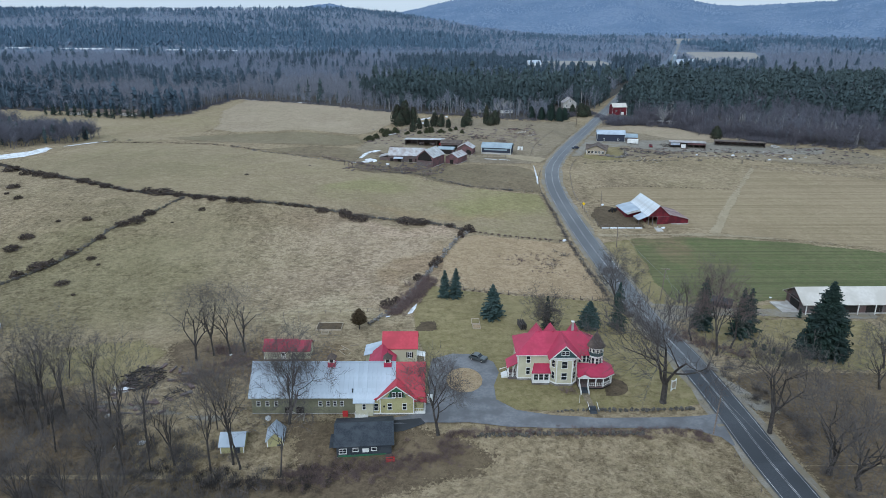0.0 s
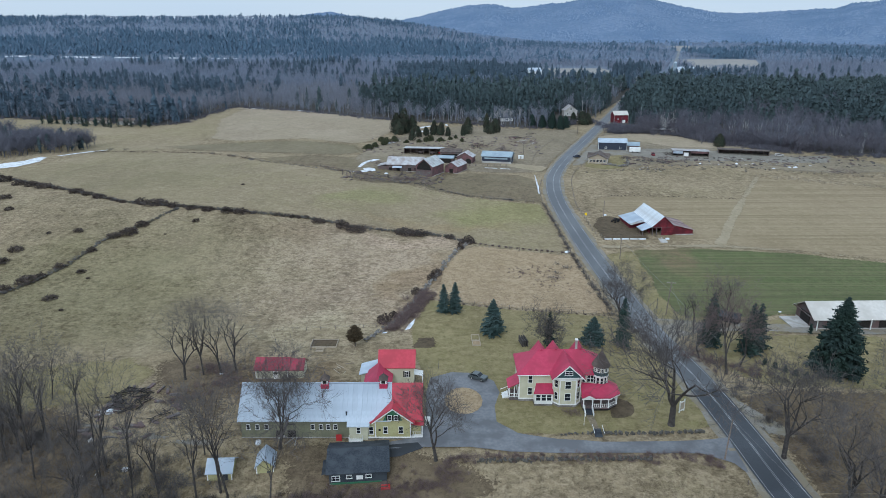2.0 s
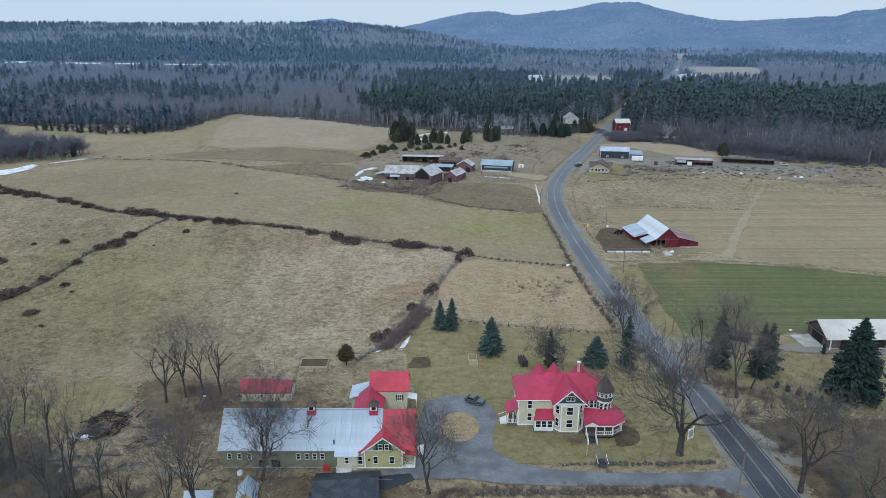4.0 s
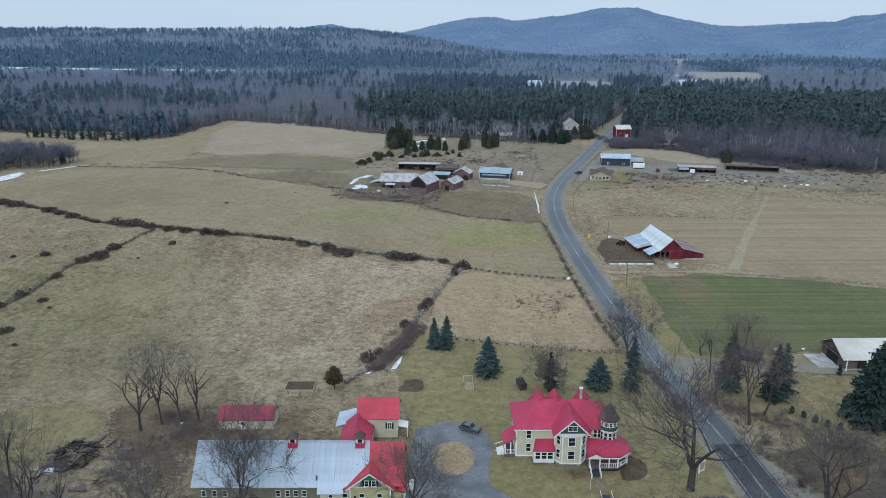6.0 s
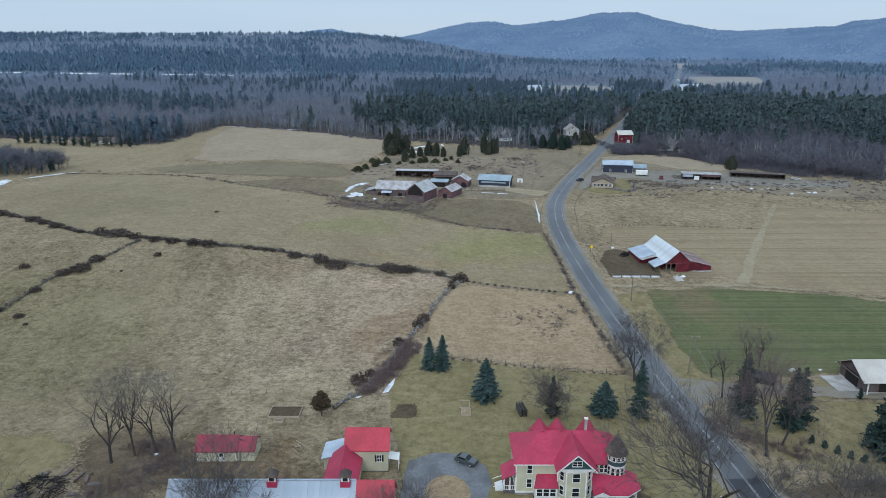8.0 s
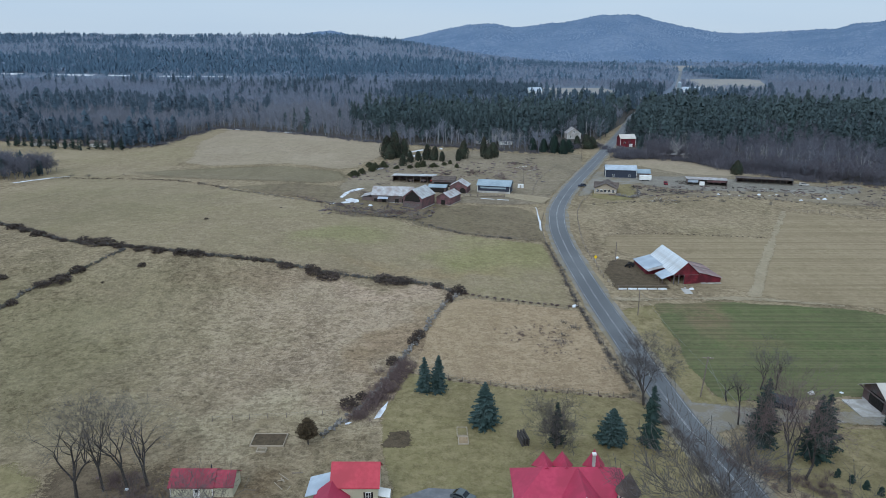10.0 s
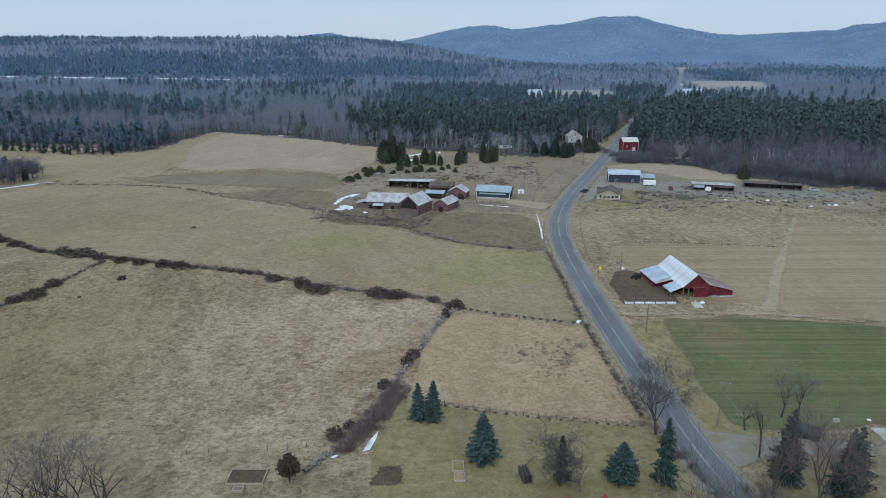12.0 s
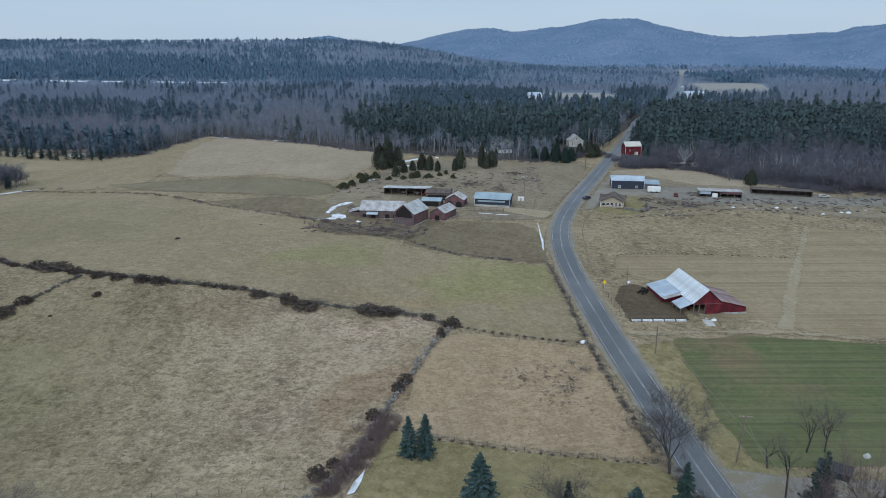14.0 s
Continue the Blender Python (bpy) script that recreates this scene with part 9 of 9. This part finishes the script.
timber_heap(-30, 392, 9, 1.2, 26, 10, "grey boards behind the old barn", ("oldwood", "post"))
timber_heap(126, 392, 7, 1.1, 20, 11, "grey scrap heaped in the yard", ("oldwood", "post"))
timber_heap(108, 358.5, 14, 0.7, 40, 12, "tumbled grey stones and boards in the grass", ("oldwood", "concrete", "bark"))
timber_heap(186, 372, 16, 0.7, 40, 13, "scattered pale scrap in the yard", ("oldwood", "oldwood", "post", "concrete"))
timber_heap(165, 384, 14, 0.8, 34, 14, "scattered grey scrap in the yard", ("oldwood", "post", "concrete"))
timber_heap(208, 352, 15, 0.8, 44, 15, "long stack of grey boards in the grass", ("oldwood", "oldwood", "post"))
timber_heap(58, 478, 10, 1.2, 24, 16, "brushwood heap beside the road", ("bark", "oldwood"))
timber_heap(-38, 94.5, 5, 0.6, 12, 17, "fallen branches in the thicket", ("bark", "post"))
timber_heap(-66.9, 103.4, 5, 0.5, 8, 18, "pale fallen poles in the thicket", ("post", "concrete"))
timber_heap(-26.5, 143, 6, 0.15, 6, 19, "pale boards lying on the grass", ("sand", "post"))
timber_heap(-33, 113.0, 5, 0.8, 10, 20, "clutter beside the barn wall", ("oldwood", "concrete"))

timber_heap(-34, 330, 12, 1.4, 70, 21, "grey rails and stones heaped before the old barn", ("oldwood", "bark", "stone"))
timber_heap(-11, 322, 10, 1.6, 60, 22, "grey tumbled rails below the old barn", ("oldwood", "bark", "post"))
timber_heap(46, 462, 9, 1.4, 40, 23, "dark brushwood heap at the yard's edge", ("bark", "pinkwood"))
timber_heap(104, 391, 8, 1.2, 40, 24, "row of grey pallets beside the yard", ("oldwood", "bark", "slate"))
timber_heap(112, 382, 9, 1.2, 40, 25, "row of grey pallets beside the yard", ("oldwood", "bark", "slate"))
timber_heap(122, 378, 9, 1.2, 40, 26, "grey stones and rails heaped in the yard", ("oldwood", "bark", "stone"))
timber_heap(133, 403, 10, 1.4, 40, 27, "brown brushwood heaped behind the yard", ("bark", "bush"))
timber_heap(180, 380, 12, 0.8, 40, 28, "pale scrap before the long shed", ("concrete", "post", "oldwood"))

red_steps = thing("wooden_steps", pose(-13.2, 101.9, height(-13.2, 101.9), 0, 0, 8), "red painted wooden steps beside the cottage", "steps")
for k in range(3):
    part("step", MB().box(-0.8, 0.8, -0.9 + 0.3 * k, -0.6 + 0.3 * k, -0.1 + 0.18 * k, 0.1 + 0.18 * k), M["door_red"], red_steps)
part("stringer", MB().box(-0.9, -0.8, -0.9, 0.1, -0.2, 0.3), M["door_red"], red_steps)


def pen():
    ob = thing("feed_bunk", pose(65.5, 241.3, height(65.5, 241.3)), "row of white concrete feed bunks along the pen", "feed bunk")
    for i in range(5):
        part("bunk", MB().box(-8 + i * 3.2, -5.3 + i * 3.2, -0.4, 0.4, -0.3, 0.4), M["snow"], ob)
    part("rail", MB().tube((-8, 0.7, 1.2), (8, 0.7, 1.2), 0.06, 0.06, 5), M["post"], ob)
    tr = thing("tractor", pose(66.6, 262, height(66.6, 262), 0, 0, 40), "dark old tractor standing in the pen", "tractor")
    part("hood", MB().box(-1.6, 0.3, -0.35, 0.35, 0.7, 1.35), M["black"], tr)
    part("seat", MB().box(0.5, 0.9, -0.25, 0.25, 1.0, 1.5), M["black"], tr)
    part("axle", MB().box(0.3, 1.0, -0.8, 0.8, 0.6, 1.0), M["slate"], tr)
    for x, r in ((-1.3, 0.4), (0.7, 0.75)):
        for s in (-1, 1):
            part("wheel", MB().tube((x, s * 0.65, r), (x, s * 0.95, r), r, r, 14), M["tyre"], tr)
    sh = gable("carport", 78.0, 168.5, 55, 3.2, 5.0, 1.6, 0.9, "slate", "slate", "small dark shelter with a slate-grey roof", "shed", "y", trim=None, base=0)
    part("opening", MB().box(-1.2, 1.2, -0.05, 0.02, 0, 1.6), M["black"], sh)


pen()


# ---- scrap strewn about the two yards ----
def strewn(name, x0, x1, y0, y1, n, material_, label, seed):
    rr = random.Random(seed)
    mb = MB()
    for i in range(n):
        x, y = rr.uniform(x0, x1), rr.uniform(y0, y1)
        m = pose(x, y, height(x, y) + 0.12, rr.uniform(-8, 8), rr.uniform(-8, 8), rr.uniform(0, 360))
        a, b, c = rr.uniform(0.3, 1.6), rr.uniform(0.1, 0.5), rr.uniform(0.05, 0.45)
        k = MB().box(-a, a, -b, b, -0.2, c)
        mb.add([m @ Vector(p) for p in k.v], k.f)
    tagged(solid(name, mb, material_, label, "scrap"), kind="stuff")


strewn("yard_scrap", -52, -2, 322, 346, 90, M["oldwood"], "grey boards and rubbish before the old barns", 1)
strewn("yard_scrap", -52, 60, 404, 470, 170, M["oldwood"], "grey boards and logs strewn in the farmyard", 2)
strewn("pale_scrap", 22, 60, 420, 470, 70, M["post"], "pale split timber strewn in the farmyard", 3)
strewn("yard_scrap", 100, 240, 366, 396, 150, M["oldwood"], "grey scrap strewn in the yard across the road", 4)
strewn("pale_scrap", 120, 240, 362, 392, 45, M["stone"], "pale scrap strewn in the yard across the road", 5)
strewn("yard_scrap", -75, -58, 112, 134, 40, M["oldwood"], "boards strewn round the brush pile", 6)
